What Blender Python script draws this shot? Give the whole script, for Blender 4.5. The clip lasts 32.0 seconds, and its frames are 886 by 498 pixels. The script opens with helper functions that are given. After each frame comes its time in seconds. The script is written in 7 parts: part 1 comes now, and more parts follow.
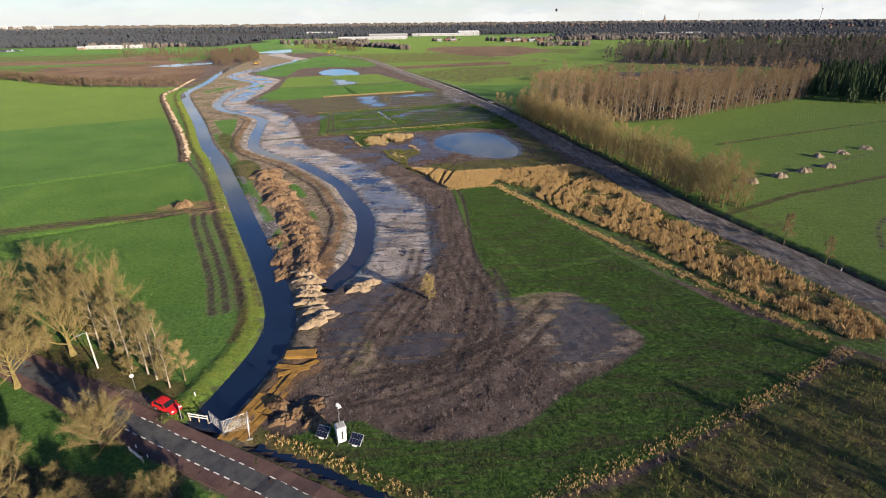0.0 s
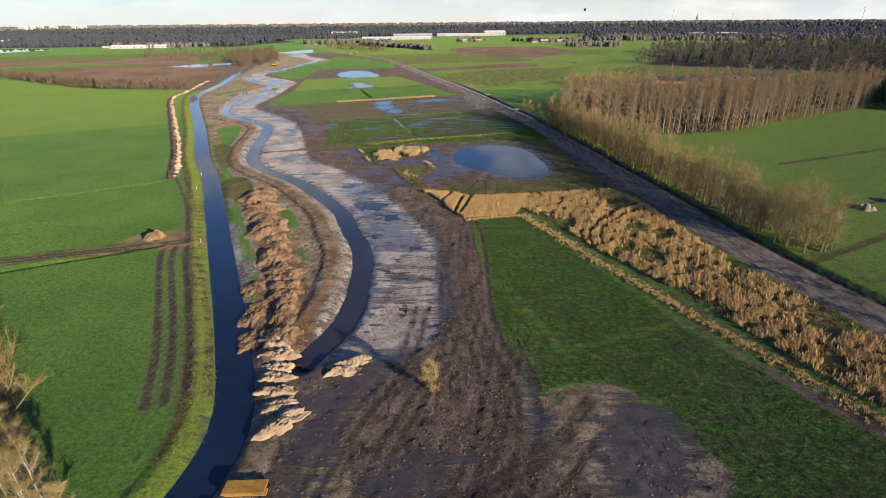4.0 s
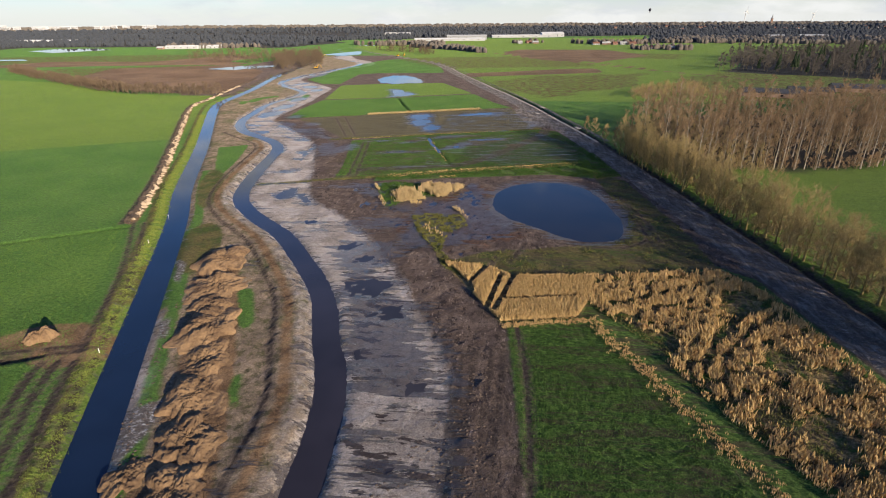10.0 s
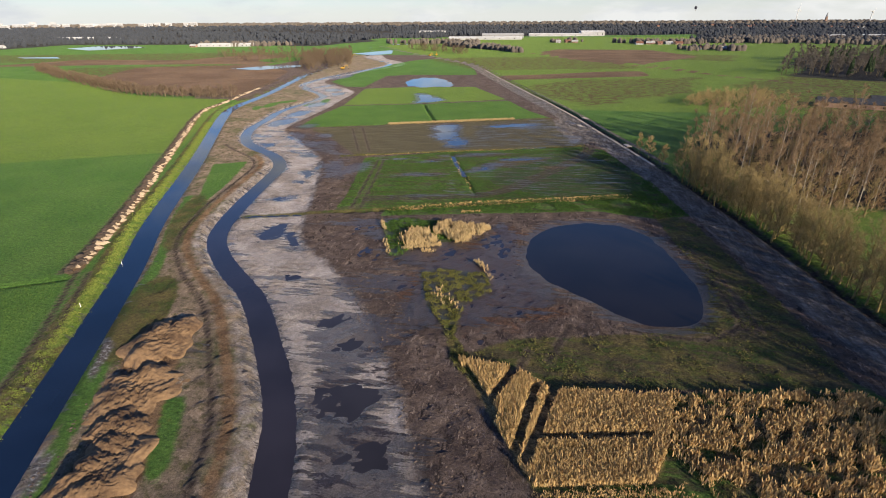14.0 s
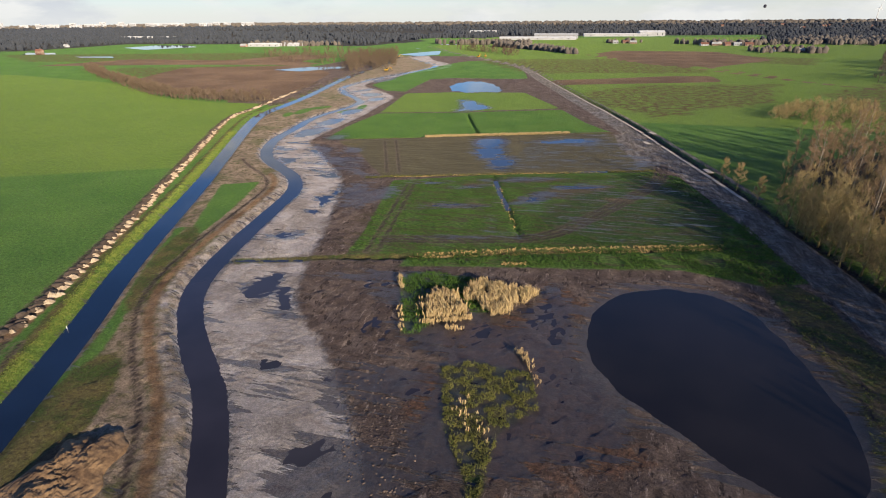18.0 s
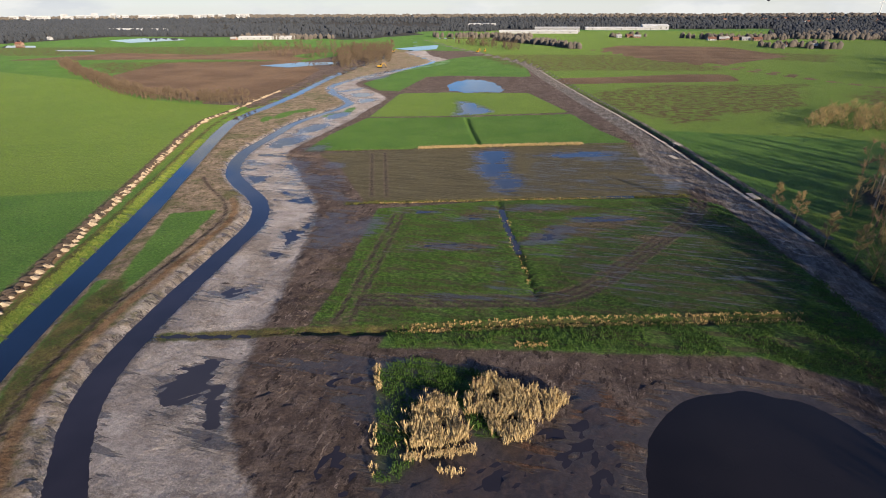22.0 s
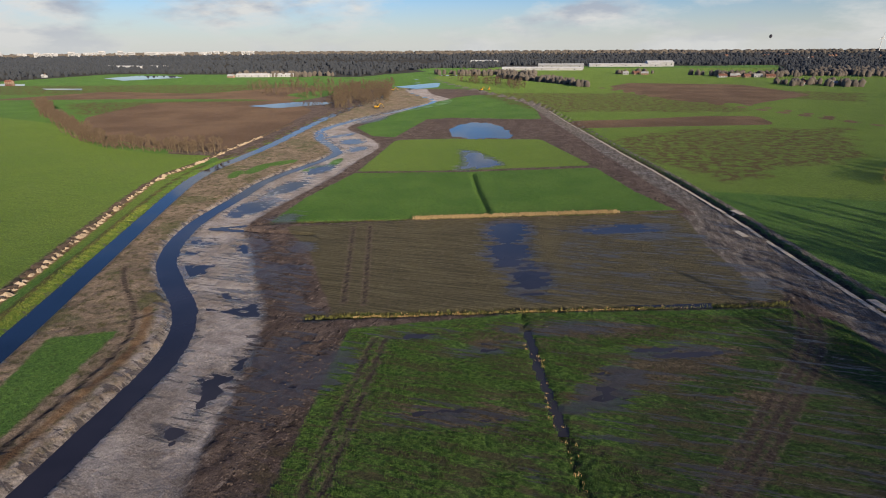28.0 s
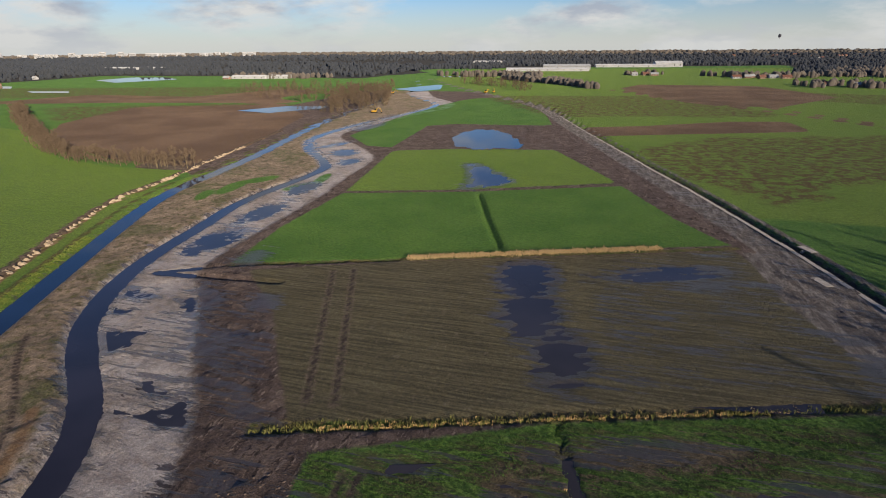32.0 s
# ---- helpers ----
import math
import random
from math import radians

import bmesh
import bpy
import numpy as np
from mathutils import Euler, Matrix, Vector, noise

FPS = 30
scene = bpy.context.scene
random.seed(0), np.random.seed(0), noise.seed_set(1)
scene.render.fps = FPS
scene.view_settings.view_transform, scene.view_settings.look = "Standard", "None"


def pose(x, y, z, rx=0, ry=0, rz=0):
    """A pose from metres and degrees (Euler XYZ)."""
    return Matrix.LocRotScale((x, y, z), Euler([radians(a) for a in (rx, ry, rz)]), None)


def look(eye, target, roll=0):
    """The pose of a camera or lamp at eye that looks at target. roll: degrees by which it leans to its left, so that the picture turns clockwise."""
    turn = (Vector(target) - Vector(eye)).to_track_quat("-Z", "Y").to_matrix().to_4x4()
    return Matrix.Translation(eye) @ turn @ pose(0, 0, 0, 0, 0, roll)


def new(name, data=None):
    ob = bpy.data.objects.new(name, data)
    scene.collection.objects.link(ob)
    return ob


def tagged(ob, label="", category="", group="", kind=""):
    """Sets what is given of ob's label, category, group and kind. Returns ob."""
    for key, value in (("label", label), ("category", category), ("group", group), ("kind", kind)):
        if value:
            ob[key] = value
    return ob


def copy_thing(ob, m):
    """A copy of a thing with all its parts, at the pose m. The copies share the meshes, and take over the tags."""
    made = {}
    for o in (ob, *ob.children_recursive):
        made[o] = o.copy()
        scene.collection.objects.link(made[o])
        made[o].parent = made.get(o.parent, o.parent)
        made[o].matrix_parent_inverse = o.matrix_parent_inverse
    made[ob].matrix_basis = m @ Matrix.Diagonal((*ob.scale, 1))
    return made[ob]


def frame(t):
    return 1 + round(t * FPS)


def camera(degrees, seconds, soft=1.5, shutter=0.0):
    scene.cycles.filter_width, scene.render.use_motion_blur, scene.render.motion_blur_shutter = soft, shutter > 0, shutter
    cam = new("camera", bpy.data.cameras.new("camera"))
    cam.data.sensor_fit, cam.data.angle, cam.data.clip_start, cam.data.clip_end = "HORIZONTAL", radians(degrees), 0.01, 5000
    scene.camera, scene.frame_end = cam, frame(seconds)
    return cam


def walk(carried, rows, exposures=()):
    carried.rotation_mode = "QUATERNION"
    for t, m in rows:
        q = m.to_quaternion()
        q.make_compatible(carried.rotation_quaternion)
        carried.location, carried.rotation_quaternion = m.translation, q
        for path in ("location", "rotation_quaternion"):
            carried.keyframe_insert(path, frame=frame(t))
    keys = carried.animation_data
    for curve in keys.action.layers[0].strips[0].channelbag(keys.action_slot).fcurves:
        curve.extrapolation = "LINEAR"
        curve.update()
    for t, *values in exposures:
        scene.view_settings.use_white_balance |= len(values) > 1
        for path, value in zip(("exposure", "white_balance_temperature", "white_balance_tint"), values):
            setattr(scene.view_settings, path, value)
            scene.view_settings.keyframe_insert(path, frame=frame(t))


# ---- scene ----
cam = camera(80.7, 32.0, soft=1.0)
PATH = [
    (0, (-0.32, -1.29, 50.00), (2.45, 90.04, 9.35), -0.53),
    (0.5, (-0.04, 1.61, 50.00), (2.77, 92.94, 9.36), -0.55),
    (1, (0.23, 4.68, 50.00), (3.01, 96.02, 9.38), -0.57),
    (1.5, (0.50, 7.82, 50.00), (3.32, 99.14, 9.33), -0.58),
    (2, (0.80, 11.23, 49.99), (3.70, 102.55, 9.35), -0.57),
    (2.5, (1.16, 14.79, 49.96), (2.33, 106.14, 9.30), -0.55),
    (3, (1.60, 18.50, 49.92), (0.29, 109.85, 9.26), -0.53),
    (3.5, (2.04, 22.27, 49.89), (0.65, 113.62, 9.24), -0.53),
    (5.5, (3.40, 38.58, 49.75), (1.00, 129.90, 9.08), -0.52),
    (6, (3.74, 42.78, 49.70), (0.72, 134.13, 9.11), -0.52),
    (6.5, (4.07, 46.96, 49.64), (0.49, 138.29, 9.07), -0.53),
    (7, (4.42, 51.24, 49.57), (-0.16, 142.54, 9.04), -0.54),
    (7.5, (4.73, 55.61, 49.52), (-0.92, 146.85, 8.97), -0.54),
    (8, (4.92, 60.14, 49.48), (-1.68, 151.33, 8.96), -0.54),
    (8.5, (5.05, 64.76, 49.45), (-2.43, 155.89, 8.96), -0.53),
    (9, (5.19, 69.38, 49.44), (-3.24, 160.42, 8.94), -0.52),
    (9.5, (5.32, 73.90, 49.42), (-4.10, 164.84, 8.92), -0.51),
    (10, (5.43, 78.37, 49.45), (-5.11, 169.21, 8.99), -0.48),
    (10.5, (5.44, 82.75, 49.49), (-6.38, 173.43, 9.03), -0.45),
    (11, (5.43, 87.18, 49.56), (-7.86, 177.66, 9.11), -0.41),
    (11.5, (5.37, 91.60, 49.63), (-9.51, 181.79, 9.09), -0.40),
    (12, (5.31, 96.11, 49.70), (-10.62, 186.14, 9.18), -0.38),
    (12.5, (5.17, 100.53, 49.75), (-10.94, 190.49, 9.16), -0.39),
    (13, (4.86, 104.93, 49.80), (-11.37, 194.87, 9.20), -0.42),
    (13.5, (4.41, 109.31, 49.85), (-11.85, 199.17, 9.10), -0.41),
    (14, (3.96, 113.69, 49.89), (-12.34, 203.54, 9.14), -0.42),
    (14.5, (3.59, 117.94, 49.91), (-12.69, 207.77, 9.10), -0.45),
    (16.5, (1.88, 134.27, 49.79), (-19.00, 223.16, 9.01), -0.48),
    (17, (1.27, 138.49, 49.81), (-21.31, 226.98, 9.07), -0.50),
    (17.5, (0.60, 142.59, 49.84), (-22.97, 230.80, 9.05), -0.51),
    (18, (-0.15, 146.59, 49.86), (-24.60, 234.57, 9.09), -0.50),
    (18.5, (-0.98, 150.62, 49.86), (-25.84, 238.47, 9.08), -0.49),
    (19, (-1.90, 154.63, 49.87), (-27.12, 242.43, 9.18), -0.48),
    (19.5, (-2.88, 158.66, 49.90), (-26.86, 246.75, 9.11), -0.46),
    (20, (-3.87, 162.66, 49.94), (-27.95, 250.75, 9.20), -0.42),
    (20.5, (-4.87, 166.52, 50.00), (-28.93, 254.62, 9.26), -0.39),
    (21, (-5.88, 170.24, 50.06), (-29.86, 258.22, 9.00), -0.36),
    (21.5, (-6.88, 173.96, 50.12), (-30.77, 261.54, 8.19), -0.33),
    (22, (-7.91, 177.76, 50.20), (-31.82, 265.36, 8.31), -0.31),
    (22.5, (-8.89, 181.60, 50.28), (-32.89, 269.18, 8.39), -0.31),
    (23, (-9.89, 185.42, 50.36), (-33.89, 272.99, 8.46), -0.32),
    (23.5, (-10.88, 189.14, 50.43), (-34.85, 276.71, 8.51), -0.28),
    (24, (-11.86, 192.90, 50.48), (-35.82, 280.51, 8.63), -0.27),
    (24.5, (-12.84, 196.60, 50.53), (-36.83, 284.18, 8.66), -0.28),
    (26.5, (-17.05, 211.90, 50.76), (-41.09, 299.49, 8.93), -0.31),
    (27, (-18.02, 215.98, 50.78), (-42.27, 303.75, 9.44), -0.34),
    (27.5, (-18.97, 220.03, 50.78), (-43.82, 309.79, 14.37), -0.38),
    (28, (-19.92, 224.06, 50.76), (-44.85, 313.81, 14.38), -0.41),
    (28.5, (-20.89, 228.08, 50.73), (-45.88, 317.80, 14.30), -0.41),
    (29, (-21.97, 232.14, 50.69), (-47.05, 321.86, 14.34), -0.43),
    (29.5, (-23.09, 236.08, 50.63), (-48.24, 325.77, 14.25), -0.45),
    (30, (-24.20, 240.04, 50.58), (-49.40, 329.72, 14.20), -0.47),
    (30.5, (-25.29, 244.02, 50.53), (-50.53, 333.69, 14.15), -0.48),
    (31, (-26.37, 248.07, 50.48), (-51.70, 337.73, 14.15), -0.50),
    (31.5, (-27.44, 252.10, 50.43), (-52.84, 341.73, 14.09), -0.51),
    (32, (-28.53, 256.20, 50.37), (-53.95, 345.85, 14.08), -0.51),
]
walk(cam, [(t, look(eye, target, roll)) for t, eye, target, roll in PATH],
     exposures=((0, 0.90), (9.0, 0.81), (13, 0.76), (19, 0.74), (27, 0.72), (27.6, 0.37), (32.0, 0.32)))

# ---- light: low winter sun from the south-east, broken cloud ----
SUN_DIR = Vector((0.70, -0.714, 0.0)).normalized()
SUN_ELEV = radians(14)
sun = new("sun", bpy.data.lights.new("sun", "SUN"))
sun.data.energy, sun.data.angle, sun.data.color = 5.0, radians(0.6), (1.0, 0.83, 0.62)
sun.matrix_world = look((0, 0, 300), Vector((0, 0, 300)) - Vector((SUN_DIR.x * math.cos(SUN_ELEV), SUN_DIR.y * math.cos(SUN_ELEV), math.sin(SUN_ELEV))))


def sky_world():
    w = bpy.data.worlds.new("sky")
    scene.world = w
    w.use_nodes = True
    nt = w.node_tree
    nt.nodes.clear()
    N, K = nt.nodes.new, nt.links.new
    sky = N("ShaderNodeTexSky")
    sky.sky_type, sky.sun_disc = "NISHITA", False
    sky.sun_elevation, sky.sun_rotation = SUN_ELEV, math.atan2(SUN_DIR.x, SUN_DIR.y)
    sky.air_density, sky.dust_density, sky.ozone_density = 1.0, 0.1, 3.0
    tc, sep = N("ShaderNodeTexCoord"), N("ShaderNodeSeparateXYZ")
    K(tc.outputs["Generated"], sep.inputs[0])
    up = N("ShaderNodeMath")
    up.operation = "ADD"
    up.inputs[1].default_value = 0.30
    mx = N("ShaderNodeMath")
    mx.operation = "MAXIMUM"
    mx.inputs[1].default_value = 0.0
    K(sep.outputs["Z"], mx.inputs[0])
    K(mx.outputs[0], up.inputs[0])
    flat = N("ShaderNodeVectorMath")
    flat.operation = "DIVIDE"
    K(tc.outputs["Generated"], flat.inputs[0])
    cmb = N("ShaderNodeCombineXYZ")
    for n in range(3):
        K(up.outputs[0], cmb.inputs[n])
    K(cmb.outputs[0], flat.inputs[1])
    n1, n2 = N("ShaderNodeTexNoise"), N("ShaderNodeTexNoise")
    for n, s, dt, ro in ((n1, 1.7, 10, 0.56), (n2, 2.6, 9, 0.58)):
        n.inputs["Scale"].default_value, n.inputs["Detail"].default_value, n.inputs["Roughness"].default_value = s, dt, ro
        K(flat.outputs[0], n.inputs["Vector"])
    cover, tone = N("ShaderNodeValToRGB"), N("ShaderNodeValToRGB")
    cover.color_ramp.elements[0].position, cover.color_ramp.elements[1].position = 0.45, 0.61
    K(n1.outputs["Fac"], cover.inputs[0])
    tone.color_ramp.elements[0].position, tone.color_ramp.elements[1].position = 0.40, 0.56
    tone.color_ramp.elements[0].color, tone.color_ramp.elements[1].color = (3.9, 4.5, 5.5, 1), (7.5, 7.6, 7.5, 1)
    K(n2.outputs["Fac"], tone.inputs[0])
    tint = N("ShaderNodeMix")
    tint.data_type, tint.blend_type = "RGBA", "MULTIPLY"
    tint.inputs["Factor"].default_value = 1.0
    tint.inputs["B"].default_value = (0.78, 0.92, 1.28, 1)
    K(sky.outputs[0], tint.inputs["A"])
    mix = N("ShaderNodeMix")
    mix.data_type = "RGBA"
    low = N("ShaderNodeMapRange")
    for n_, v_ in ((1, 0.25), (2, 0.34), (3, 1.0), (4, 0.06)):
        low.inputs[n_].default_value = v_
    K(mx.outputs[0], low.inputs[0])
    thin = N("ShaderNodeMath")
    thin.operation = "MULTIPLY"
    K(cover.outputs[0], thin.inputs[0])
    K(low.outputs[0], thin.inputs[1])
    K(thin.outputs[0], mix.inputs["Factor"])
    K(tint.outputs["Result"], mix.inputs["A"])
    K(tone.outputs[0], mix.inputs["B"])
    haze = N("ShaderNodeMapRange")
    for n_, v_ in ((1, 0.0), (2, 0.075), (3, 0.75), (4, 0.0)):
        haze.inputs[n_].default_value = v_
    K(mx.outputs[0], haze.inputs[0])
    veil = N("ShaderNodeMix")
    veil.data_type = "RGBA"
    veil.inputs["B"].default_value = (6.6, 6.65, 6.5, 1)
    K(haze.outputs[0], veil.inputs["Factor"])
    K(mix.outputs["Result"], veil.inputs["A"])
    bg, out = N("ShaderNodeBackground"), N("ShaderNodeOutputWorld")
    bg.inputs["Strength"].default_value = 0.075
    K(veil.outputs["Result"], bg.inputs["Color"])
    K(bg.outputs[0], out.inputs[0])


sky_world()


# ---- materials ----
def nodes_of(name):
    m = bpy.data.materials.new(name)
    m.use_nodes = True
    return m, m.node_tree, m.node_tree.nodes["Principled BSDF"]


class Net:
    """Short forms for shader nodes."""

    def __init__(self, nt):
        self.nt = nt
        self.pos = nt.nodes.new("ShaderNodeNewGeometry").outputs["Position"]

    def put(self, socket, v):
        if isinstance(v, bpy.types.NodeSocket):
            self.nt.links.new(v, socket)
        else:
            socket.default_value = v

    def noise(self, scale, detail=4, rough=0.55, stretch=None, turn=0.0):
        n = self.nt.nodes.new("ShaderNodeTexNoise")
        n.inputs["Scale"].default_value, n.inputs["Detail"].default_value, n.inputs["Roughness"].default_value = scale, detail, rough
        v = self.pos
        if stretch:
            m = self.nt.nodes.new("ShaderNodeMapping")
            m.inputs["Rotation"].default_value = (0, 0, radians(turn))
            m.inputs["Scale"].default_value = stretch
            self.nt.links.new(v, m.inputs["Vector"])
            v = m.outputs[0]
        self.nt.links.new(v, n.inputs["Vector"])
        return n.outputs["Fac"]

    def math(self, op, a, b=0.0, clamp=False):
        n = self.nt.nodes.new("ShaderNodeMath")
        n.operation, n.use_clamp = op, clamp
        self.put(n.inputs[0], a)
        self.put(n.inputs[1], b)
        return n.outputs[0]

    def span(self, v, a, b, c=0.0, d=1.0):
        n = self.nt.nodes.new("ShaderNodeMapRange")
        n.interpolation_type = "SMOOTHSTEP"
        for k, x in enumerate((v, a, b, c, d)):
            self.put(n.inputs[k], x)
        return n.outputs[0]

    def mix(self, f, a, b):
        n = self.nt.nodes.new("ShaderNodeMix")
        n.data_type = "RGBA"
        self.put(n.inputs["Factor"], f)
        self.put(n.inputs["A"], (*a, 1) if isinstance(a, tuple) else a)
        self.put(n.inputs["B"], (*b, 1) if isinstance(b, tuple) else b)
        return n.outputs["Result"]

    def times(self, c, v):
        n = self.nt.nodes.new("ShaderNodeMix")
        n.data_type, n.blend_type = "RGBA", "MULTIPLY"
        n.inputs["Factor"].default_value = 1.0
        self.put(n.inputs["A"], c)
        self.put(n.inputs["B"], v)
        return n.outputs["Result"]

    def attr(self, name):
        n = self.nt.nodes.new("ShaderNodeAttribute")
        n.attribute_name = name
        return n.outputs["Fac"]

    def bump(self, h, strength, distance):
        n = self.nt.nodes.new("ShaderNodeBump")
        n.inputs["Strength"].default_value, n.inputs["Distance"].default_value = strength, distance
        self.nt.links.new(h, n.inputs["Height"])
        return n.outputs["Normal"]

    def rnd(self):
        return self.nt.nodes.new("ShaderNodeObjectInfo").outputs["Random"]

    def island(self):
        return self.nt.nodes.new("ShaderNodeNewGeometry").outputs["Random Per Island"]


def simple(name, a, b, scale=1.0, rough=0.8, metal=0.0, bump=0.0, per="", spread=0.0):
    """Two-tone surface with grain at two scales; per: 'island' or 'object' adds its own shift of tone."""
    m, nt, bs = nodes_of(name)
    k = Net(nt)
    f = k.math("ADD", k.math("MULTIPLY", k.noise(scale, 5), 0.7), k.math("MULTIPLY", k.noise(scale * 7, 3), 0.3))
    f = k.span(f, 0.3, 0.7)
    if per:
        r = k.island() if per == "island" else k.rnd()
        f = k.math("ADD", k.math("MULTIPLY", f, 1 - spread), k.math("MULTIPLY", r, spread))
    k.put(bs.inputs["Base Color"], k.mix(f, a, b))
    k.put(bs.inputs["Roughness"], k.span(k.noise(scale * 3, 2), 0.2, 0.8, max(rough - 0.12, 0.02), min(rough + 0.1, 1)))
    bs.inputs["Metallic"].default_value = metal
    bs.inputs["Specular IOR Level"].default_value = 0.3
    bs.inputs["Diffuse Roughness"].default_value = 0.8
    if bump:
        k.put(bs.inputs["Normal"], k.bump(k.noise(scale * 4, 5), 0.6, bump))
    return m


def ground_material():
    """Soil, sand, grass, rough growth, tilled earth, gravel and wet ground, laid out by the plan's distance fields."""
    m, nt, bs = nodes_of("land")
    k = Net(nt)
    wob = k.math("ADD", k.math("MULTIPLY", k.math("SUBTRACT", k.noise(0.35, 5, 0.65), 0.5), 3.2),
                 k.math("MULTIPLY", k.math("SUBTRACT", k.noise(2.5, 3), 0.5), 0.9))
    edge = lambda name, w=0.5, a=0.6: k.span(k.math("ADD", k.attr(name), k.math("MULTIPLY", wob, a)), -w, w)
    big, mid, fine = k.noise(0.02, 3), k.noise(0.16, 5, 0.6), k.noise(1.6, 5, 0.65)
    grain = k.noise(7.0, 3, 0.6)
    clod = k.noise(1.1, 9, 0.80)
    crumb = k.noise(3.4, 6, 0.78)
    # churned soil
    soil = k.mix(k.span(k.noise(0.22, 6, 0.65), 0.40, 0.60), (0.084, 0.061, 0.053), (0.142, 0.108, 0.092))
    soil = k.mix(k.math("MULTIPLY", k.span(k.noise(0.07, 5, 0.6), 0.50, 0.60), 0.6), soil, (0.074, 0.054, 0.048))
    for turn, st, sc, lo_, hi_, c_ in ((20, 0.6, 0.50, 0.56, 0.60, (0.040, 0.029, 0.026)), (-35, 0.4, 0.80, 0.59, 0.63, (0.225, 0.178, 0.152)), (70, 0.35, 0.70, 0.60, 0.63, (0.046, 0.033, 0.029)), (15, 0.3, 1.1, 0.60, 0.64, (0.215, 0.170, 0.145))):
        soil = k.mix(k.span(k.noise(sc, 7, 0.70, (1.3, st, 1), turn), lo_, hi_), soil, c_)
    churn = k.mix(k.span(k.noise(0.5, 7, 0.75), 0.42, 0.56), (0.105, 0.078, 0.062), (0.265, 0.215, 0.175))
    soil = k.mix(edge("churn", 1.2, 0.9), soil, churn)
    red = k.mix(k.span(clod, 0.40, 0.60), (0.150, 0.078, 0.046), (0.062, 0.034, 0.024))
    soil = k.mix(k.math("MULTIPLY", k.span(k.math("ADD", k.attr("rusty"), k.math("MULTIPLY", k.math("SUBTRACT", k.noise(0.12, 6, 0.7), 0.5), 30.0)), -1.0, 3.0), 0.75), soil, red)
    # sand of the stripped flats: smoothed by the bucket, with dark wet hollows left in rows
    sand = k.mix(k.span(k.noise(0.11, 6, 0.65), 0.35, 0.65), (0.236, 0.206, 0.190), (0.362, 0.324, 0.301))
    sand = k.mix(k.span(k.noise(0.5, 7, 0.75, (0.4, 1.2, 1), -10), 0.53, 0.62), sand, (0.215, 0.178, 0.158))
    comb = k.noise(1.5, 6, 0.7, (0.35, 2.2, 1), 8)
    sand = k.mix(k.math("MULTIPLY", k.span(comb, 0.54, 0.60), 0.22), sand, (0.135, 0.105, 0.092))
    sand = k.mix(k.math("MULTIPLY", k.span(k.noise(2.6, 5, 0.7, (0.22, 2.0, 1), -24), 0.56, 0.64), 0.28), sand, (0.42, 0.38, 0.35))
    soaked = k.math("MULTIPLY", k.math("SUBTRACT", k.noise(0.075, 4, 0.6), 0.5), 0.5)
    soaked = k.math("ADD", soaked, k.span(k.attr("pitted"), -5.0, 5.0, -0.10, 0.045))
    hollow = k.math("ADD", k.noise(0.40, 6, 0.62, (0.55, 1.7, 1), 4), soaked)
    sand = k.mix(k.span(hollow, 0.600, 0.622), sand, (0.052, 0.040, 0.040))
    tan = k.mix(k.span(mid, 0.3, 0.7), (0.170, 0.132, 0.098), (0.325, 0.252, 0.185))
    tan = k.mix(k.span(k.noise(0.5, 5, 0.7), 0.44, 0.66), tan, (0.095, 0.088, 0.042))
    tan = k.mix(k.math("MULTIPLY", k.span(k.noise(0.05, 5, 0.65), 0.52, 0.62), 0.55), tan, (0.075, 0.095, 0.028))
    # grass
    grass = k.mix(k.span(k.noise(0.05, 4), 0.3, 0.7), (0.073, 0.172, 0.031), (0.114, 0.226, 0.045))
    grass = k.mix(k.math("MULTIPLY", k.span(fine, 0.40, 0.72), 0.75), grass, (0.036, 0.082, 0.014))
    grass = k.mix(k.span(k.noise(0.5, 5, 0.7), 0.56, 0.80), grass, (0.12, 0.155, 0.035))
    pale = k.mix(k.span(k.noise(0.03, 4), 0.3, 0.7), (0.150, 0.236, 0.038), (0.178, 0.262, 0.046))
    pale = k.mix(k.math("MULTIPLY", k.span(fine, 0.42, 0.66), 0.55), pale, (0.066, 0.125, 0.022))
    pale = k.mix(k.math("MULTIPLY", k.span(k.noise(0.35, 7, 0.75), 0.52, 0.64), 0.45), pale, (0.080, 0.120, 0.030))
    pale = k.mix(k.math("MULTIPLY", k.span(k.noise(0.9, 4, 0.6, (0.10, 1.0, 1), 62), 0.50, 0.62), 0.35), pale, (0.085, 0.150, 0.026))
    grass = k.mix(edge("pale", 1.5), grass, pale)
    tuss = k.noise(1.5, 5, 0.7, (0.6, 1.2, 1), 62)
    lush = k.mix(k.span(tuss, 0.42, 0.60), (0.025, 0.062, 0.010), (0.114, 0.190, 0.038))
    lush = k.mix(k.math("MULTIPLY", k.span(k.noise(0.08, 6, 0.7), 0.50, 0.62), 0.5), lush, (0.050, 0.062, 0.018))
    grass = k.mix(k.math("ADD", k.math("MULTIPLY", edge("worn", 2.0, 1.0), 0.62), 0.2), grass, lush)
    # shade over the east meadow, put into the grass as a darker green
    grass = k.mix(k.math("MULTIPLY", edge("meadow_shade", 3.0, 3.0), 0.85), grass, k.mix(k.span(tuss, 0.42, 0.60), (0.015, 0.040, 0.007), (0.046, 0.088, 0.020)))
    grass = k.mix(k.math("MULTIPLY", edge("mown", 0.5, 0.3), 0.6), grass, (0.135, 0.235, 0.050))
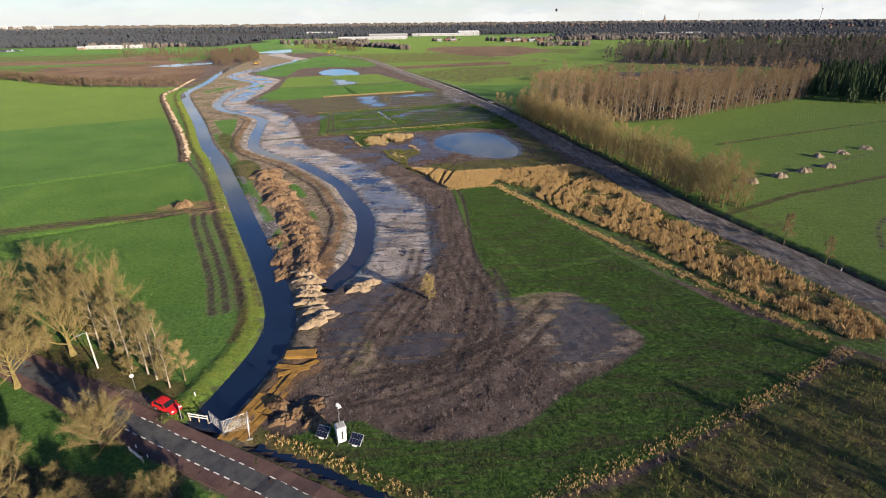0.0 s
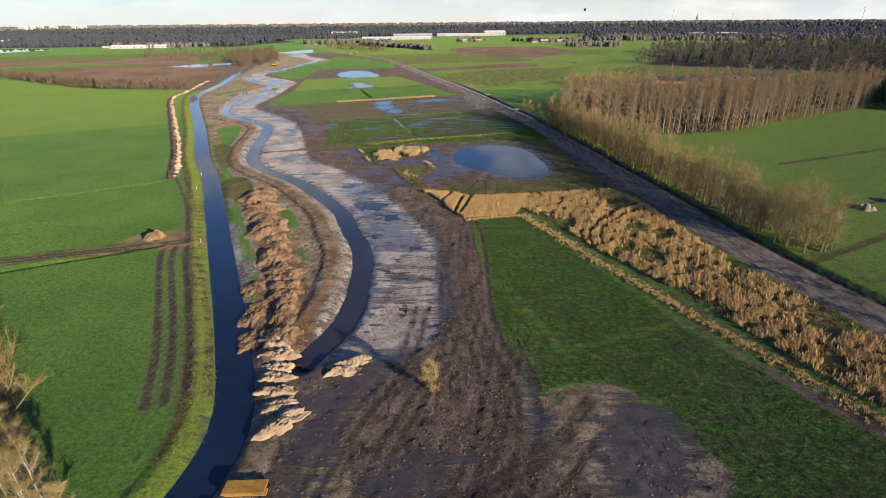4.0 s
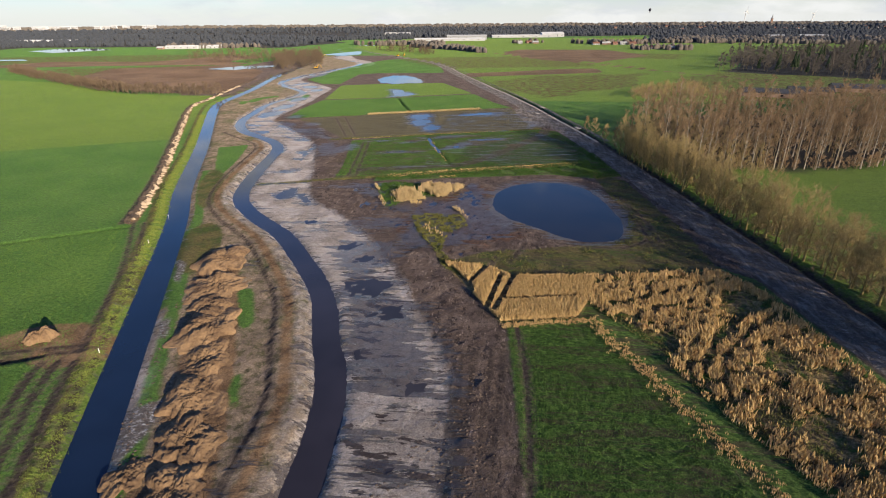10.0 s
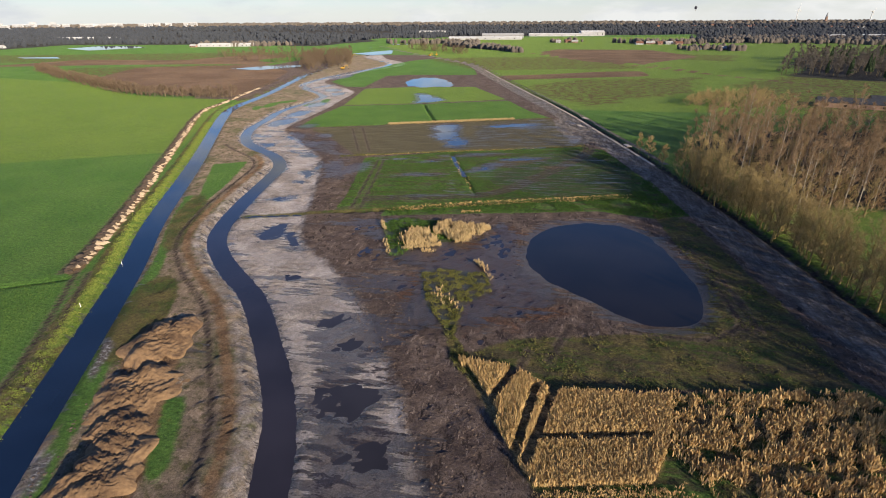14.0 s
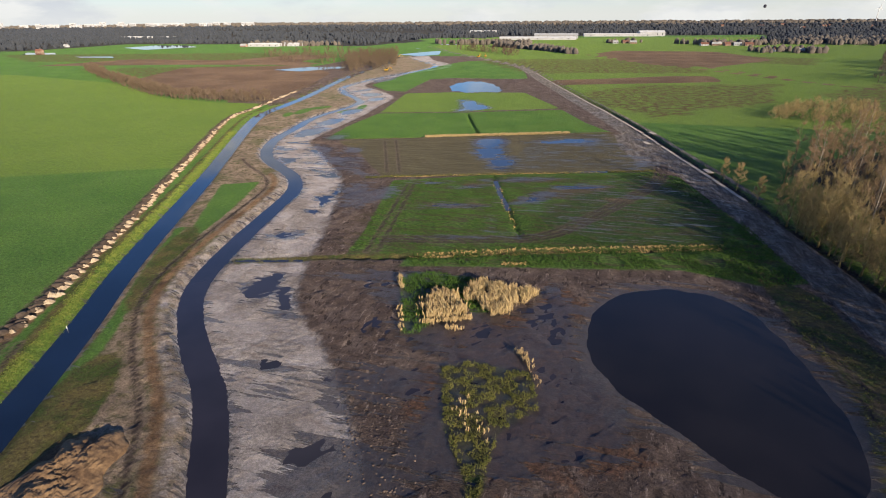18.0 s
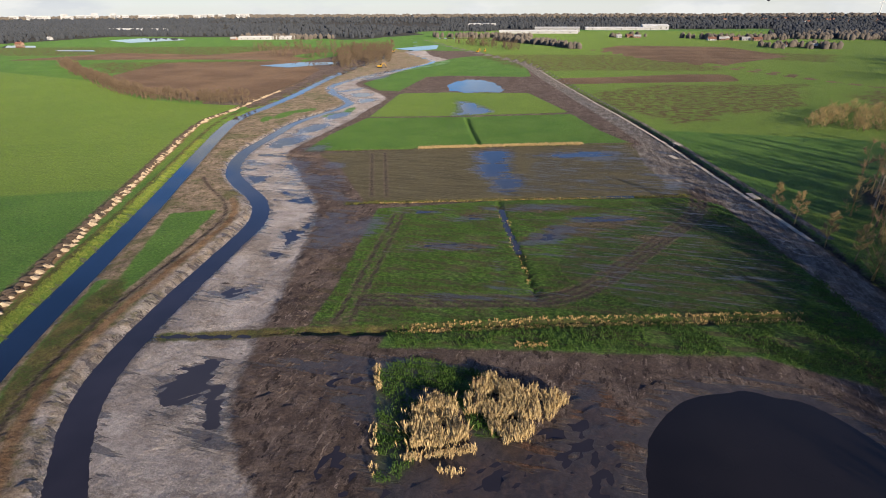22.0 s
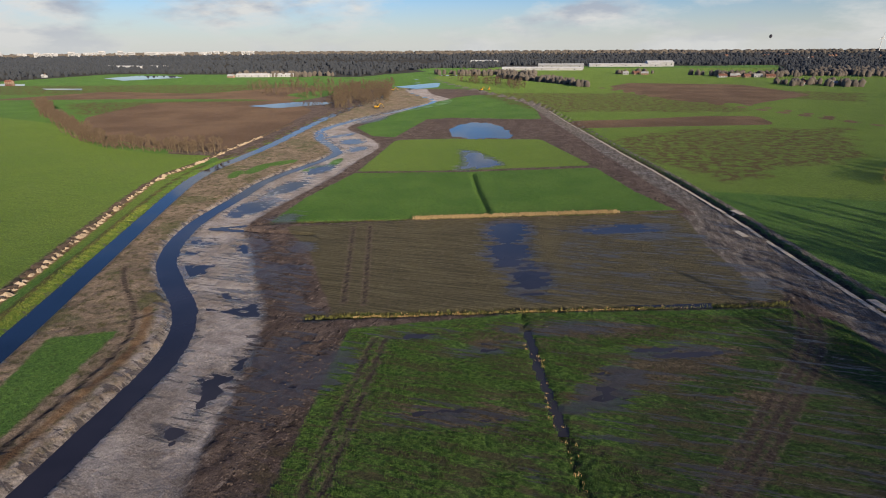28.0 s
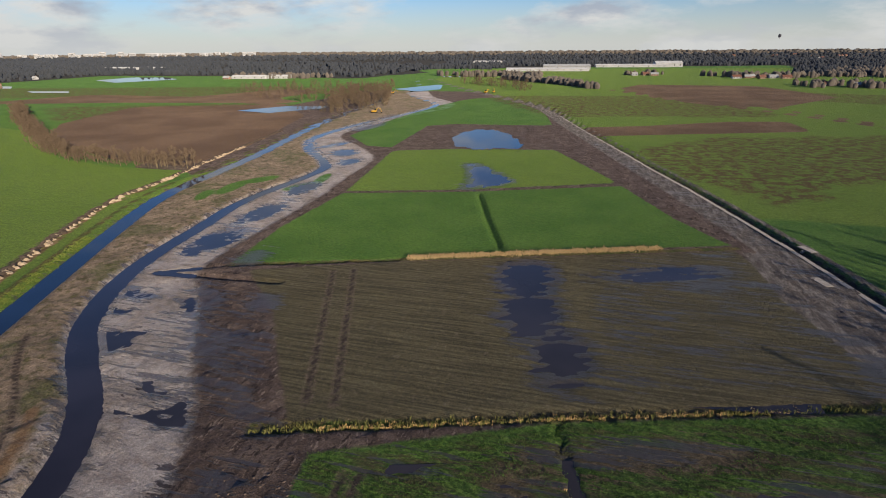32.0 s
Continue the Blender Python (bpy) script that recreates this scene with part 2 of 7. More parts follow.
    rough = k.mix(k.span(mid, 0.38, 0.62), (0.055, 0.085, 0.018), (0.135, 0.115, 0.042))
    rough = k.mix(k.span(fine, 0.45, 0.7), rough, (0.07, 0.052, 0.028))
    straw = k.mix(k.span(clod, 0.40, 0.58), (0.38, 0.275, 0.130), (0.185, 0.140, 0.062))
    straw = k.mix(k.math("MULTIPLY", k.span(k.noise(0.13, 6, 0.7), 0.53, 0.62), 0.6), straw, (0.085, 0.098, 0.030))
    chalk = k.mix(k.span(k.noise(1.3, 8, 0.8, (0.7, 1.3, 1), 30), 0.40, 0.50), (0.46, 0.46, 0.48), (0.120, 0.105, 0.100))
    earth = k.mix(k.span(mid, 0.3, 0.7), (0.12, 0.072, 0.040), (0.27, 0.175, 0.10))
    # tilled
    rows = k.noise(1.0, 3, 0.6, (0.06, 1.6, 1), -19)
    till = k.mix(k.span(rows, 0.35, 0.65), (0.066, 0.058, 0.034), (0.132, 0.118, 0.068))
    till = k.mix(k.span(k.noise(0.6, 5, 0.7), 0.55, 0.75), till, (0.16, 0.135, 0.095))
    brown = k.mix(k.span(k.noise(0.02, 4), 0.35, 0.65), (0.115, 0.075, 0.048), (0.165, 0.110, 0.070))
    grav = k.mix(k.span(k.noise(0.5, 6, 0.7, (1.2, 0.30, 1), 17), 0.40, 0.70), (0.105, 0.090, 0.082), (0.275, 0.250, 0.230))
    col = soil
    shaggy = k.math("ADD", k.attr("scrubby"), k.math("MULTIPLY", k.math("SUBTRACT", k.noise(0.045, 6, 0.7), 0.5), 46.0))
    grass = k.mix(k.math("MULTIPLY", k.span(shaggy, -3, 6), k.span(k.noise(0.22, 6, 0.75), 0.42, 0.56)), grass, (0.095, 0.072, 0.030))
    for name, c in (("tan", tan), ("sand", sand), ("grass", grass), ("rough", rough), ("earth", earth), ("straw", straw), ("till", till), ("brown", brown), ("gravel", grav), ("frost", chalk)):
        col = k.mix(edge(name, 1.0, 1.3) if name == "sand" else edge(name), col, c)
    stripped = k.mix(k.span(clod, 0.42, 0.60), (0.150, 0.112, 0.080), (0.062, 0.046, 0.032))
    drag = k.math("MULTIPLY", k.math("SUBTRACT", k.noise(0.55, 6, 0.72, (0.16, 1.3, 1), -30), 0.5), 22.0)
    col = k.mix(k.math("MULTIPLY", k.span(k.math("ADD", k.attr("bare"), drag), -0.5, 1.2), 0.9), col, stripped)
    tread = k.span(k.noise(0.42, 6, 0.72, (0.22, 1.1, 1), -19), 0.46, 0.58)
    col = k.mix(k.math("MULTIPLY", k.math("MULTIPLY", edge("worn", 3.0, 2.0), tread), 0.8), col, (0.075, 0.060, 0.036))
    mud = k.mix(k.span(fine, 0.35, 0.7), (0.034, 0.025, 0.022), (0.085, 0.064, 0.054))
    rim = k.math("MULTIPLY", k.span(k.math("ADD", k.attr("track"), k.math("MULTIPLY", wob, 0.15)), -0.75, -0.2), k.span(k.noise(0.9, 4, 0.7), 0.40, 0.60))
    col = k.mix(k.math("MULTIPLY", rim, 0.6), col, (0.165, 0.125, 0.098))
    worn_in = k.span(k.noise(0.28, 6, 0.72), 0.34, 0.52, 0.25, 1.0)
    col = k.mix(k.math("MULTIPLY", edge("track", 0.3, 0.22), worn_in), col, mud)
    # dark woodland floor; by the road it also paints in the trees' shade
    floor_shade = k.mix(k.span(mid, 0.3, 0.7), (0.022, 0.024, 0.022), (0.045, 0.040, 0.034))
    col = k.mix(k.span(k.math("ADD", k.attr("wooded_shade"), k.math("MULTIPLY", k.math("SUBTRACT", k.noise(0.012, 4), 0.5), 60.0)), -4, 4), col, floor_shade)
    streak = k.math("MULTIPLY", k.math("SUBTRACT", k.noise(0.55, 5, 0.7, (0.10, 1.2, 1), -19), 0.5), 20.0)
    # wet ground, plus shade painted on the east meadow and tilled edge
    damp_shade = k.span(k.math("ADD", k.math("ADD", k.attr("damp_shade"), streak), k.math("MULTIPLY", wob, 0.9)), 0.3, 1.5)
    col = k.mix(k.math("MULTIPLY", damp_shade, 0.78), col, (0.034, 0.028, 0.027))
    col = k.times(col, k.span(clod, 0.36, 0.64, 1.20, 0.76))
    col = k.times(col, k.span(crumb, 0.36, 0.64, 0.76, 1.24))
    col = k.times(col, k.span(grain, 0.32, 0.68, 0.80, 1.16))
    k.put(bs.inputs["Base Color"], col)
    sheen = k.math("MULTIPLY", edge("sand", 1.0, 1.3), k.span(k.noise(0.09, 5, 0.65), 0.36, 0.60))
    k.put(bs.inputs["Roughness"], k.math("SUBTRACT", k.span(damp_shade, 0.0, 1.0, 0.92, 0.36), k.math("MULTIPLY", sheen, 0.46), True))
    k.put(bs.inputs["Specular IOR Level"], k.span(k.math("ADD", sheen, damp_shade), 0.0, 1.0, 0.22, 0.5))
    bs.inputs["Diffuse Roughness"].default_value = 1.0
    h = k.math("ADD", k.math("MULTIPLY", fine, 0.7), k.math("MULTIPLY", grain, 0.3))
    h = k.math("ADD", h, k.math("MULTIPLY", tuss, 0.6))
    h = k.math("ADD", h, k.math("MULTIPLY", k.math("SUBTRACT", crumb, clod), 0.5))
    h = k.math("MULTIPLY", h, k.span(damp_shade, 0.2, 1.0, 1.0, 0.25))
    h = k.math("MULTIPLY", h, k.span(sheen, 0.2, 1.0, 1.0, 0.45))
    k.put(bs.inputs["Normal"], k.bump(h, 1.0, 0.6))
    return m


def water_material(name="water", tint=(0.006, 0.013, 0.030), rough=0.02):
    m, nt, bs = nodes_of(name)
    k = Net(nt)
    k.put(bs.inputs["Base Color"], k.mix(k.span(k.noise(0.05, 3), 0.3, 0.7), tint, tuple(c * 1.7 for c in tint)))
    bs.inputs["Roughness"].default_value = rough
    bs.inputs["IOR"].default_value = 1.36
    k.put(bs.inputs["Normal"], k.bump(k.noise(0.9, 4, 0.6), 0.05, 0.05))
    return m


LAND = ground_material()
WATER = water_material()
WATER_MUDDY = water_material("muddy_water", (0.024, 0.021, 0.026))
WATER_SHALLOW = water_material("shallow_water", (0.030, 0.027, 0.030))
WATER_DARK = water_material("pond_water", (0.010, 0.008, 0.008))
REED = simple("reed_straw", (0.40, 0.265, 0.105), (0.66, 0.475, 0.220), 0.6, 0.9, per="island", spread=0.6)
REED_PALE = simple("reed_pale", (0.36, 0.26, 0.12), (0.62, 0.48, 0.26), 0.6, 0.9, per="island", spread=0.6)
SEDGE = simple("sedge", (0.062, 0.085, 0.018), (0.215, 0.195, 0.060), 0.5, 0.9, per="island", spread=0.6)
BARK = simple("bark", (0.11, 0.085, 0.05), (0.24, 0.20, 0.11), 1.5, 0.9)
BARK_MOSS = simple("mossy_bark", (0.13, 0.105, 0.04), (0.28, 0.225, 0.09), 1.5, 0.9)
BIRCH = simple("birch_bark", (0.22, 0.19, 0.145), (0.48, 0.43, 0.35), 2.0, 0.8)
TWIG = simple("twigs", (0.185, 0.122, 0.068), (0.40, 0.275, 0.155), 0.3, 0.95, per="island", spread=0.5)
TWIG_OLIVE = simple("twigs_olive", (0.125, 0.100, 0.042), (0.28, 0.225, 0.10), 0.3, 0.95, per="island", spread=0.5)
TWIG_GOLD = simple("twigs_ochre", (0.225, 0.168, 0.072), (0.46, 0.355, 0.165), 0.3, 0.95, per="island", spread=0.5)
TWIG_DARK = simple("twigs_dark", (0.085, 0.062, 0.042), (0.19, 0.14, 0.095), 0.3, 0.95, per="island", spread=0.5)
PINE = simple("pine_needles", (0.020, 0.042, 0.018), (0.058, 0.088, 0.036), 0.3, 0.95, per="island", spread=0.5)
# the blue-grey tone of this forest stands in for distance haze
FAR_WOOD_HAZY = simple("far_woodland_haze", (0.036, 0.043, 0.054), (0.058, 0.064, 0.074), 0.02, 1.0, per="island", spread=0.35)
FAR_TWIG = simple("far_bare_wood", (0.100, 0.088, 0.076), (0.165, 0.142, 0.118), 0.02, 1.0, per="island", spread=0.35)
HEAP = simple("spoil_sand", (0.088, 0.054, 0.033), (0.285, 0.185, 0.100), 0.32, 0.95, bump=0.5)
HEAP_PALE = simple("pale_sand", (0.26, 0.19, 0.12), (0.45, 0.35, 0.235), 0.5, 0.95, bump=0.2)
WHITE = simple("white_paint", (0.66, 0.66, 0.65), (0.82, 0.82, 0.80), 1.2, 0.5)
STEEL = simple("galvanised_steel", (0.38, 0.39, 0.40), (0.58, 0.59, 0.60), 3, 0.45, 0.8)

# ---- plan: lines and outlines in metres ----
CANAL = [(-31.5, 54), (-29, 64), (-27.3, 74), (-28.3, 84), (-35, 101), (-51.5, 137), (-79.8, 198), (-97, 231), (-124, 290),
         (-168, 381), (-180.5, 415), (-185, 446), (-192, 489), (-209, 565), (-218, 614), (-228, 690), (-240, 770), (-262, 840)]
STREAM = [(-21.5, 94), (-17.2, 105), (-16.2, 117), (-18, 136), (-23.3, 151), (-29, 166), (-38.5, 181), (-49.5, 196), (-64, 210),
          (-74, 223.5), (-80, 243), (-85.5, 272), (-89.3, 289), (-99, 304), (-121, 323.5), (-135, 350), (-142, 385), (-146, 412), (-143, 461),
          (-151, 479), (-177, 511), (-190, 546), (-186, 611), (-174, 666), (-170, 734), (-209, 801), (-236, 850), (-262, 965), (-330, 1160)]
HAUL = [(92, 50), (85, 80), (80, 101), (70.5, 137), (63, 185), (57.5, 215), (53, 244), (45, 288), (37.5, 325), (27, 368), (19.5, 400), (6, 450),
        (-9, 500), (-22, 545), (-44, 620), (-70, 714), (-92, 760), (-131, 824), (-175, 896), (-217, 970), (-290, 1110)]
FLAT_EAST = [(-10, 95), (-2, 98), (1, 110), (-1.3, 143), (-9, 162), (-16, 177), (-27, 196), (-39, 211), (-50, 222), (-57, 238), (-62, 256),
             (-77, 299), (-91, 318), (-103, 334), (-112, 345), (-118, 353), (-120, 381), (-121, 418), (-125, 454), (-129, 489), (-148, 516),
             (-176, 550), (-174, 600), (-162, 660), (-150, 735), (-195, 810)]
MUD_EAST = [(12.5, 84), (10.7, 110), (7, 143), (2, 158), (-6, 183), (-19, 210), (-37, 241), (-52, 246), (-53, 260), (-62, 304)]


def curve(pts, step=3.0):
    """A smooth line through the points, with a point about every step metres."""
    p = np.array(pts, float)
    p = np.vstack([2 * p[0] - p[1], p, 2 * p[-1] - p[-2]])
    out = []
    for a, b, c, d in zip(p[:-3], p[1:-2], p[2:-1], p[3:]):
        n = max(2, int(np.hypot(*(c - b)) / step))
        t = np.linspace(0, 1, n, endpoint=False)[:, None]
        out.append(0.5 * (2 * b + (c - a) * t + (2 * a - 5 * b + 4 * c - d) * t**2 + (3 * b - a - 3 * c + d) * t**3))
    return np.vstack([*out, p[-2:-1]])


def offset(line, d):
    """The line moved d metres to its right."""
    g = np.gradient(line, axis=0)
    g /= np.hypot(g[:, 0], g[:, 1])[:, None]
    return line + d * np.c_[g[:, 1], -g[:, 0]]


canal, stream, haul = curve(CANAL), curve(STREAM), curve(HAUL)


def axis(lo, hi, fine, far_lo, far_hi):
    core = np.arange(lo, hi + fine / 2, fine)
    def tail(a, b):
        out, s, x = [], fine, a
        while abs(x - a) < abs(b - a):
            s *= 1.06
            x += math.copysign(min(s, 260), b - a)
            out.append(x)
        return np.array(out)
    return np.r_[tail(lo, far_lo)[::-1], core, tail(hi, far_hi)]


GX, GY = axis(-150, 92, 0.9, -4300, 4300), axis(40, 420, 0.9, -600, 4800)
PX, PY = np.meshgrid(GX, GY)


def window(pts, pad):
    p = np.asarray(pts)
    i0, i1 = np.searchsorted(GX, (p[:, 0].min() - pad, p[:, 0].max() + pad))
    j0, j1 = np.searchsorted(GY, (p[:, 1].min() - pad, p[:, 1].max() + pad))
    return slice(max(j0 - 1, 0), j1 + 1), slice(max(i0 - 1, 0), i1 + 1)


def to_line(x, y, pts, closed=False):
    p = np.asarray(pts, float)
    q = np.roll(p, -1, 0) if closed else p[1:]
    best = np.full(x.shape, 1e18)
    for a, b in zip(p, q):
        d = b - a
        t = np.clip(((x - a[0]) * d[0] + (y - a[1]) * d[1]) / max(d @ d, 1e-9), 0, 1)
        best = np.minimum(best, (x - a[0] - t * d[0]) ** 2 + (y - a[1] - t * d[1]) ** 2)
    return np.sqrt(best)


def inside(x, y, pts):
    p = np.asarray(pts, float)
    hit = np.zeros(x.shape, bool)
    for a, b in zip(p, np.roll(p, -1, 0)):
        if a[1] != b[1]:
            hit ^= ((a[1] > y) != (b[1] > y)) & (x < (b[0] - a[0]) * (y - a[1]) / (b[1] - a[1]) + a[0])
    return hit


REACH = 60.0


def area(pts, pad=REACH, reach=REACH):
    """Signed distance to an outline over the grid: positive inside."""
    out = np.full(PX.shape, -reach)
    w = window(pts, pad)
    d = to_line(PX[w], PY[w], pts, True)
    out[w] = np.clip(np.where(inside(PX[w], PY[w], pts), d, -d), -reach, reach)
    return out


def strip(pts, half, pad=12.0):
    """Positive within half metres of a line."""
    out = np.full(PX.shape, -REACH)
    w = window(pts, pad)
    out[w] = np.maximum(half - to_line(PX[w], PY[w], pts), -REACH)
    return out


def blob(x, y, rx, ry, turn=0.0):
    out = np.full(PX.shape, -REACH)
    r = max(rx, ry)
    w = window([(x - r, y - r), (x + r, y + r)], r + 8)
    c, s = math.cos(radians(turn)), math.sin(radians(turn))
    u, v = PX[w] - x, PY[w] - y
    u, v = (u * c + v * s) / rx, (v * c - u * s) / ry
    out[w] = np.clip((1 - np.hypot(u, v)) * min(rx, ry), -REACH, REACH)
    return out


def union(*a):
    return np.maximum.reduce(a)


def waves(scale, seed):
    """Cheap smooth relief: a sum of turned sine waves, about -1 to 1."""
    r = np.random.RandomState(seed)
    out = np.zeros(PX.shape)
    for n in range(7):
        a, s, ph = r.uniform(0, 6.28), scale * r.uniform(0.5, 1.8), r.uniform(0, 6.28)
        out += np.sin((PX * math.cos(a) + PY * math.sin(a)) * 6.28 / s + ph + 1.7 * np.sin((PX * math.sin(a) - PY * math.cos(a)) * 3.1 / s))
    return out / 4.0


# ---- what lies where ----
flat_o = np.vstack([curve(STREAM)[: len(curve(STREAM))], curve(FLAT_EAST, 5)[::-1]])
flat_sd = union(area(flat_o), strip(stream, 3.2))
isle_o = np.vstack([offset(canal, 3.5)[4:], stream[::-1]])
# west field: from the bank to the hedge
west_o = np.vstack([offset(canal[: np.argmin(abs(canal[:, 1] - 440))], -4.0), [(-201, 444), (-237, 443), (-281, 452), (-394, 520), (-560, 560), (-900, 250), (-600, 0), (-150, 55), (-75, 74), (-52, 71)]])
field_d = [(12, 93), (9.5, 125), (7.5, 157.6), (22, 160), (43, 105), (56, 80), (67.6, 69), (52, 58), (31, 48), (11, 40), (-4.5, 41.5), (-20, 51), (-15, 53.5), (0, 62), (12, 78)]
mud_patch = curve([(-23, 96), (-6, 97), (11.5, 95), (13.5, 86), (20, 88.5), (28, 88), (31, 80), (36, 72), (29, 65), (19, 58.5), (12, 52.5), (5, 50.3), (-4, 50.5), (-9.5, 54), (-15.5, 53.5), (-20, 51.5), (-26, 53), (-23, 74), (-23, 96)], 2)
strip_o = [(-6, 182), (6.5, 158), (22, 160), (43, 104.5), (67.6, 69), (73, 62), (86, 72), (75, 101), (65, 137), (58, 180), (52, 186), (34, 181), (25, 178), (8, 176.5), (3, 181)]
olive_o = [(-6, 183), (3, 180), (8, 176), (34, 181), (52, 184), (52, 203), (46, 250), (36, 262), (40, 215), (36, 199), (24, 194), (12, 191), (3, 189)]
north_o = [(-37, 243), (-20, 247), (0, 251), (22, 256), (38, 252), (46, 256), (41, 290), (33, 272), (-3, 260), (-37, 249)]
sedge_o = [(-35, 238), (-27.4, 218), (-25, 218.5), (-23.7, 221.5), (-26, 227), (-20.5, 233), (-17.4, 227.7), (-14.3, 228.5), (-15.4, 231), (-18, 241), (-30, 242)]
sedge_p = [(-18.4, 210.5), (-14.2, 213.2), (-4.7, 212.7), (-2.8, 204.8), (-7.4, 198.9), (-7.8, 188.1), (-4.3, 182.7), (1.1, 179.6), (-0.8, 174.5), (-6.4, 179.6), (-10.2, 191), (-14.5, 197.7)]
field_i = [(-51, 246), (-52.5, 260), (-61, 304), (-29, 319), (24, 335), (31, 330), (38, 300), (41, 285), (34, 271), (-3, 260), (-37, 249)]
field_j = [(-67, 309), (-75, 319.5), (-88, 338), (-105.8, 355.5), (-75, 368.5), (-9, 391), (10, 398), (27, 343), (22, 338), (-21, 323)]
field_k = [(-113, 358), (-116, 387), (-115, 426), (-70, 439.5), (-15.7, 461), (-1, 422), (10, 402), (-11, 395), (-73, 371.5)]
field_l = [(-115, 429), (-127, 510), (-93, 522), (-46, 530), (-17, 466), (-70, 443)]
field_m = [(-170, 550), (-172, 630), (-165, 730), (-152, 790), (-130, 812), (-88, 745), (-66, 690), (-54, 618), (-120, 612), (-136, 600), (-131, 518), (-146, 520)]
east_o = np.vstack([offset(haul, 6.5)[4:], [(-300, 1500), (2500, 1900), (2500, -400), (300, -400), (110, 40)]])
road_c = curve([(-140, 106), (-75, 74.5), (-40, 54.6), (-24, 46), (-8, 37.3), (25, 19), (90, -17), (200, -78)], 4)
south_o = np.vstack([offset(road_c, 3.2), [(200, -500), (-500, -500), (-500, 100), (-200, 140)]])
verge_o = [(-8, 37), (25, 19), (90, -17), (140, -40), (160, 40), (92, 60), (73, 62), (68, 66), (41, 52), (22, 42.5), (11, 39.5)]

POND = (20.5, 222.0, 18.2, 25.0)
pond_o = curve([(2.8, 227), (5, 237), (10.8, 243.8), (20.5, 247.6), (28, 245.4), (33.4, 238.5), (36.6, 225), (38.2, 213), (37, 204), (32.8, 198), (27, 197), (21, 199.5), (13, 207), (6.5, 213), (3.6, 219), (2.8, 227)], 2.0)[:-1]
pool_o = curve([(-105.3, 547), (-107.6, 574), (-102, 590), (-88, 589), (-75, 573), (-66, 548), (-66, 533), (-80, 527), (-96, 529), (-105.3, 547)], 4.0)[:-1]
wet_l = [(-82.7, 488), (-75, 487), (-70, 479), (-60, 465), (-57, 458), (-62, 449.5), (-74, 443.5), (-74.5, 460)]
puddles = union(area([(-26.4, 168), (-25.6, 171.6), (-21.7, 174), (-16.3, 173.2), (-14.6, 171), (-18.2, 166.8), (-23, 164.6)]) + 0.3, area([(-20.4, 161), (-17, 163.2), (-12, 163), (-11, 159.5), (-13.2, 157), (-18.6, 157.4)]) + 0.3,
                area([(-19.8, 148.3), (-16.2, 149.9), (-14.1, 145.9), (-15.6, 142.7), (-18.6, 143.7)]), blob(-6.4, 139.8, 3.0, 1.6, 8), blob(-11.8, 130.2, 2.0, 1.0, 5), blob(-7.8, 123.5, 2.1, 1.0, 10), blob(-10.4, 118.4, 2.0, 1.0, 5), blob(-10.6, 113.6, 1.2, 0.8), blob(-6.6, 111.4, 1.9, 0.9, -12),
                area([(-34, 200.8), (-32.2, 201.5), (-28.2, 197.5), (-27.8, 195.1), (-30.9, 197)]), blob(-41.2, 200.2, 1.8, 1.2), blob(-30, 190, 3.4, 2.2, 20), blob(-25, 183, 3, 2.6, 35), blob(-91, 328.6, 3.4, 1.6, 25), blob(-106, 337, 6, 2.6, -38),
                area([(-63.6, 225), (-64.6, 229), (-62, 233.7), (-60.5, 234.5), (-58.7, 230.4), (-57.7, 226.8), (-58.4, 222), (-61.3, 221.7)]) + 0.4, area([(-55.1, 222.9), (-57.5, 228.2), (-55.8, 229), (-50.9, 221.5), (-50.7, 219), (-53.9, 220.7)]) + 0.4,
                blob(-33, 204, 4, 1.6, -50), blob(-46, 205, 3, 1.2, 15), area([(-74.9, 251.5), (-73, 255.9), (-68, 257), (-66.9, 254.4), (-70.8, 250.4)]) + 0.4, blob(-73, 271.5, 2.6, 1.5, 10),
                area([(-78.4, 282.7), (-74.2, 286), (-71.3, 276.7), (-72.7, 275.1)]), area([(-73, 282.7), (-72.5, 287), (-73, 294), (-76, 296), (-75.1, 286.4)]), np.minimum(area([(-98, 313), (-85.4, 311.5), (-80.9, 305.8), (-85.3, 303)]), 0.45),
                area([(-119.5, 324), (-107.2, 325), (-107.5, 317), (-110.4, 314), (-115, 317)]), area([(-124, 331.4), (-117.3, 332), (-117.6, 329.4), (-122, 328)]) + 0.3, area([(-128.4, 341), (-116.6, 339), (-117, 336.5), (-126, 336)]) + 0.3, blob(-128, 372, 6, 12, -8), blob(-131, 398, 5, 14, -4), blob(-134, 430, 5, 10, 0), blob(-110, 362, 4, 6, 0),
                blob(-150, 500, 7, 9, 30), blob(-138, 480, 5, 9, 0), blob(-165, 520, 4, 12, -20), blob(-175, 590, 8, 20, 0), blob(-178, 640, 6, 16, 0))
field_wet = union(blob(-40, 368, 7, 10, 5), blob(-37, 352, 6, 12, 5), blob(-30, 337, 5, 9, 5), blob(-8, 378, 14, 4, 20), area(wet_l))
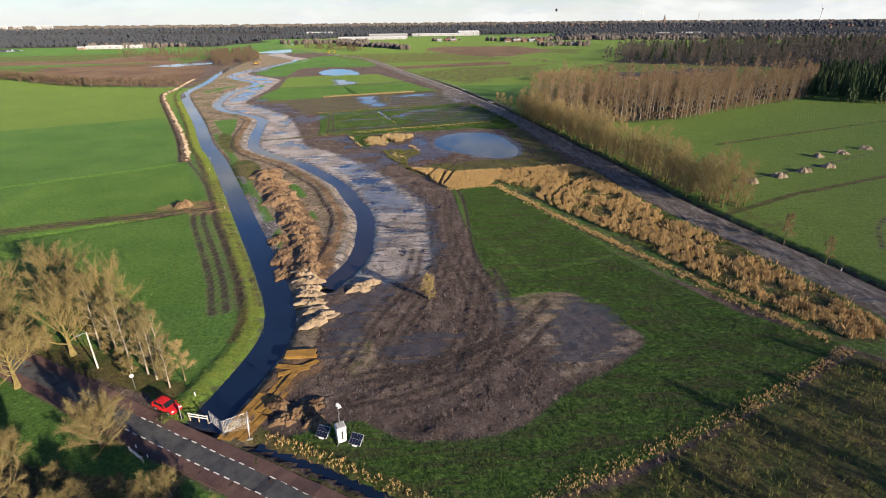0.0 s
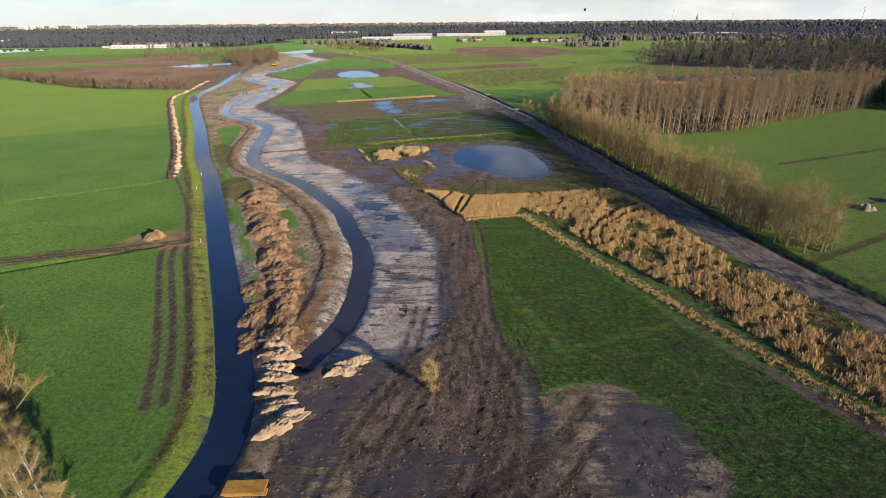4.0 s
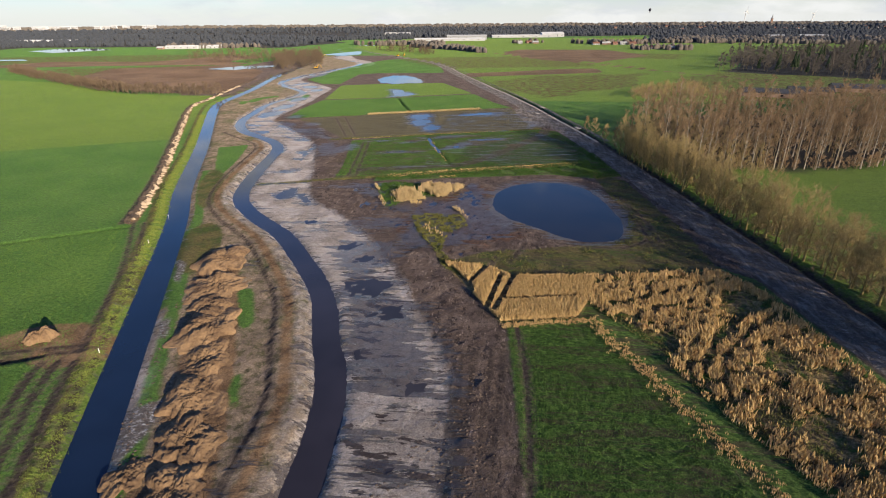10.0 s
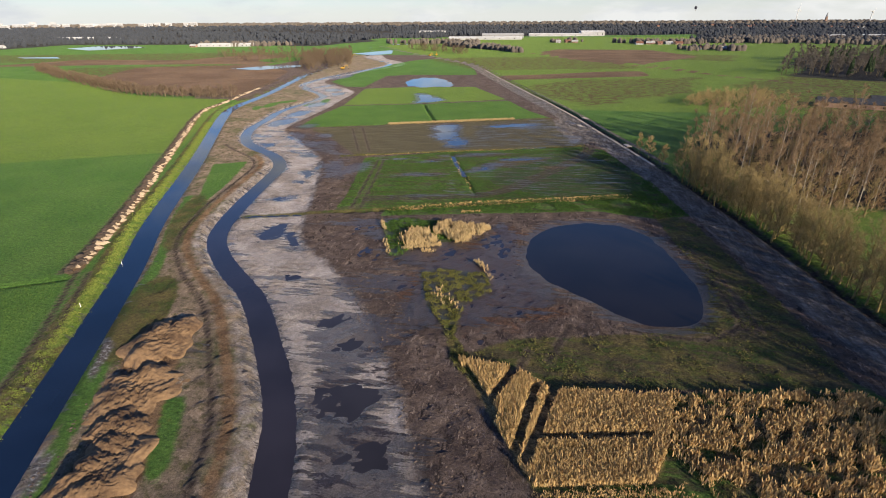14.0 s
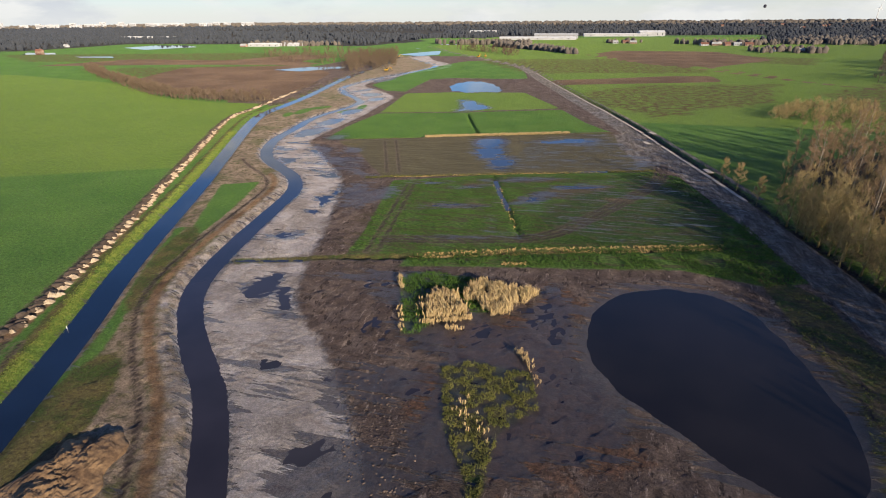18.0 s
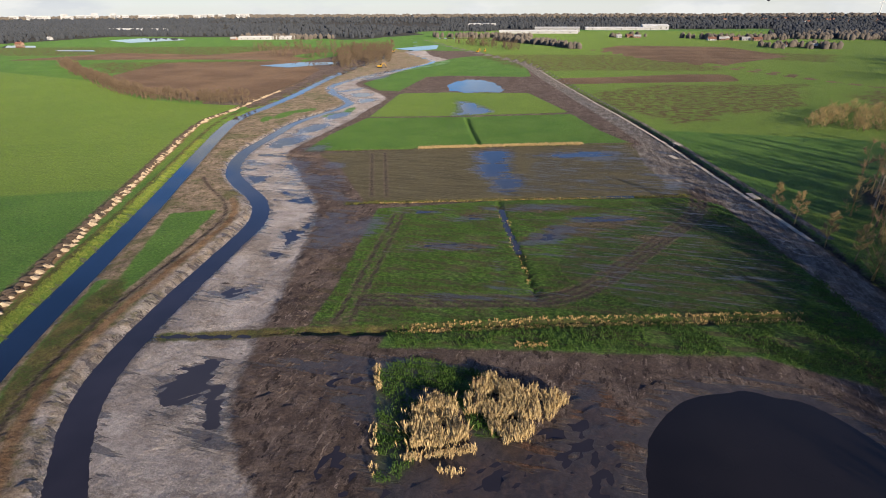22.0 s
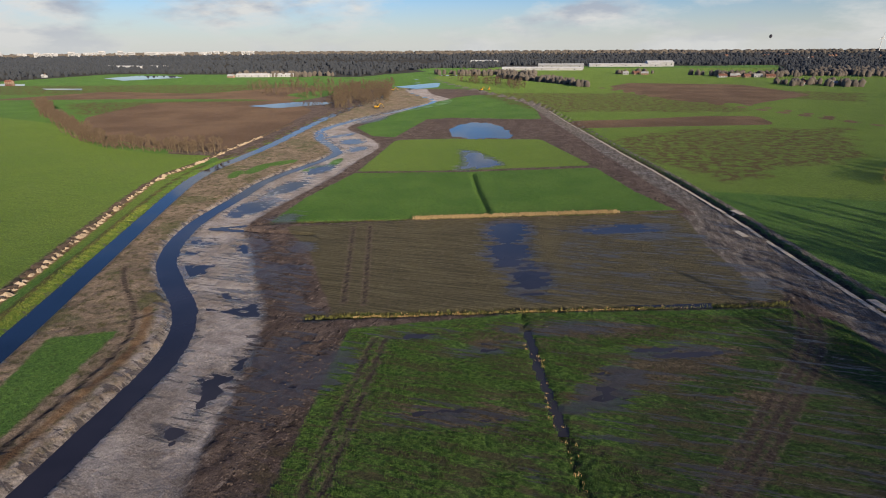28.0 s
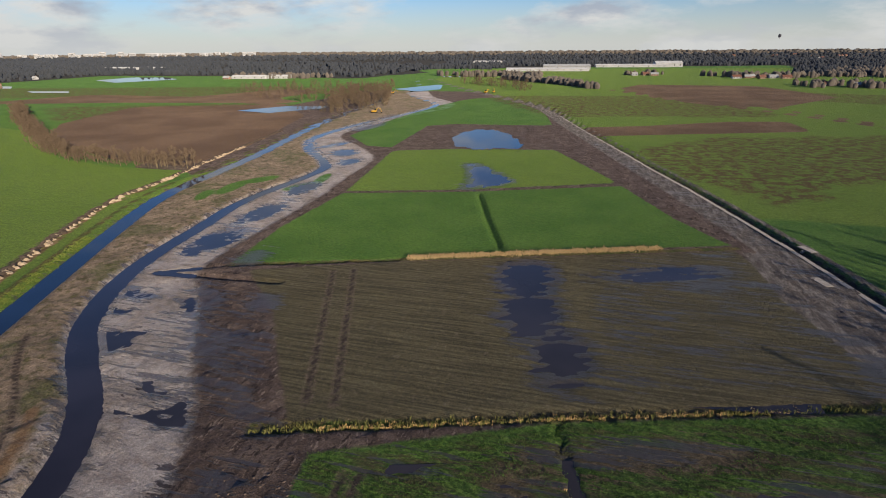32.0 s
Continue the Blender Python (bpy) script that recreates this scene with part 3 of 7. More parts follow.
damp_shade_sd = union(blob(-34, 304, 5, 2.4, 15), blob(-36, 284.5, 12, 2.6, 15), blob(-48, 305.5, 8, 2, 15), area([(-20, 289), (-11.5, 292.5), (-8, 300), (-10, 307), (-15, 300)]) + 1.0, blob(-19, 315.5, 14, 2.6, 16), blob(-2, 311, 14, 2.5, 18), blob(-22, 271, 1.2, 5, 10),
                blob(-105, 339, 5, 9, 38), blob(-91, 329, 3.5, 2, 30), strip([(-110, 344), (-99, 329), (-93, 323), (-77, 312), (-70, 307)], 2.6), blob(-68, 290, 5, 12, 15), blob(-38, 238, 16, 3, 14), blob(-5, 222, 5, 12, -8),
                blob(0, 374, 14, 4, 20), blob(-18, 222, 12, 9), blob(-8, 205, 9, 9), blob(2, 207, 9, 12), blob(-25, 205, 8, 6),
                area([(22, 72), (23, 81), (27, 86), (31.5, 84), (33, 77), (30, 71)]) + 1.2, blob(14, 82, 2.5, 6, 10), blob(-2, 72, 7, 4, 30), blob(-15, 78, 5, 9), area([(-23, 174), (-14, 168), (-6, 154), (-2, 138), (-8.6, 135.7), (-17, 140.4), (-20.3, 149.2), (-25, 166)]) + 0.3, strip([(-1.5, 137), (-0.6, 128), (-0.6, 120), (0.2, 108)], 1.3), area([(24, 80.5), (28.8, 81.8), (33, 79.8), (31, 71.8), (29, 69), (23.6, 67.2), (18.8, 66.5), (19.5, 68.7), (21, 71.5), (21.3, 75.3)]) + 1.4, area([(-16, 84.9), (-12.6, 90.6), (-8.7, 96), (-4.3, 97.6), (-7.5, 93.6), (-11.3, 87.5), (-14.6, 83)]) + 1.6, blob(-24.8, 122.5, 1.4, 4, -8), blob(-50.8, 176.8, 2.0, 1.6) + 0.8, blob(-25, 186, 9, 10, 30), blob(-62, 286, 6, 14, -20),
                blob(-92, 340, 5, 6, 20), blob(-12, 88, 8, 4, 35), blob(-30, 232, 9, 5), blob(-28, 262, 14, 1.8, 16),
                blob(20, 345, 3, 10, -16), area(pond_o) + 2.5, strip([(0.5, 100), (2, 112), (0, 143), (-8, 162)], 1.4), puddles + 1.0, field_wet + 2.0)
# the tilled-edge and east-meadow outlines here paint in shade along with damp
damp_shade_sd = union(damp_shade_sd, np.minimum(blob(-95, 322, 14, 20, 35), 0.2), np.minimum(blob(-87, 322, 6, 17, 38), 1.2), np.minimum(area([(-28, 328), (-20, 385), (8, 396), (26, 343), (20, 338)]), 0.0), np.minimum(area([(-18, 286), (-8, 312), (20, 330), (36, 300), (34, 275), (5, 268)]), -0.3), area([(-15.5, 144), (-7, 146), (-11, 158), (-16, 169), (-24, 182), (-29, 175), (-23, 164), (-18, 154)]), strip(stream, 3.4), strip(canal, 3.0), area([(-19, 190), (-2, 192), (2, 215), (2, 235), (-4, 243), (-9, 226), (-19, 220)]) + 1.0)

sd = {}
sd["sand"] = union(flat_sd, strip(offset(stream, -4.3)[:72], 0.5), blob(-48.5, 138, 2.6, 16, 23), blob(-40.5, 118, 2.4, 10, 20))
tan_ring = union(np.minimum(strip(offset(stream, -5.5), 4.5), area(isle_o) + 2))
# east meadow and its north edge: outlines of the painted shade
sd["meadow_shade"] = union(area([(-12, 262), (-10, 290), (4, 312), (24, 335), (40, 300), (34, 272), (10, 265)]), area([(-30, 312), (0, 322), (24, 335), (26, 328), (-26, 306)]) - 1.5)
sd["mown"] = union(strip([(7.2, 151), (8.8, 136), (11.2, 123.3), (16.2, 113), (20, 98.8)], 0.6), strip([(12.1, 93.5), (23, 98.2), (32.1, 101.4), (42.1, 105.6)], 0.9), strip([(9.6, 137), (10.8, 127), (11.6, 119), (15, 110), (22, 98)], 0.4))
sd["pitted"] = union(area([(-24, 100), (2, 100), (2, 140), (-6, 160), (-18, 184), (-34, 178), (-14, 120)]), area([(-98, 313), (-84, 311), (-80, 305), (-90, 303)]), area([(-68, 300), (-58, 262), (-66, 262), (-84, 300)]) - 3)
sd["churn"] = area([(11.5, 86.4), (18.4, 90.2), (25.4, 88.1), (31.9, 88.4), (31.8, 81.6), (36.6, 76.2), (36, 72.3), (31.4, 67.5), (18.9, 61.8), (18.5, 65.5), (19.4, 69.4), (15.2, 72.5), (11.6, 79.1)])
sd["rusty"] = area([(-4, 241), (2.5, 238), (1.5, 222), (5.6, 209.6), (12, 202), (7, 194), (-2.5, 190.6), (-19.6, 197), (-21.5, 222), (-3.8, 230.2)])
sd["frost"] = union(area([(-69.3, 181.5), (-62.8, 176.8), (-57.5, 164.5), (-62.3, 167.6)]), area([(-55.3, 151.8), (-53.7, 157.1), (-49, 147), (-52.1, 146.4)]), area([(-46.8, 130.6), (-40.6, 134.2), (-38.6, 128.5), (-38.5, 123.5), (-40.8, 118), (-43.8, 123)]), strip([(-42, 121), (-39.2, 111), (-36, 102)], 0.9), strip([(-52, 150), (-45, 133)], 0.5), strip(offset(haul, -1.4)[:95], 1.15)) - 0.9
sd["bare"] = union(area([(-19.2, 292.4), (-16.3, 299.1), (-9.8, 307.3), (-1.4, 312.8), (8.6, 316.1), (9.9, 313.2), (0.3, 303.6), (-7.4, 298.4), (-14.6, 292.7)]), area([(-27.6, 313.1), (-20.1, 317.6), (-6.6, 321.2), (-1.9, 318.4), (-11.7, 313.1), (-25.1, 309.2)]), area([(-38.1, 307.2), (-33.5, 312.4), (-29.4, 313), (-28.5, 308.3), (-32.2, 303.9), (-36.3, 302.8)]), area([(-50, 284), (-30, 290), (-25, 288), (-26, 283), (-40, 280)]) - 1.0, blob(8, 300, 9, 3.5, 20) - 1.5)
sd["tan"] = union(area(isle_o) + 1.0, tan_ring, strip(offset(canal, 5.0), 2.5), blob(21, 84, 9, 6), blob(-12, 70, 4, 9, 20) - 1)
sd["grass"] = union(area(strip_o), area(north_o), area(sedge_o), area(west_o, 400), np.minimum(area(field_d), -area(mud_patch)), area(field_i), area(field_k), area(field_l), area(field_m), area(east_o, 400), area(south_o, 300),
                    area([(-62, 150), (-56, 160), (-80, 210), (-76, 198)]), area([(-95, 247.5), (-103.5, 264), (-114.4, 286.3), (-103.6, 292), (-99.9, 280), (-94.5, 260.5), (-92, 247.5)]), area([(-47.4, 164.5), (-43.6, 166.6), (-37.9, 155.3), (-37.5, 151), (-41.6, 153.9)]), area([(-36.8, 137), (-32.6, 139.6), (-30.1, 132.6), (-34.3, 133.7)]), blob(-134, 446, 2.5, 10, 10), blob(-137, 432, 3, 7, -20),
                    blob(-161, 424, 3.5, 11, 8), blob(-157, 438, 4, 8, -25), blob(-164, 412, 2.5, 8, 20), strip(offset(canal, 5.5)[20:70], 1.2), strip(offset(canal, -3.6), 1.1), area([(-8, 52), (-3, 50), (8, 50), (12, 46), (-4, 42), (-16, 50)]))
sd["pale"] = union(area([(-141, 302), (-212, 267), (-600, 90), (-900, 300), (-560, 560), (-394, 520), (-281, 452), (-237, 443), (-201, 444)]), strip(offset(canal, -4.0), 1.6),
                   area([(60, 480), (200, 560), (330, 560), (60, 640), (-30, 585)]), area([(122, 213), (233, 259), (260, 238), (98, 160)]), area([(-150, 830), (0, 592), (110, 690), (60, 860)]) - 10)
sd["rough"] = union(area(olive_o), area(sedge_p), strip(offset(canal, -6.5)[6:], 1.1), strip([(-240, 85), (-110, 128), (-62, 145)], 3.0),
                    area(verge_o), strip([(-76, 236), (-52, 244), (-3, 259.5), (33, 270.5)], 1.4), strip([(-71, 306.5), (-21, 323), (24, 337)], 1.3), strip([(-113, 357), (-75, 370), (11, 400)], 1.0),
                    area([(-90, 86), (-58, 74), (-36, 62.5), (-38, 59.5), (-60, 68.5), (-95, 86)]), area([(-48, 48), (-30, 44), (-26, 38), (-70, 30), (-75, 52)]), strip([(-24, 52.5), (-14, 48.3), (20, 29.5), (90, -9)], 1.0), strip([(-26, 49.8), (-14, 43.8), (20, 25.5), (90, -13)], 0.8), blob(-68, 168, 4, 10, 20), strip([(122, 213), (233, 259), (330, 300)], 1.2), strip([(81, 130), (110, 146), (153, 163), (240, 200)], 1.1), blob(-66, 186, 5, 16, 22), blob(-88, 232, 4, 22, 25))
ridge = [(-58, 181), (-51.5, 167), (-46, 156), (-38.8, 140), (-32.3, 123.5), (-28, 110), (-25, 100)]
sd["earth"] = union(blob(-21, 66.5, 3.6, 3.0), strip([(-26, 54), (-21.5, 66)], 2.4), blob(-29.5, 51.0, 2.6, 1.0, -28), strip(ridge, 4.2), strip(offset(stream, -6.6)[4:72], 0.8), blob(-63, 143, 7, 5, 20), area([(-36, 118), (-24, 116), (-21, 104), (-24, 98), (-34, 100)]), blob(-71, 146, 8, 4, 20), strip([(-92.5, 199), (-97.5, 211), (-114, 246.5), (-144.5, 306), (-187, 390), (-194.5, 426), (-204, 470), (-222, 560)], 1.2))
reed_sq = [(-6, 181.5), (3.6, 163), (6.3, 158.6), (20, 161.5), (23, 168), (25, 177.6), (8.4, 176.2), (3, 180.4)]
gold_e = [(24, 178), (52, 183), (58, 172), (62, 144), (66, 128), (72.5, 112), (80, 82), (78, 70), (70, 70), (61, 84), (53, 104), (47, 118), (36, 139), (29.5, 156), (23, 166)]
sd["straw"] = union(area(reed_sq), np.minimum(area(gold_e) - 2.0, 1.6 * waves(6, 21) + 1.2 * waves(2.6, 22) + 0.5))
# the four-point outline is the east meadow, also toned down for shade
sd["worn"] = union(area(field_i) - 1, area([(-14, 262), (24, 335), (40, 300), (34, 272)]), blob(-48, 262, 8, 18, 10) + 2, blob(35, 85, 9, 8), area(olive_o), area(strip_o), area(north_o), area(sedge_o), np.minimum(area(field_d), -area(mud_patch)))
sd["scrubby"] = union(area([(-12, 530), (30, 585), (140, 620), (110, 520), (32, 440)]), area([(-150, 830), (-60, 660), (110, 700), (60, 860)]), area([(-700, 690), (-420, 780), (-300, 830), (-420, 930), (-900, 800)]), area([(0, 900), (220, 800), (260, 900), (60, 990)]),
                      area([(88, 120), (100, 200), (75, 240), (62, 300), (56, 300), (66, 225), (80, 140)]), area([(240, 660), (420, 480), (300, 420), (150, 440), (140, 560)]), area([(-420, 560), (-230, 660), (-320, 720), (-520, 640)]))
sd["scrubby"] = union(sd["scrubby"], area([(-118, 784), (-87, 838), (-58, 795), (-47, 740), (-75, 720)]) + 2)
sd["till"] = area(field_j)
sd["brown"] = union(area([(-440, 660), (-312, 706), (-247, 632), (-207, 495), (-207, 452), (-250, 456), (-345, 497), (-400, 552)]), area([(-37, 613), (-25, 580), (101, 625), (100, 671), (62, 663), (4, 629)]), area([(-6, 951), (26, 1032), (169, 1027), (208, 875), (127, 767), (84, 770), (52, 789)]) - 3, area([(-461, 753), (-417, 885), (-348, 850), (-355, 756)]),
                    area([(-600, 760), (-350, 760), (-290, 720), (-480, 690), (-640, 640)]), strip([(-19, 949), (43, 814), (99, 740), (150, 654), (220, 560)], 4.0), strip([(72, 834), (132, 718), (156, 669)], 3.0))
sd["gravel"] = union(area([(10.5, 398), (12.5, 368), (17.5, 348), (25, 339), (36, 330), (28, 366), (20, 400)]) - 1.0, strip(haul, 4.6), strip(offset(haul, 2.5), 3.0), strip(offset(haul, 10.4)[85:], 0.9))
tracks = [offset(curve([(-62, 140), (-59.5, 133), (-44, 102), (-37, 85)], 3), d) for d in (-4.2, -1.3, 1.5, 4.0)]
tracks += [curve([(-92, 199), (-76, 172), (-62, 143)], 3), curve([(-89, 199), (-73, 172), (-59, 143)], 3)]
tracks += [offset(curve([(-46, 256.4), (-31.5, 259.8), (-19.7, 262.7), (-11.9, 265.4), (-6, 269.5), (-1, 277), (9.4, 295), (23, 322), (27, 345)], 3), d) for d in (-1.7, 0.0, 1.6)]
tracks += [curve([(13, 91), (10, 110), (10.5, 140), (9, 158)], 3), curve([(9, 100), (12, 85), (8, 70), (-4, 66)], 3), curve([(11, 100), (14.5, 85), (10, 67), (-4, 63)], 3)]
tracks += [curve([(98, 160), (138, 176.5), (183, 199.5), (260, 238)], 4), curve([(105, 106), (122, 125), (170, 150)], 4), curve([(-113, 128.5), (-62, 144.5)], 3), curve([(-112, 127), (-61, 143)], 3)]
tracks += [offset(curve([(-92.5, 199), (-97.5, 211), (-114, 246.5), (-144.5, 306), (-187, 390), (-194.5, 426), (-204, 470)], 3), d) for d in (-2.0, -2.8)]
tracks += [[(-85.6, 360.2), (-66.5, 313)], [(-81.2, 362.4), (-62.2, 314)], [(-55, 302), (-49, 262), (-47, 248)], [(-53, 303), (-46.5, 262), (-44.5, 249)]]
# no wheel tracks: dark mud lines painting the shade in the haul track ditch
tracks += [offset(haul, d) for d in (6.9, 7.6, 8.3)]
tracks += [offset(stream, d)[:80] for d in (-9.0,)]
tracks += [curve([(12 + a, 100), (13.5 + a, 86), (10 + a, 72), (3 + a * 0.4, 62 - a), (-8, 58 - a)], 2) for a in (-6.5, -4.5, -3.0, 1.5)]
tracks += [curve([(-4 + a, 112), (-6 + a, 96), (-12 + a, 80), (-16 + a, 66)], 2) for a in (0, 2.2, 6.5, 8.7)]
tracks += [curve([(-12, 62 + a), (0, 66 + a), (14, 74 + a), (22, 84 + a)], 2) for a in (0, 2, -5)]
tracks += [curve([(4 + a, 150), (3 + a, 130), (4 + a, 112), (6 + a, 100)], 3) for a in (-3.2, -1.4, 1.2, 3.0)]
tracks += [curve([(42, 198), (41, 215), (38, 232)], 3), curve([(44, 198), (43.5, 216), (40, 234)], 3), curve([(20, 195), (34, 194), (42, 200)], 3), curve([(8, 183), (12, 195)], 3), curve([(2, 176), (5, 186)], 3)]
sd["track"] = union(*[strip(t, 0.65 if n < 4 else 0.5) for n, t in enumerate(tracks)])
for d in (-2.6, -1.1, 0.6, 2.0):
    damp_shade_sd = union(damp_shade_sd, strip(offset(haul, d)[:170], 0.4) - 0.3)
sd["damp_shade"] = damp_shade_sd
# the country beyond: pasture everywhere outside the works
out_w = np.clip(-230 - 0.35 * (PY - 450) - PX, -REACH, REACH)
out_n = np.clip(PY - 880, -REACH, REACH)
# east pasture past y 430 turns pale to mimic haze
sd["pale"] = union(sd["pale"], area(field_l), np.minimum(area(east_o, 400), np.clip(PY - 430, -REACH, REACH)), np.minimum(area(east_o, 400), np.clip(330 - PY, -REACH, REACH)))
sd["grass"] = union(sd["grass"], out_n, np.minimum(out_w, np.clip(PY - 440, -REACH, REACH)), np.clip(-PX - 300, -REACH, REACH))

# first outline: leaf litter south of the road, darkened to hold its shade
sd["wooded_shade"] = union(area([(-52, 49), (-34, 42.5), (-16, 33), (10, 17), (10, 0), (-90, 10), (-90, 62)]) - 4, area([(290, 1290), (430, 1275), (900, 1150), (1500, 980), (3500, 1200), (3500, 3000), (900, 1900), (420, 1760)], 600, 500.0), area([(-2600, 900), (-1600, 1040), (-1000, 1130), (-700, 1150), (-420, 1110), (-360, 1330), (-500, 1600), (3500, 5000), (-4300, 5000), (-4300, 1000)], 600, 500.0), area([(-480, 1480), (420, 1760), (900, 1500), (4300, 2400), (4300, 4800), (-500, 4800)], 600, 500.0),
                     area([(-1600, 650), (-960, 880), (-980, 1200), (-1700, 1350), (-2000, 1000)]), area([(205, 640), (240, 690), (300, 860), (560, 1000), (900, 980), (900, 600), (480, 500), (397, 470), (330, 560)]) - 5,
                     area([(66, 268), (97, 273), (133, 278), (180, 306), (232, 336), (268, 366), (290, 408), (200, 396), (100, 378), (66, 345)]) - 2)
# ---- relief ----
step = lambda v, a, b: np.clip((v - a) / (b - a), 0, 1) ** 2 * (3 - 2 * np.clip((v - a) / (b - a), 0, 1))
H = 0.05 * waves(23, 1) + 0.02 * waves(6, 2)
soil_here = step(-sd["grass"], -1, 2) * step(-sd["till"], -1, 2) * step(2500 - np.hypot(PX, PY), 0, 1500)
H += soil_here * (0.13 * waves(3.1, 3) + 0.09 * waves(9, 4)) * (1 - 0.6 * step(flat_sd, -1, 1))
fu, fv = PX * math.cos(radians(20)) + PY * math.sin(radians(20)), PY * math.cos(radians(20)) - PX * math.sin(radians(20))
streaks = sum(np.sin(fv * 6.283 / s + p + 1.5 * np.sin(fu * 6.283 / (s * 14) + p)) for s, p in ((2.3, 0.4), (3.7, 2.0), (5.9, 4.4))) / 2
rough_ = np.random.RandomState(77).normal(0, 1, PX.shape)
H += rough_ * (0.016 + 0.045 * soil_here * (1 - 0.8 * step(flat_sd, -1, 1)))
H *= step(900 - np.abs(PX), 0, 600)
H -= 0.32 * step(flat_sd, -0.8, 1.2)
H -= 0.17 * step(np.where(PY > 104, puddles, -REACH) + 0.7 * waves(7, 5) + 0.8 * waves(3.0, 15), -0.5, 1.4)
H -= 0.20 * step(field_wet + 1.8 * streaks + 0.8 * waves(6, 6), -1.0, 2.5)
margin = union(area([(-9.4, 232.6), (-4.4, 237.5), (1, 237), (1.5, 224), (-1.8, 219), (-7, 222.7)]) - 0.6 , blob(-34.5, 219.5, 5, 4.5, 40) - 1.2, blob(-14, 222, 4, 2.5, 20))
H -= 0.15 * step(margin - 0.5 + 0.8 * waves(5, 41) + 0.7 * waves(2.4, 42), -0.2, 1.6)
pools_i = union(blob(-33.5, 304, 3.4, 1.8, 15), blob(-36, 284.5, 8, 1.5, 15), blob(-13.5, 297, 3.5, 5, -15), blob(-2, 311, 8, 1.6, 18), blob(-48, 305.4, 5, 1.2, 15), blob(-21.8, 270.5, 0.8, 3.5, 10))
H -= 0.16 * step(pools_i + 2.0 * streaks + 0.8 * waves(9, 31), 0.2, 2.0)
H += 0.35 * step(strip(offset(stream, -6.2)[:70], 3.4), 0, 1.6)
c_sd = strip(canal, 4.6)
H = H * (1 - step(c_sd, 0, 1.2)) - 1.3 * step(c_sd, 0, 4.0)
H += 0.35 * step(strip(offset(canal, -5.8), 1.5), 0, 1.5)
s_sd = strip(stream, 3.6)
H -= 0.9 * step(s_sd, 0, 2.6)
pond_sd = area(pond_o) + 0.5 * waves(9, 8)
H = np.where(pond_sd > -4, H * (1 - step(pond_sd, -4, 0)) - 0.25 * step(pond_sd, -3, 0.5) - 0.4 * step(pond_sd, 0, 4), H)
pond2_sd = area(pool_o) + 1.5 * waves(20, 9)
H = H - 0.6 * step(pond2_sd, -3, 3)
H -= 0.04 * step(sd["track"], -0.35, 0.25)
DITCHES = {"west": [(-240, 115), (-140, 167.5), (-91.5, 196)], "dirt": [(-240, 60), (-106.5, 121.4), (-68, 141)], "flat": [(-77, 236.3), (-57, 241.6), (-51, 244.4)],
           "cross": [(-51, 244.4), (-37, 248), (-3, 259.3), (33, 270)], "inner": [(-29.5, 318), (-24.5, 300), (-19.5, 285), (-16.3, 275), (-13.5, 267)],
           "north": [(-71, 306), (-29, 320.5), (20, 336)], "flat_north": [(-102, 304), (-86, 304.5), (-71, 306)], "stub": [(-65.7, 436), (-57, 408), (-49.6, 386)], "k": [(-127, 349), (-113, 357), (-73, 371)],
           "road": [(-24, 51), (-14.7, 46.8), (-4.7, 41.4), (20, 27.5), (90, -11)], "low": [(-95, 351), (-127, 349)]}
for key, pts in DITCHES.items():
    H -= (0.5 if key in ("west", "k") else 0.30 if key.startswith("flat") else 0.6 if key in ("north", "cross") else 0.85) * step(strip(pts, 0.9 if key == "inner" or key.startswith("flat") else 1.3), 0, 1.1)
ditch_e = offset(haul, 7.6)
H -= 1.0 * step(strip(ditch_e, 2.2), 0, 1.8)


# ---- ground: one sheet, cut along the plan's lines into its named pieces ----
names = ["ground", "bare_soil", "sand_flat", "stream_bank", "field_west", "field_meadow", "field_wet", "field_tilled", "field_north", "field_far", "reed_land", "field_brown", "haul_track", "pasture_east"]
LABELS = {"ground": ("wide farmland reaching the flat horizon", "ground"), "bare_soil": ("churned dark brown mud with vehicle ruts", "mud"),
          "sand_flat": ("pale grey stripped sand flat with shallow puddles", "sand"), "stream_bank": ("sandy raised bank between canal and winding stream", "bank"),
          "field_west": ("smooth bright green winter crop field beside the canal", "field"), "field_meadow": ("dark green coarse meadow beside the mud", "meadow"),
          "field_wet": ("soaked green meadow with puddles and wheel tracks", "meadow"), "field_tilled": ("brown tilled field with standing water", "field"),
          "field_north": ("green grass parcel split by a short ditch", "meadow"), "field_far": ("pale green parcels round the small pool", "meadow"),
          "reed_land": ("rough olive grassland with reeds and wheel tracks", "grassland"), "field_brown": ("bare reddish brown arable field", "field"),
          "haul_track": ("pale rutted sand haul track, wet in places", "track"), "pasture_east": ("green pasture beyond the haul track", "pasture")}
centre = lambda a: (a[1:, 1:] + a[:-1, :-1] + a[1:, :-1] + a[:-1, 1:]) / 4
kind = np.zeros((len(GY) - 1, len(GX) - 1), int)
for n, mask in ((13, area(east_o, 400)), (1, union(area(np.vstack([curve(FLAT_EAST, 5)[:60], [(-40, 400), (40, 330), (60, 180), (40, 100), (12, 40), (-26, 53)]])), area(mud_patch))), (3, sd["tan"]), (2, flat_sd),
                (4, area(west_o, 400)), (5, np.minimum(area(field_d), -area(mud_patch))), (6, area(field_i)), (8, area(field_k)), (9, union(area(field_l), area(field_m))), (10, union(area(strip_o), area(olive_o), area(north_o))),
                (7, sd["till"]), (11, sd["brown"]), (12, sd["gravel"])):
    kind[centre(mask) > 0] = n
vert_id = np.arange(PX.size).reshape(PX.shape)
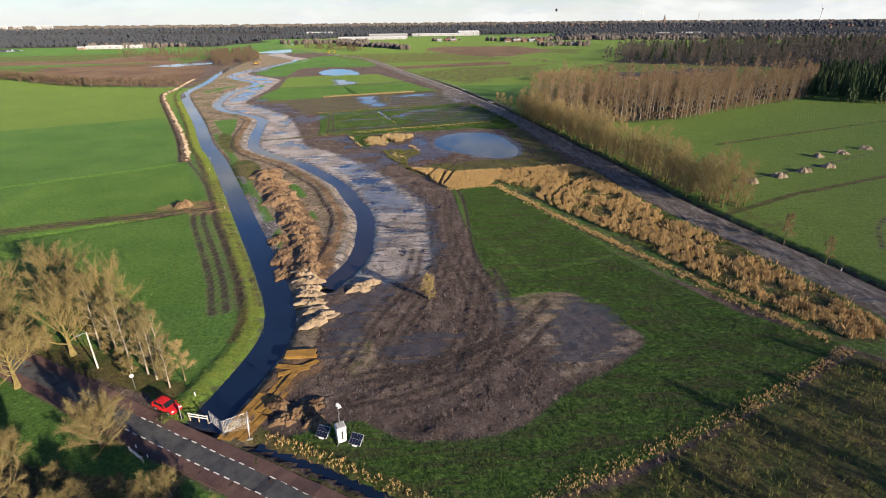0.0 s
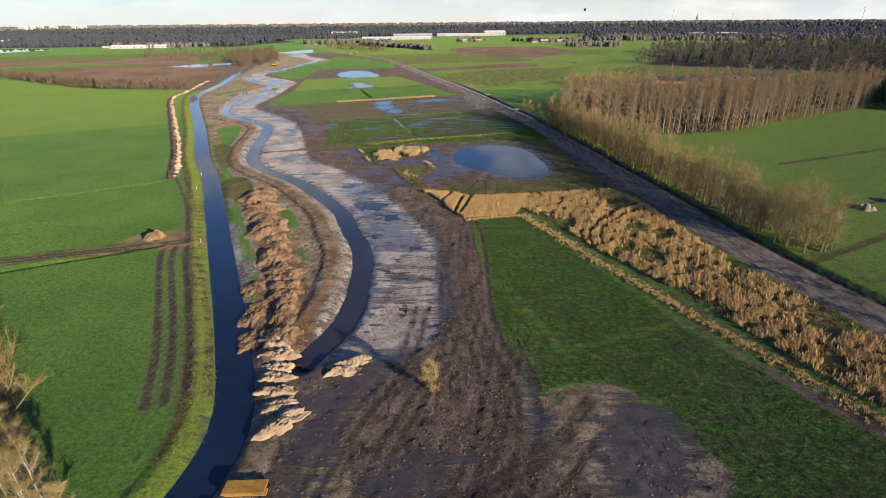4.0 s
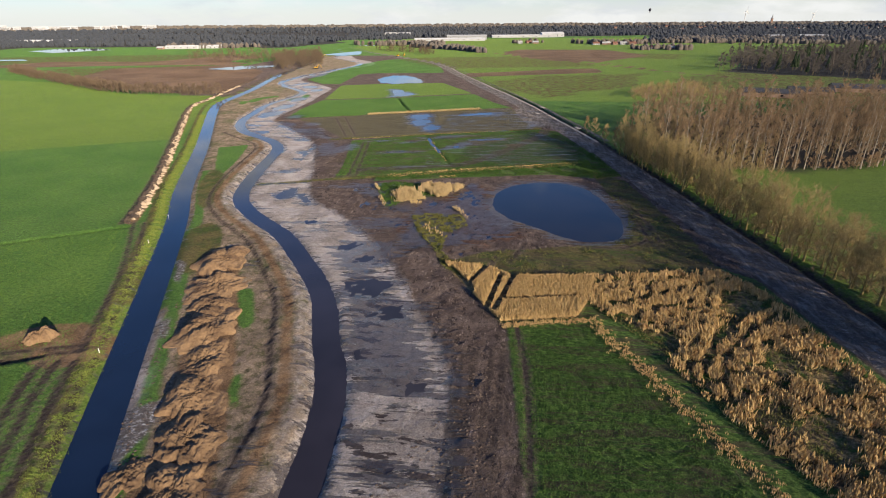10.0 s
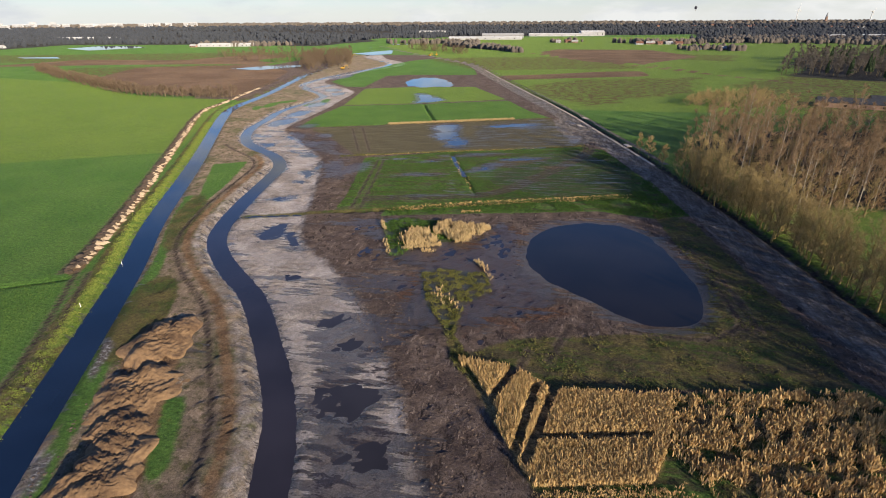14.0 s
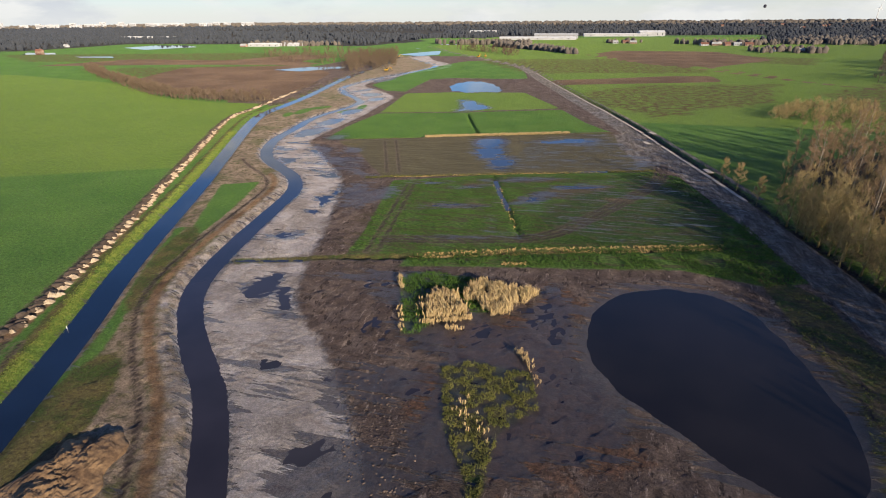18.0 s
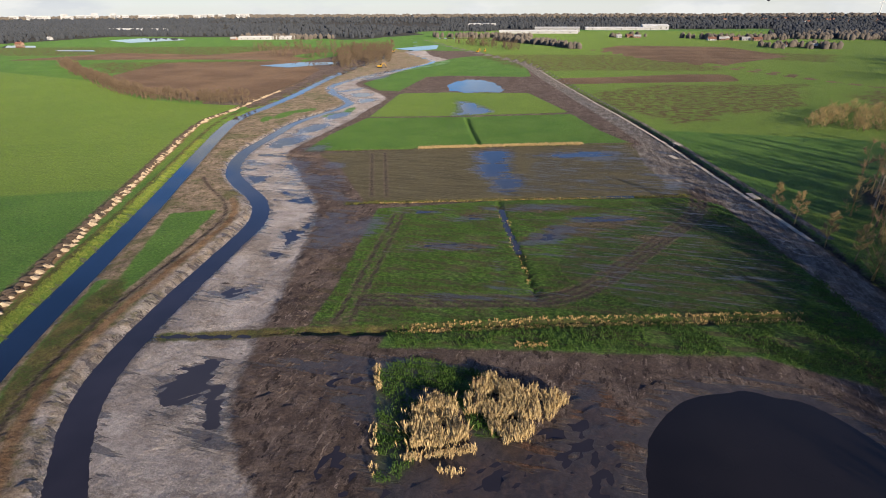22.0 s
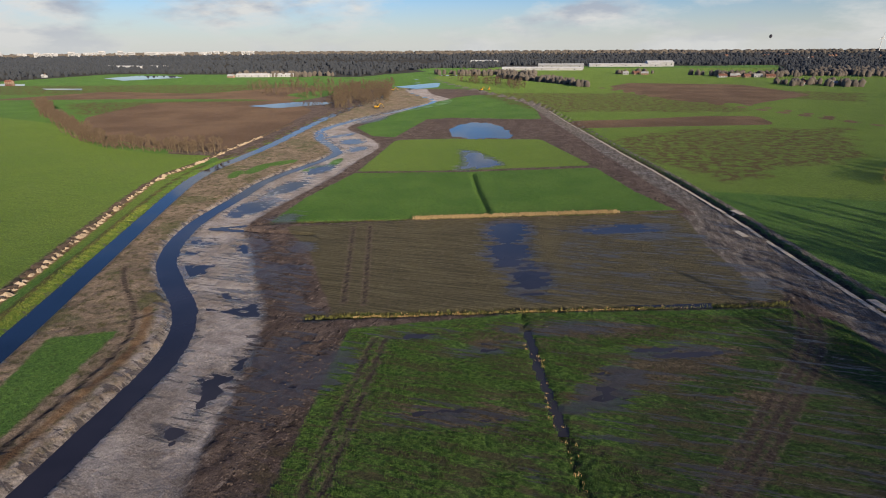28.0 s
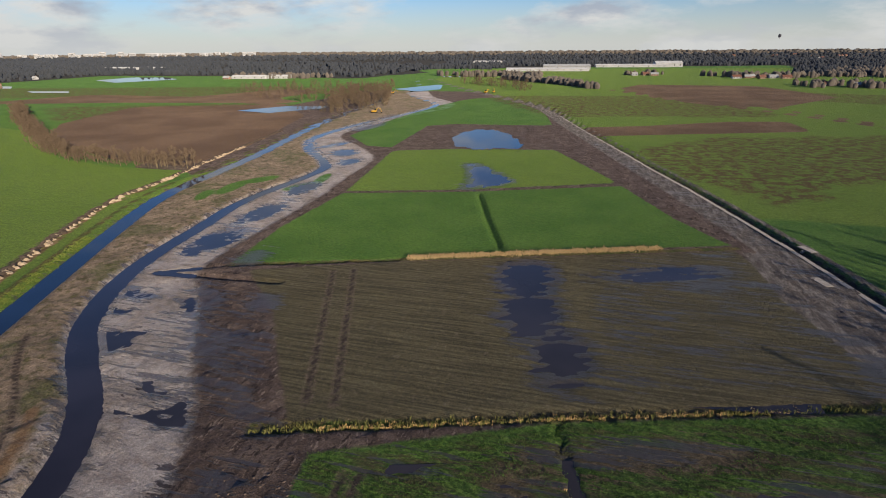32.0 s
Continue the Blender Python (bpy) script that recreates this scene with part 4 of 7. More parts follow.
quads = np.stack([vert_id[:-1, :-1], vert_id[:-1, 1:], vert_id[1:, 1:], vert_id[1:, :-1]], -1)
flatten = np.stack([PX, PY, H], -1).reshape(-1, 3)


def mesh_from(name, co, faces, mat, smooth=True):
    """A mesh of equal-sided faces from arrays."""
    me = bpy.data.meshes.new(name)
    co, faces = np.asarray(co, np.float32), np.asarray(faces, np.int32)
    k = faces.shape[1]
    me.vertices.add(len(co))
    me.vertices.foreach_set("co", co.ravel())
    me.loops.add(faces.size)
    me.loops.foreach_set("vertex_index", faces.ravel())
    me.polygons.add(len(faces))
    me.polygons.foreach_set("loop_start", np.arange(0, faces.size, k, dtype=np.int32))
    me.polygons.foreach_set("use_smooth", np.full(len(faces), smooth))
    me.materials.append(mat)
    me.update(calc_edges=True)
    return me


for n, name in enumerate(names):
    f = quads[kind == n]
    if not len(f):
        continue
    used, f = np.unique(f, return_inverse=True)
    me = mesh_from(name, flatten[used], f.reshape(-1, 4), LAND)
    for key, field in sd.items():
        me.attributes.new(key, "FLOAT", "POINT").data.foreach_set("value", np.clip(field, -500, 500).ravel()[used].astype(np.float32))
    tagged(new(name, me), *LABELS[name], kind="structure")


def ground_z(x, y):
    """Height of the ground sheet at a place."""
    i, j = int(np.clip(np.searchsorted(GX, x), 1, len(GX) - 1)), int(np.clip(np.searchsorted(GY, y), 1, len(GY) - 1))
    u, v = (x - GX[i - 1]) / (GX[i] - GX[i - 1]), (y - GY[j - 1]) / (GY[j] - GY[j - 1])
    return float((H[j - 1, i - 1] * (1 - u) + H[j - 1, i] * u) * (1 - v) + (H[j, i - 1] * (1 - u) + H[j, i] * u) * v)


# ---- water: level sheets, their shores made by the ground that rises through them ----
def ribbon(name, line, half, z, label, category, mat=None):
    a, b = offset(line, -half), offset(line, half)
    co = np.vstack([np.c_[a, np.full(len(a), z)], np.c_[b, np.full(len(b), z)]])
    n = np.arange(len(a) - 1)
    tagged(new(name, mesh_from(name, co, np.stack([n, n + len(a), n + len(a) + 1, n + 1], -1), mat or WATER)), label, category, kind="structure")


def sheet(name, pts, z, label, category, mat=None):
    pts = np.asarray(pts)
    me = bpy.data.meshes.new(name)
    me.from_pydata([(x, y, z) for x, y in pts], [], [tuple(range(len(pts)))])
    me.materials.append(mat or WATER)
    return tagged(new(name, me), label, category, kind="structure")


def ring(x, y, rx, ry, n=48):
    return [(x + rx * math.cos(6.2832 * k / n), y + ry * math.sin(6.2832 * k / n)) for k in range(n)]


ribbon("water_canal", canal, 4.2, -0.55, "straight dark blue canal with still water", "canal")
ribbon("water_stream", stream, 3.4, -0.72, "winding newly dug stream with still water", "stream", WATER_MUDDY)
sheet("water_pond", ring(POND[0], POND[1], 24, 32), -0.27, "oval dark pond with still water", "pond", WATER_DARK)
sheet("water_pool", ring(-86, 558, 32, 48), -0.30, "small pale pool among far meadows", "pool")
# puddles on the sand flat
n_ = 150
sheet("water_flat", np.vstack([offset(stream, 4.2)[:n_], curve(FLAT_EAST, 5)[:90][::-1]]), -0.445, "shallow puddles lying on the sand flat", "puddle", WATER_SHALLOW)
sheet("water_tilled", [(-52, 322), (-60, 380), (12, 396), (8, 330)], -0.13, "sheet of rainwater standing in the tilled field", "puddle", WATER_SHALLOW)
sheet("water_parcel", [(-90, 440), (-90, 495), (-50, 495), (-50, 440)], -0.13, "film of rainwater lying on the pale green parcel", "puddle", WATER_SHALLOW)
sheet("water_margin", [(-16, 187), (-21, 200), (-30, 212), (-39, 222), (-44, 233), (-36, 239), (1.5, 240), (0.5, 228), (1.5, 216), (4, 206), (4, 186)], -0.145, "shallow muddy water lying beside the pond", "puddle", WATER_MUDDY)
sheet("water_meadow", [(-50, 276), (-50, 305), (6, 322), (8, 292)], -0.14, "rainwater standing between the grass of the meadow", "puddle", WATER_SHALLOW)
ribbon("water_ditch", curve([(-23, 50.5), (-14.7, 46.8), (-4.7, 41.4), (20, 27.5), (90, -11)], 3), 1.0, -0.52, "narrow dark roadside ditch", "ditch")

# ---- building helpers ----
class Geo:
    """Collects triangles."""

    def __init__(self):
        self.v, self.f, self.n = [], [], 0

    def add(self, v, f):
        v = np.asarray(v, float)
        self.v.append(v)
        self.f.append(np.asarray(f, int) + self.n)
        self.n += len(v)
        return self

    def tube(self, pts, radii, sides=5, cap=True):
        pts = np.asarray(pts, float)
        k = len(pts)
        d = np.gradient(pts, axis=0)
        d /= np.linalg.norm(d, axis=1)[:, None] + 1e-9
        ref = np.where(np.abs(d[:, 2:3]) > 0.9, [[1.0, 0, 0]], [[0, 0, 1.0]])
        u = np.cross(d, ref)
        u /= np.linalg.norm(u, axis=1)[:, None] + 1e-9
        w = np.cross(d, u)
        a = np.arange(sides) * 2 * np.pi / sides
        ring_ = pts[:, None] + np.asarray(radii)[:, None, None] * (np.cos(a)[None, :, None] * u[:, None] + np.sin(a)[None, :, None] * w[:, None])
        i = np.arange(k - 1)[:, None] * sides
        j, j2 = np.arange(sides)[None], (np.arange(sides)[None] + 1) % sides
        f = np.concatenate([np.stack([i + j, i + j2, i + sides + j2], -1).reshape(-1, 3), np.stack([i + j, i + sides + j2, i + sides + j], -1).reshape(-1, 3)])
        v = ring_.reshape(-1, 3)
        if cap:
            e = len(v)
            v = np.vstack([v, pts[:1], pts[-1:]])
            jj = np.arange(sides)
            j3 = (jj + 1) % sides
            f = np.concatenate([f, np.stack([np.full(sides, e), j3, jj], -1), np.stack([np.full(sides, e + 1), (k - 1) * sides + jj, (k - 1) * sides + j3], -1)])
        return self.add(v, f)

    def box(self, lo, hi, turn=0.0, at=(0, 0, 0), bevel=0.0):
        (x0, y0, z0), (x1, y1, z1) = lo, hi
        b = bevel
        v = []
        for z, c in ((z0, 0.0), (z0 + b, b), (z1 - b, b), (z1, 0.0)) if b else ((z0, 0.0), (z1, 0.0)):
            i = b - c
            v += [(x0 + i, y0 + i, z), (x1 - i, y0 + i, z), (x1 - i, y1 - i, z), (x0 + i, y1 - i, z)]
        v = np.array(v)
        k = len(v) // 4
        f = [(0, 2, 1), (0, 3, 2), (4 * k - 4, 4 * k - 3, 4 * k - 2), (4 * k - 4, 4 * k - 2, 4 * k - 1)]
        for r in range(k - 1):
            for s in range(4):
                a, b2 = 4 * r + s, 4 * r + (s + 1) % 4
                f += [(a, b2, b2 + 4), (a, b2 + 4, a + 4)]
        c, s = math.cos(radians(turn)), math.sin(radians(turn))
        v = np.c_[v[:, 0] * c - v[:, 1] * s, v[:, 0] * s + v[:, 1] * c, v[:, 2]] + np.array(at)
        return self.add(v, f)

    def arrays(self):
        return np.vstack(self.v), np.vstack(self.f)

    def mesh(self, name, mat, smooth=False):
        return mesh_from(name, *self.arrays(), mat, smooth)


def part(name, geo, mat, parent, label="", smooth=False):
    ob = new(name, geo.mesh(name, mat, smooth) if isinstance(geo, Geo) else geo)
    ob.parent = parent
    return tagged(ob, label)


def thing(name, at, label, category, group="", turn=0.0, kind=""):
    ob = new(name)
    ob.empty_display_size = 0.5
    ob.matrix_world = pose(*at, 0, 0, turn)
    return tagged(ob, label, category, group, kind)


def scatter(v, f, places, sizes, turns, tilt=0.0, seed=0):
    """Many copies of a small mesh as one pair of arrays."""
    r = np.random.RandomState(seed)
    places, n = np.asarray(places, float), len(places)
    sizes = np.asarray(sizes, float)
    if sizes.ndim == 1:
        sizes = np.repeat(sizes[:, None], 3, 1)
    c, s = np.cos(turns)[:, None], np.sin(turns)[:, None]
    w = v[None] * sizes[:, None]
    x, y = w[..., 0] * c - w[..., 1] * s, w[..., 0] * s + w[..., 1] * c
    if tilt:
        x = x + w[..., 2] * r.normal(0, tilt, (n, 1))
        y = y + w[..., 2] * r.normal(0, tilt, (n, 1))
    co = np.stack([x, y, w[..., 2]], -1) + places[:, None]
    return co.reshape(-1, 3), (f[None] + (np.arange(n) * len(v))[:, None, None]).reshape(-1, 3)


def within(pts, n, seed, keep=None):
    """About n random places inside an outline."""
    r, p = np.random.RandomState(seed), np.asarray(pts)
    out, lo, hi = np.zeros((0, 2)), p.min(0), p.max(0)
    while len(out) < n:
        q = r.uniform(lo, hi, (n * 2, 2))
        out = np.vstack([out, q[inside(q[:, 0], q[:, 1], p)]])
    return out[:n]


def sample(field, x, y):
    """A grid field's values at places."""
    i, j = np.clip(np.searchsorted(GX, x), 1, len(GX) - 1), np.clip(np.searchsorted(GY, y), 1, len(GY) - 1)
    u, v = (x - GX[i - 1]) / (GX[i] - GX[i - 1]), (y - GY[j - 1]) / (GY[j] - GY[j - 1])
    return (field[j - 1, i - 1] * (1 - u) + field[j - 1, i] * u) * (1 - v) + (field[j, i - 1] * (1 - u) + field[j, i] * u) * v


def heights(p):
    return sample(H, p[:, 0], p[:, 1])


# ---- bare winter trees ----
def bare_tree(seed, h, width, trunk_r, clear, limbs, subs, twigs, lean=0.12, twig_len=1.1, twig_w=0.055, rise=0.55, stem=0.93, steep=0.0):
    """Trunk with limbs, and the twigs of the crown, as two meshes' worth of triangles."""
    r = np.random.RandomState(seed)
    wood, fine = Geo(), Geo()
    t = np.linspace(0, 1, 7)
    sway = np.cumsum(r.normal(0, lean, (7, 2)), 0) * 0.35
    trunk = np.c_[sway - sway[0], t * h * stem]
    wood.tube(trunk, trunk_r * (1.0 - 0.93 * t) * np.where(t == 0, 1.45, 1.0), 7)
    tips, ways = [], []

    def limb(p, d, length, rad, level):
        k = 4 if level < 2 else 3
        s = np.linspace(0, 1, k)[:, None]
        bend = np.array([0, 0, rise * length * 0.5])
        pts = p + d * length * s + bend * s**2 + r.normal(0, 0.05 * length, (k, 3)) * s
        wood.tube(pts, rad * (1 - 0.8 * s[:, 0]), 4 if level < 2 else 3, False)
        end = pts[-1] - pts[-2]
        end /= np.linalg.norm(end)
        if level < 2:
            tips.append(pts[[1, 2, 3]])
            ways.append(end)
            for n in range(subs):
                q = r.uniform(0.25, 1.0)
                i = min(int(q * (k - 1)), k - 2)
                base = pts[i] + (pts[i + 1] - pts[i]) * (q * (k - 1) - i)
                e = d * 0.6 + r.normal(0, 0.55, 3) + np.array([0, 0, 0.25])
                limb(base, e / np.linalg.norm(e), length * r.uniform(0.32, 0.6) * (1.15 - 0.4 * q), rad * 0.45, level + 1)
        else:
            tips.append(pts)
            ways.append(end)

    for n in range(limbs):
        q = clear + (1 - clear) * (n + r.uniform(0, 0.9)) / limbs
        p = np.array([np.interp(q, t, trunk[:, c]) for c in range(3)])
        a = n * 2.4 + r.uniform(-0.5, 0.5)
        up = 0.25 + steep + 0.9 * (q - clear) / (1 - clear)
        d = np.array([math.cos(a), math.sin(a), up])
        reach = width * (1.0 if steep else 0.55 + 0.45 * math.sin(math.pi * min(1, 0.25 + 0.75 * (q - clear) / (1 - clear)))) * r.uniform(0.7, 1.1)
        limb(p, d / np.linalg.norm(d), max(reach * (1.1 - 0.5 * (q - clear)), 0.5), trunk_r * 0.36 * (1.15 - q * 0.7), 1)
    tips, ways = np.array(tips), np.array(ways)
    pick, s = r.randint(0, len(tips), twigs), r.uniform(0.1, 1.0, (twigs, 1))
    base = tips[pick, 0] + (tips[pick, -1] - tips[pick, 0]) * s
    d = ways[pick] * 0.45 + r.normal(0, 0.75, (twigs, 3)) + np.array([0, 0, 0.3])
    d /= np.linalg.norm(d, axis=1)[:, None]
    side = np.cross(d, r.normal(0, 1, (twigs, 3)))
    side *= twig_w / 2 / (np.linalg.norm(side, axis=1)[:, None] + 1e-9)
    tip = base + d * twig_len * r.uniform(0.4, 1.25, (twigs, 1))
    v = np.stack([base - side, base + side, tip], 1).reshape(-1, 3)
    fine.add(v, np.arange(3 * twigs).reshape(-1, 3))
    return wood, fine


def tree(name, seed, bark, twig, label, group, **form):
    wood, fine = bare_tree(seed, **form)
    ob = thing(name, (0, 0, -200), label, "tree", group)
    part("trunk", wood, bark, ob, smooth=True)
    part("crown", fine, twig, ob)
    return ob


def plant(protos, places, seed, lo=0.85, hi=1.15):
    """The first protos stand at the first places; copies at the rest."""
    r = np.random.RandomState(seed)
    for n, (x, y) in enumerate(places):
        p, s = protos[n % len(protos)], r.uniform(lo, hi)
        ob = p if n < len(protos) else copy_thing(p, Matrix())
        ob.matrix_basis = pose(x, y, ground_z(x, y) - 0.08, 0, 0, r.uniform(0, 360)) @ Matrix.Diagonal((s, s, s * r.uniform(0.92, 1.08), 1))


OAK = dict(h=15, width=6.4, trunk_r=0.40, clear=0.26, limbs=17, subs=8, twigs=9000, twig_len=1.0, twig_w=0.024, rise=0.5, stem=0.55, steep=0.35)
ALDER = dict(h=14.5, width=4.0, trunk_r=0.2, clear=0.10, limbs=17, subs=5, twigs=3000, twig_len=1.2, twig_w=0.026, rise=0.75, stem=0.75, steep=0.35)
SLIM = dict(h=19, width=2.6, trunk_r=0.2, clear=0.26, limbs=14, subs=4, twigs=1500, twig_len=1.3, twig_w=0.04, rise=0.8)
SAPLING = dict(h=9, width=2.0, trunk_r=0.11, clear=0.25, limbs=11, subs=5, twigs=4200, twig_len=0.85, twig_w=0.027, rise=0.7)
SHRUB = dict(h=5.5, width=2.8, trunk_r=0.12, clear=0.06, limbs=13, subs=6, twigs=4600, twig_len=0.8, twig_w=0.04, rise=0.9)

oaks = [tree("oak_tree", 11 + n, BARK_MOSS, TWIG_OLIVE, "broad bare oak with mossy yellow bark by the road", "road trees", **OAK) for n in range(2)]
plant(oaks, [(-58.8, 71.7), (-67.5, 66.5), (-70, 75), (-64, 80), (-77, 82), (-84, 72), (-62, 63.5), (-72, 90), (-90, 88), (-78, 66), (-55, 77)], 3, 0.85, 1.05)
round_tree = tree("hornbeam", 21, BARK, TWIG_OLIVE, "dense round brown bare tree beside the road", "road trees", h=9.6, width=4.6, trunk_r=0.25, clear=0.08, limbs=24, subs=8, twigs=19000, twig_len=0.85, twig_w=0.025, rise=0.6, stem=0.5, steep=0.2)
plant([round_tree], [(-42.8, 51.1), (-60, 50), (-72, 55), (-50, 41)], 5, 0.9, 1.02)
birches = [tree("birch_tree", 31 + n, BIRCH, TWIG_OLIVE, "slender bare birch with pale bark by the canal", "roadside birches", **dict(SLIM, h=11.5, width=2.0, trunk_r=0.13, twigs=2300, twig_len=0.85, twig_w=0.025)) for n in range(2)]
plant(birches, [(-47.2, 67.4), (-39.2, 62.6), (-44, 66), (-50, 69.5), (-42, 64.6), (-55, 73), (-53, 76), (-58, 78), (-46, 70), (-41, 65.5), (-48, 71.5), (-43.5, 68), (-51, 73)], 6, 0.75, 1.1)
saps = [tree("sapling", 41 + n, BARK, TWIG_GOLD, "young bare tree with ochre twigs", "young trees", **SAPLING) for n in range(2)]
plant(saps, [(86.4, 98.7), (85.1, 111), (-37.5, 64), (-45.6, 68.8), (-52, 72), (-61, 76), (46.7, 322), (49, 308), (52, 300), (44.5, 331)], 7, 0.7, 1.0)
under = [tree("shrub", 45 + n, BARK, TWIG_OLIVE, "brown leafless undergrowth shrub by the road", "roadside shrubs", **dict(SHRUB, h=3.2, width=1.8, twigs=2400)) for n in range(2)]
plant(under, [(-56, 75), (-49, 68.6), (-44, 67.5), (-40.5, 64.2), (-60, 78), (-64, 73), (-68, 71), (-53, 71.5), (-46.5, 65.8), (-72, 78), (-36.5, 44), (-40, 42), (-33, 41.5), (-45, 46), (-52, 49), (-66, 60), (-30.5, 43), (-27, 39), (-24, 37.5), (-38, 38), (-43, 41), (-34, 35), (-29, 34), (-47, 43), (-55, 45), (-50, 37), (-20, 33), (-25, 31)], 44, 0.6, 1.15)
# trees beyond the bottom of the view, whose shade lies on the road and the meadow
plant([copy_thing(oaks[0], Matrix())], [(-14, 18), (-4, 11), (6, 4), (-24, 15), (-34, 21), (-45, 27), (-56, 33), (-66, 37), (-18, 8), (-29, 12), (-40, 17), (-51, 23), (-62, 28), (-74, 34), (-8, 2), (-35, 6), (-47, 11), (-58, 16), (-70, 22), (-82, 40)], 46, 0.8, 1.05)
plant([copy_thing(alders_seed, Matrix()) for alders_seed in saps[:1]], [(82, 30), (92, 36), (72, 22), (100, 30), (60, 14)], 47, 1.2, 1.5)
bush = tree("willow_bush", 51, BARK_MOSS, TWIG_GOLD, "yellow leafless willow bush standing in the mud", "", **dict(SHRUB, h=4.6, width=1.6, twigs=2600))
plant([bush], [(-0.4, 87.2)], 8, 1, 1)

alders = [tree("alder_tree", 61 + n, BARK_MOSS, TWIG_GOLD, "bare alder in the row along the haul track", "haul track tree row", **dict(ALDER, h=13.5 + n)) for n in range(4)]
r_ = np.random.RandomState(9)
row_line = curve([(83, 136), (78.5, 147), (75, 175), (68, 209), (64.5, 236), (57, 270), (52, 292)], 3.4)
row_at = [(x + r_.normal(0, 0.5), y + r_.normal(0, 0.8)) for x, y in row_line] + [(x + 4 + r_.normal(0, 1), y + r_.normal(0, 1)) for x, y in row_line[::2]]
row_at += [(87, 141), (84, 146), (90, 137), (83, 152), (86, 150), (81, 158)]
plant(alders, row_at, 10, 0.82, 1.15)

wood_o = [(66, 262), (97, 267), (133, 272), (180, 300), (232, 330), (268, 360), (290, 408), (200, 396), (100, 378), (66, 345), (58, 300)]
slims = [tree("birch_tree", 71 + n, BIRCH, TWIG, "tall slim bare tree in the birch wood", "birch wood", **dict(SLIM, h=18 + n)) for n in range(4)]
edge_w = curve([(68, 262), (97, 268), (133, 273), (180, 301), (232, 331), (266, 360)], 3.6)
wood_at = [(x + r_.normal(0, 0.7), y + abs(r_.normal(0, 2.2))) for x, y in edge_w] + [tuple(q) for q in within(wood_o, 130, 12)]
plant(slims, wood_at, 13, 0.8, 1.12)


def bulk(name, wood_fine, places, seed, mats, label, category, lo, hi):
    """Many light trees as one mass."""
    r = np.random.RandomState(seed)
    n = len(places)
    p = np.c_[places, sample(H, places[:, 0], places[:, 1]) - 0.1]
    s, t = r.uniform(lo, hi, n), r.uniform(0, 6.28, n)
    ob = thing(name, (0, 0, 0), label, category, kind="stuff")
    for key, geo, mat in zip(("trunks", "crowns"), wood_fine, mats):
        part(key, mesh_from(key, *scatter(*geo.arrays(), p, s, t), mat, False), mat, ob)
    return ob


pole = lambda h: Geo().tube([(0, 0, 0), (0, 0, h)], (0.2, 0.06), 4, False)
light_tree = lambda seed, **k: bare_tree(seed, **{**dict(h=17, width=2.8, trunk_r=0.2, clear=0.22, limbs=6, subs=1, twigs=380, twig_len=1.8, twig_w=0.065, rise=0.8), **k})
bulk("birch_wood", light_tree(81), within(wood_o, 420, 14), 15, (BARK, TWIG), "dense brown bare trees filling the wood", "woodland", 0.75, 1.15)
under_at = np.vstack([edge_w, edge_w + (-1, 3), np.array([(x + 2.5, y) for x, y in row_line])]) + np.random.RandomState(151).normal(0, 1.2, (2 * len(edge_w) + len(row_line), 2))
bulk("wood_undergrowth", (pole(2), light_tree(87, h=4.5, width=2.0, clear=0.03, limbs=8, twigs=420, twig_len=1.0, twig_w=0.06)[1]), under_at, 152, (BARK, TWIG), "brown undergrowth along the edge of the wood", "scrub", 0.6, 1.2)
# filler growth, added so the row and wood corner block more sun
row_more = np.vstack([row_line + (1.2, 0), row_line[20:] + (5, 1), within([(66, 258), (96, 264), (96, 330), (62, 330)], 60, 153)])
row_more = row_more + np.random.RandomState(154).normal(0, 1.3, row_more.shape)
bulk("tree_row_growth", light_tree(88, h=10.0, width=2.8, clear=0.05, limbs=9, subs=3, twigs=1000, twig_len=1.2, twig_w=0.04), row_more, 155, (BARK_MOSS, TWIG_GOLD), "olive bare growth between the trees of the row", "woodland", 0.7, 1.15)
scrub_o = [(88, 450), (150, 446), (160, 470), (143, 515), (110, 500)]
bulk("scrub", (pole(3), light_tree(82, h=5, width=2.5, clear=0.1, twigs=260)[1]), within(scrub_o, 130, 16), 17, (BARK, TWIG_GOLD), "low ochre scrub on the pasture", "scrub", 0.6, 1.2)
hedge_l = curve([(-520, 610), (-430, 548), (-342, 490), (-284, 456), (-244, 446.5), (-204, 446.5)], 3.4)
hj = hedge_l + np.random.RandomState(18).normal(0, 1.6, hedge_l.shape)
bulk("hedgerow", (pole(6), light_tree(83, h=7.5, width=2.8, clear=0.03, limbs=8, twigs=620, twig_len=1.3, twig_w=0.10)[1]), np.vstack([hj, hj + (1.5, 3.0), hj[::2] + (-2.5, -1.0)]), 19, (BARK, TWIG_DARK), "brown bare hedgerow along the arable field", "hedge", 0.6, 1.15)
bulk("far_wood", (pole(9), light_tree(84, h=12, width=3.4, clear=0.08, limbs=5, subs=1, twigs=360, twig_len=2.2, twig_w=0.17)[1]), np.vstack([within([(-330, 860), (-290, 950), (-225, 760), (-205, 690), (-240, 640), (-262, 700)], 300, 20),
     within([(-480, 900), (-300, 930), (-235, 760), (-260, 690), (-330, 720), (-440, 800)], 190, 21), within([(-250, 1080), (-120, 1010), (-100, 900), (-110, 890), (-200, 1000)], 90, 22)]), 23, (BARK, TWIG_DARK), "brown bare copse beside the canal", "copse", 0.4, 0.95)
mid_o = [(205, 640), (240, 690), (300, 860), (560, 1000), (900, 980), (900, 600), (480, 500), (397, 470), (330, 560)]
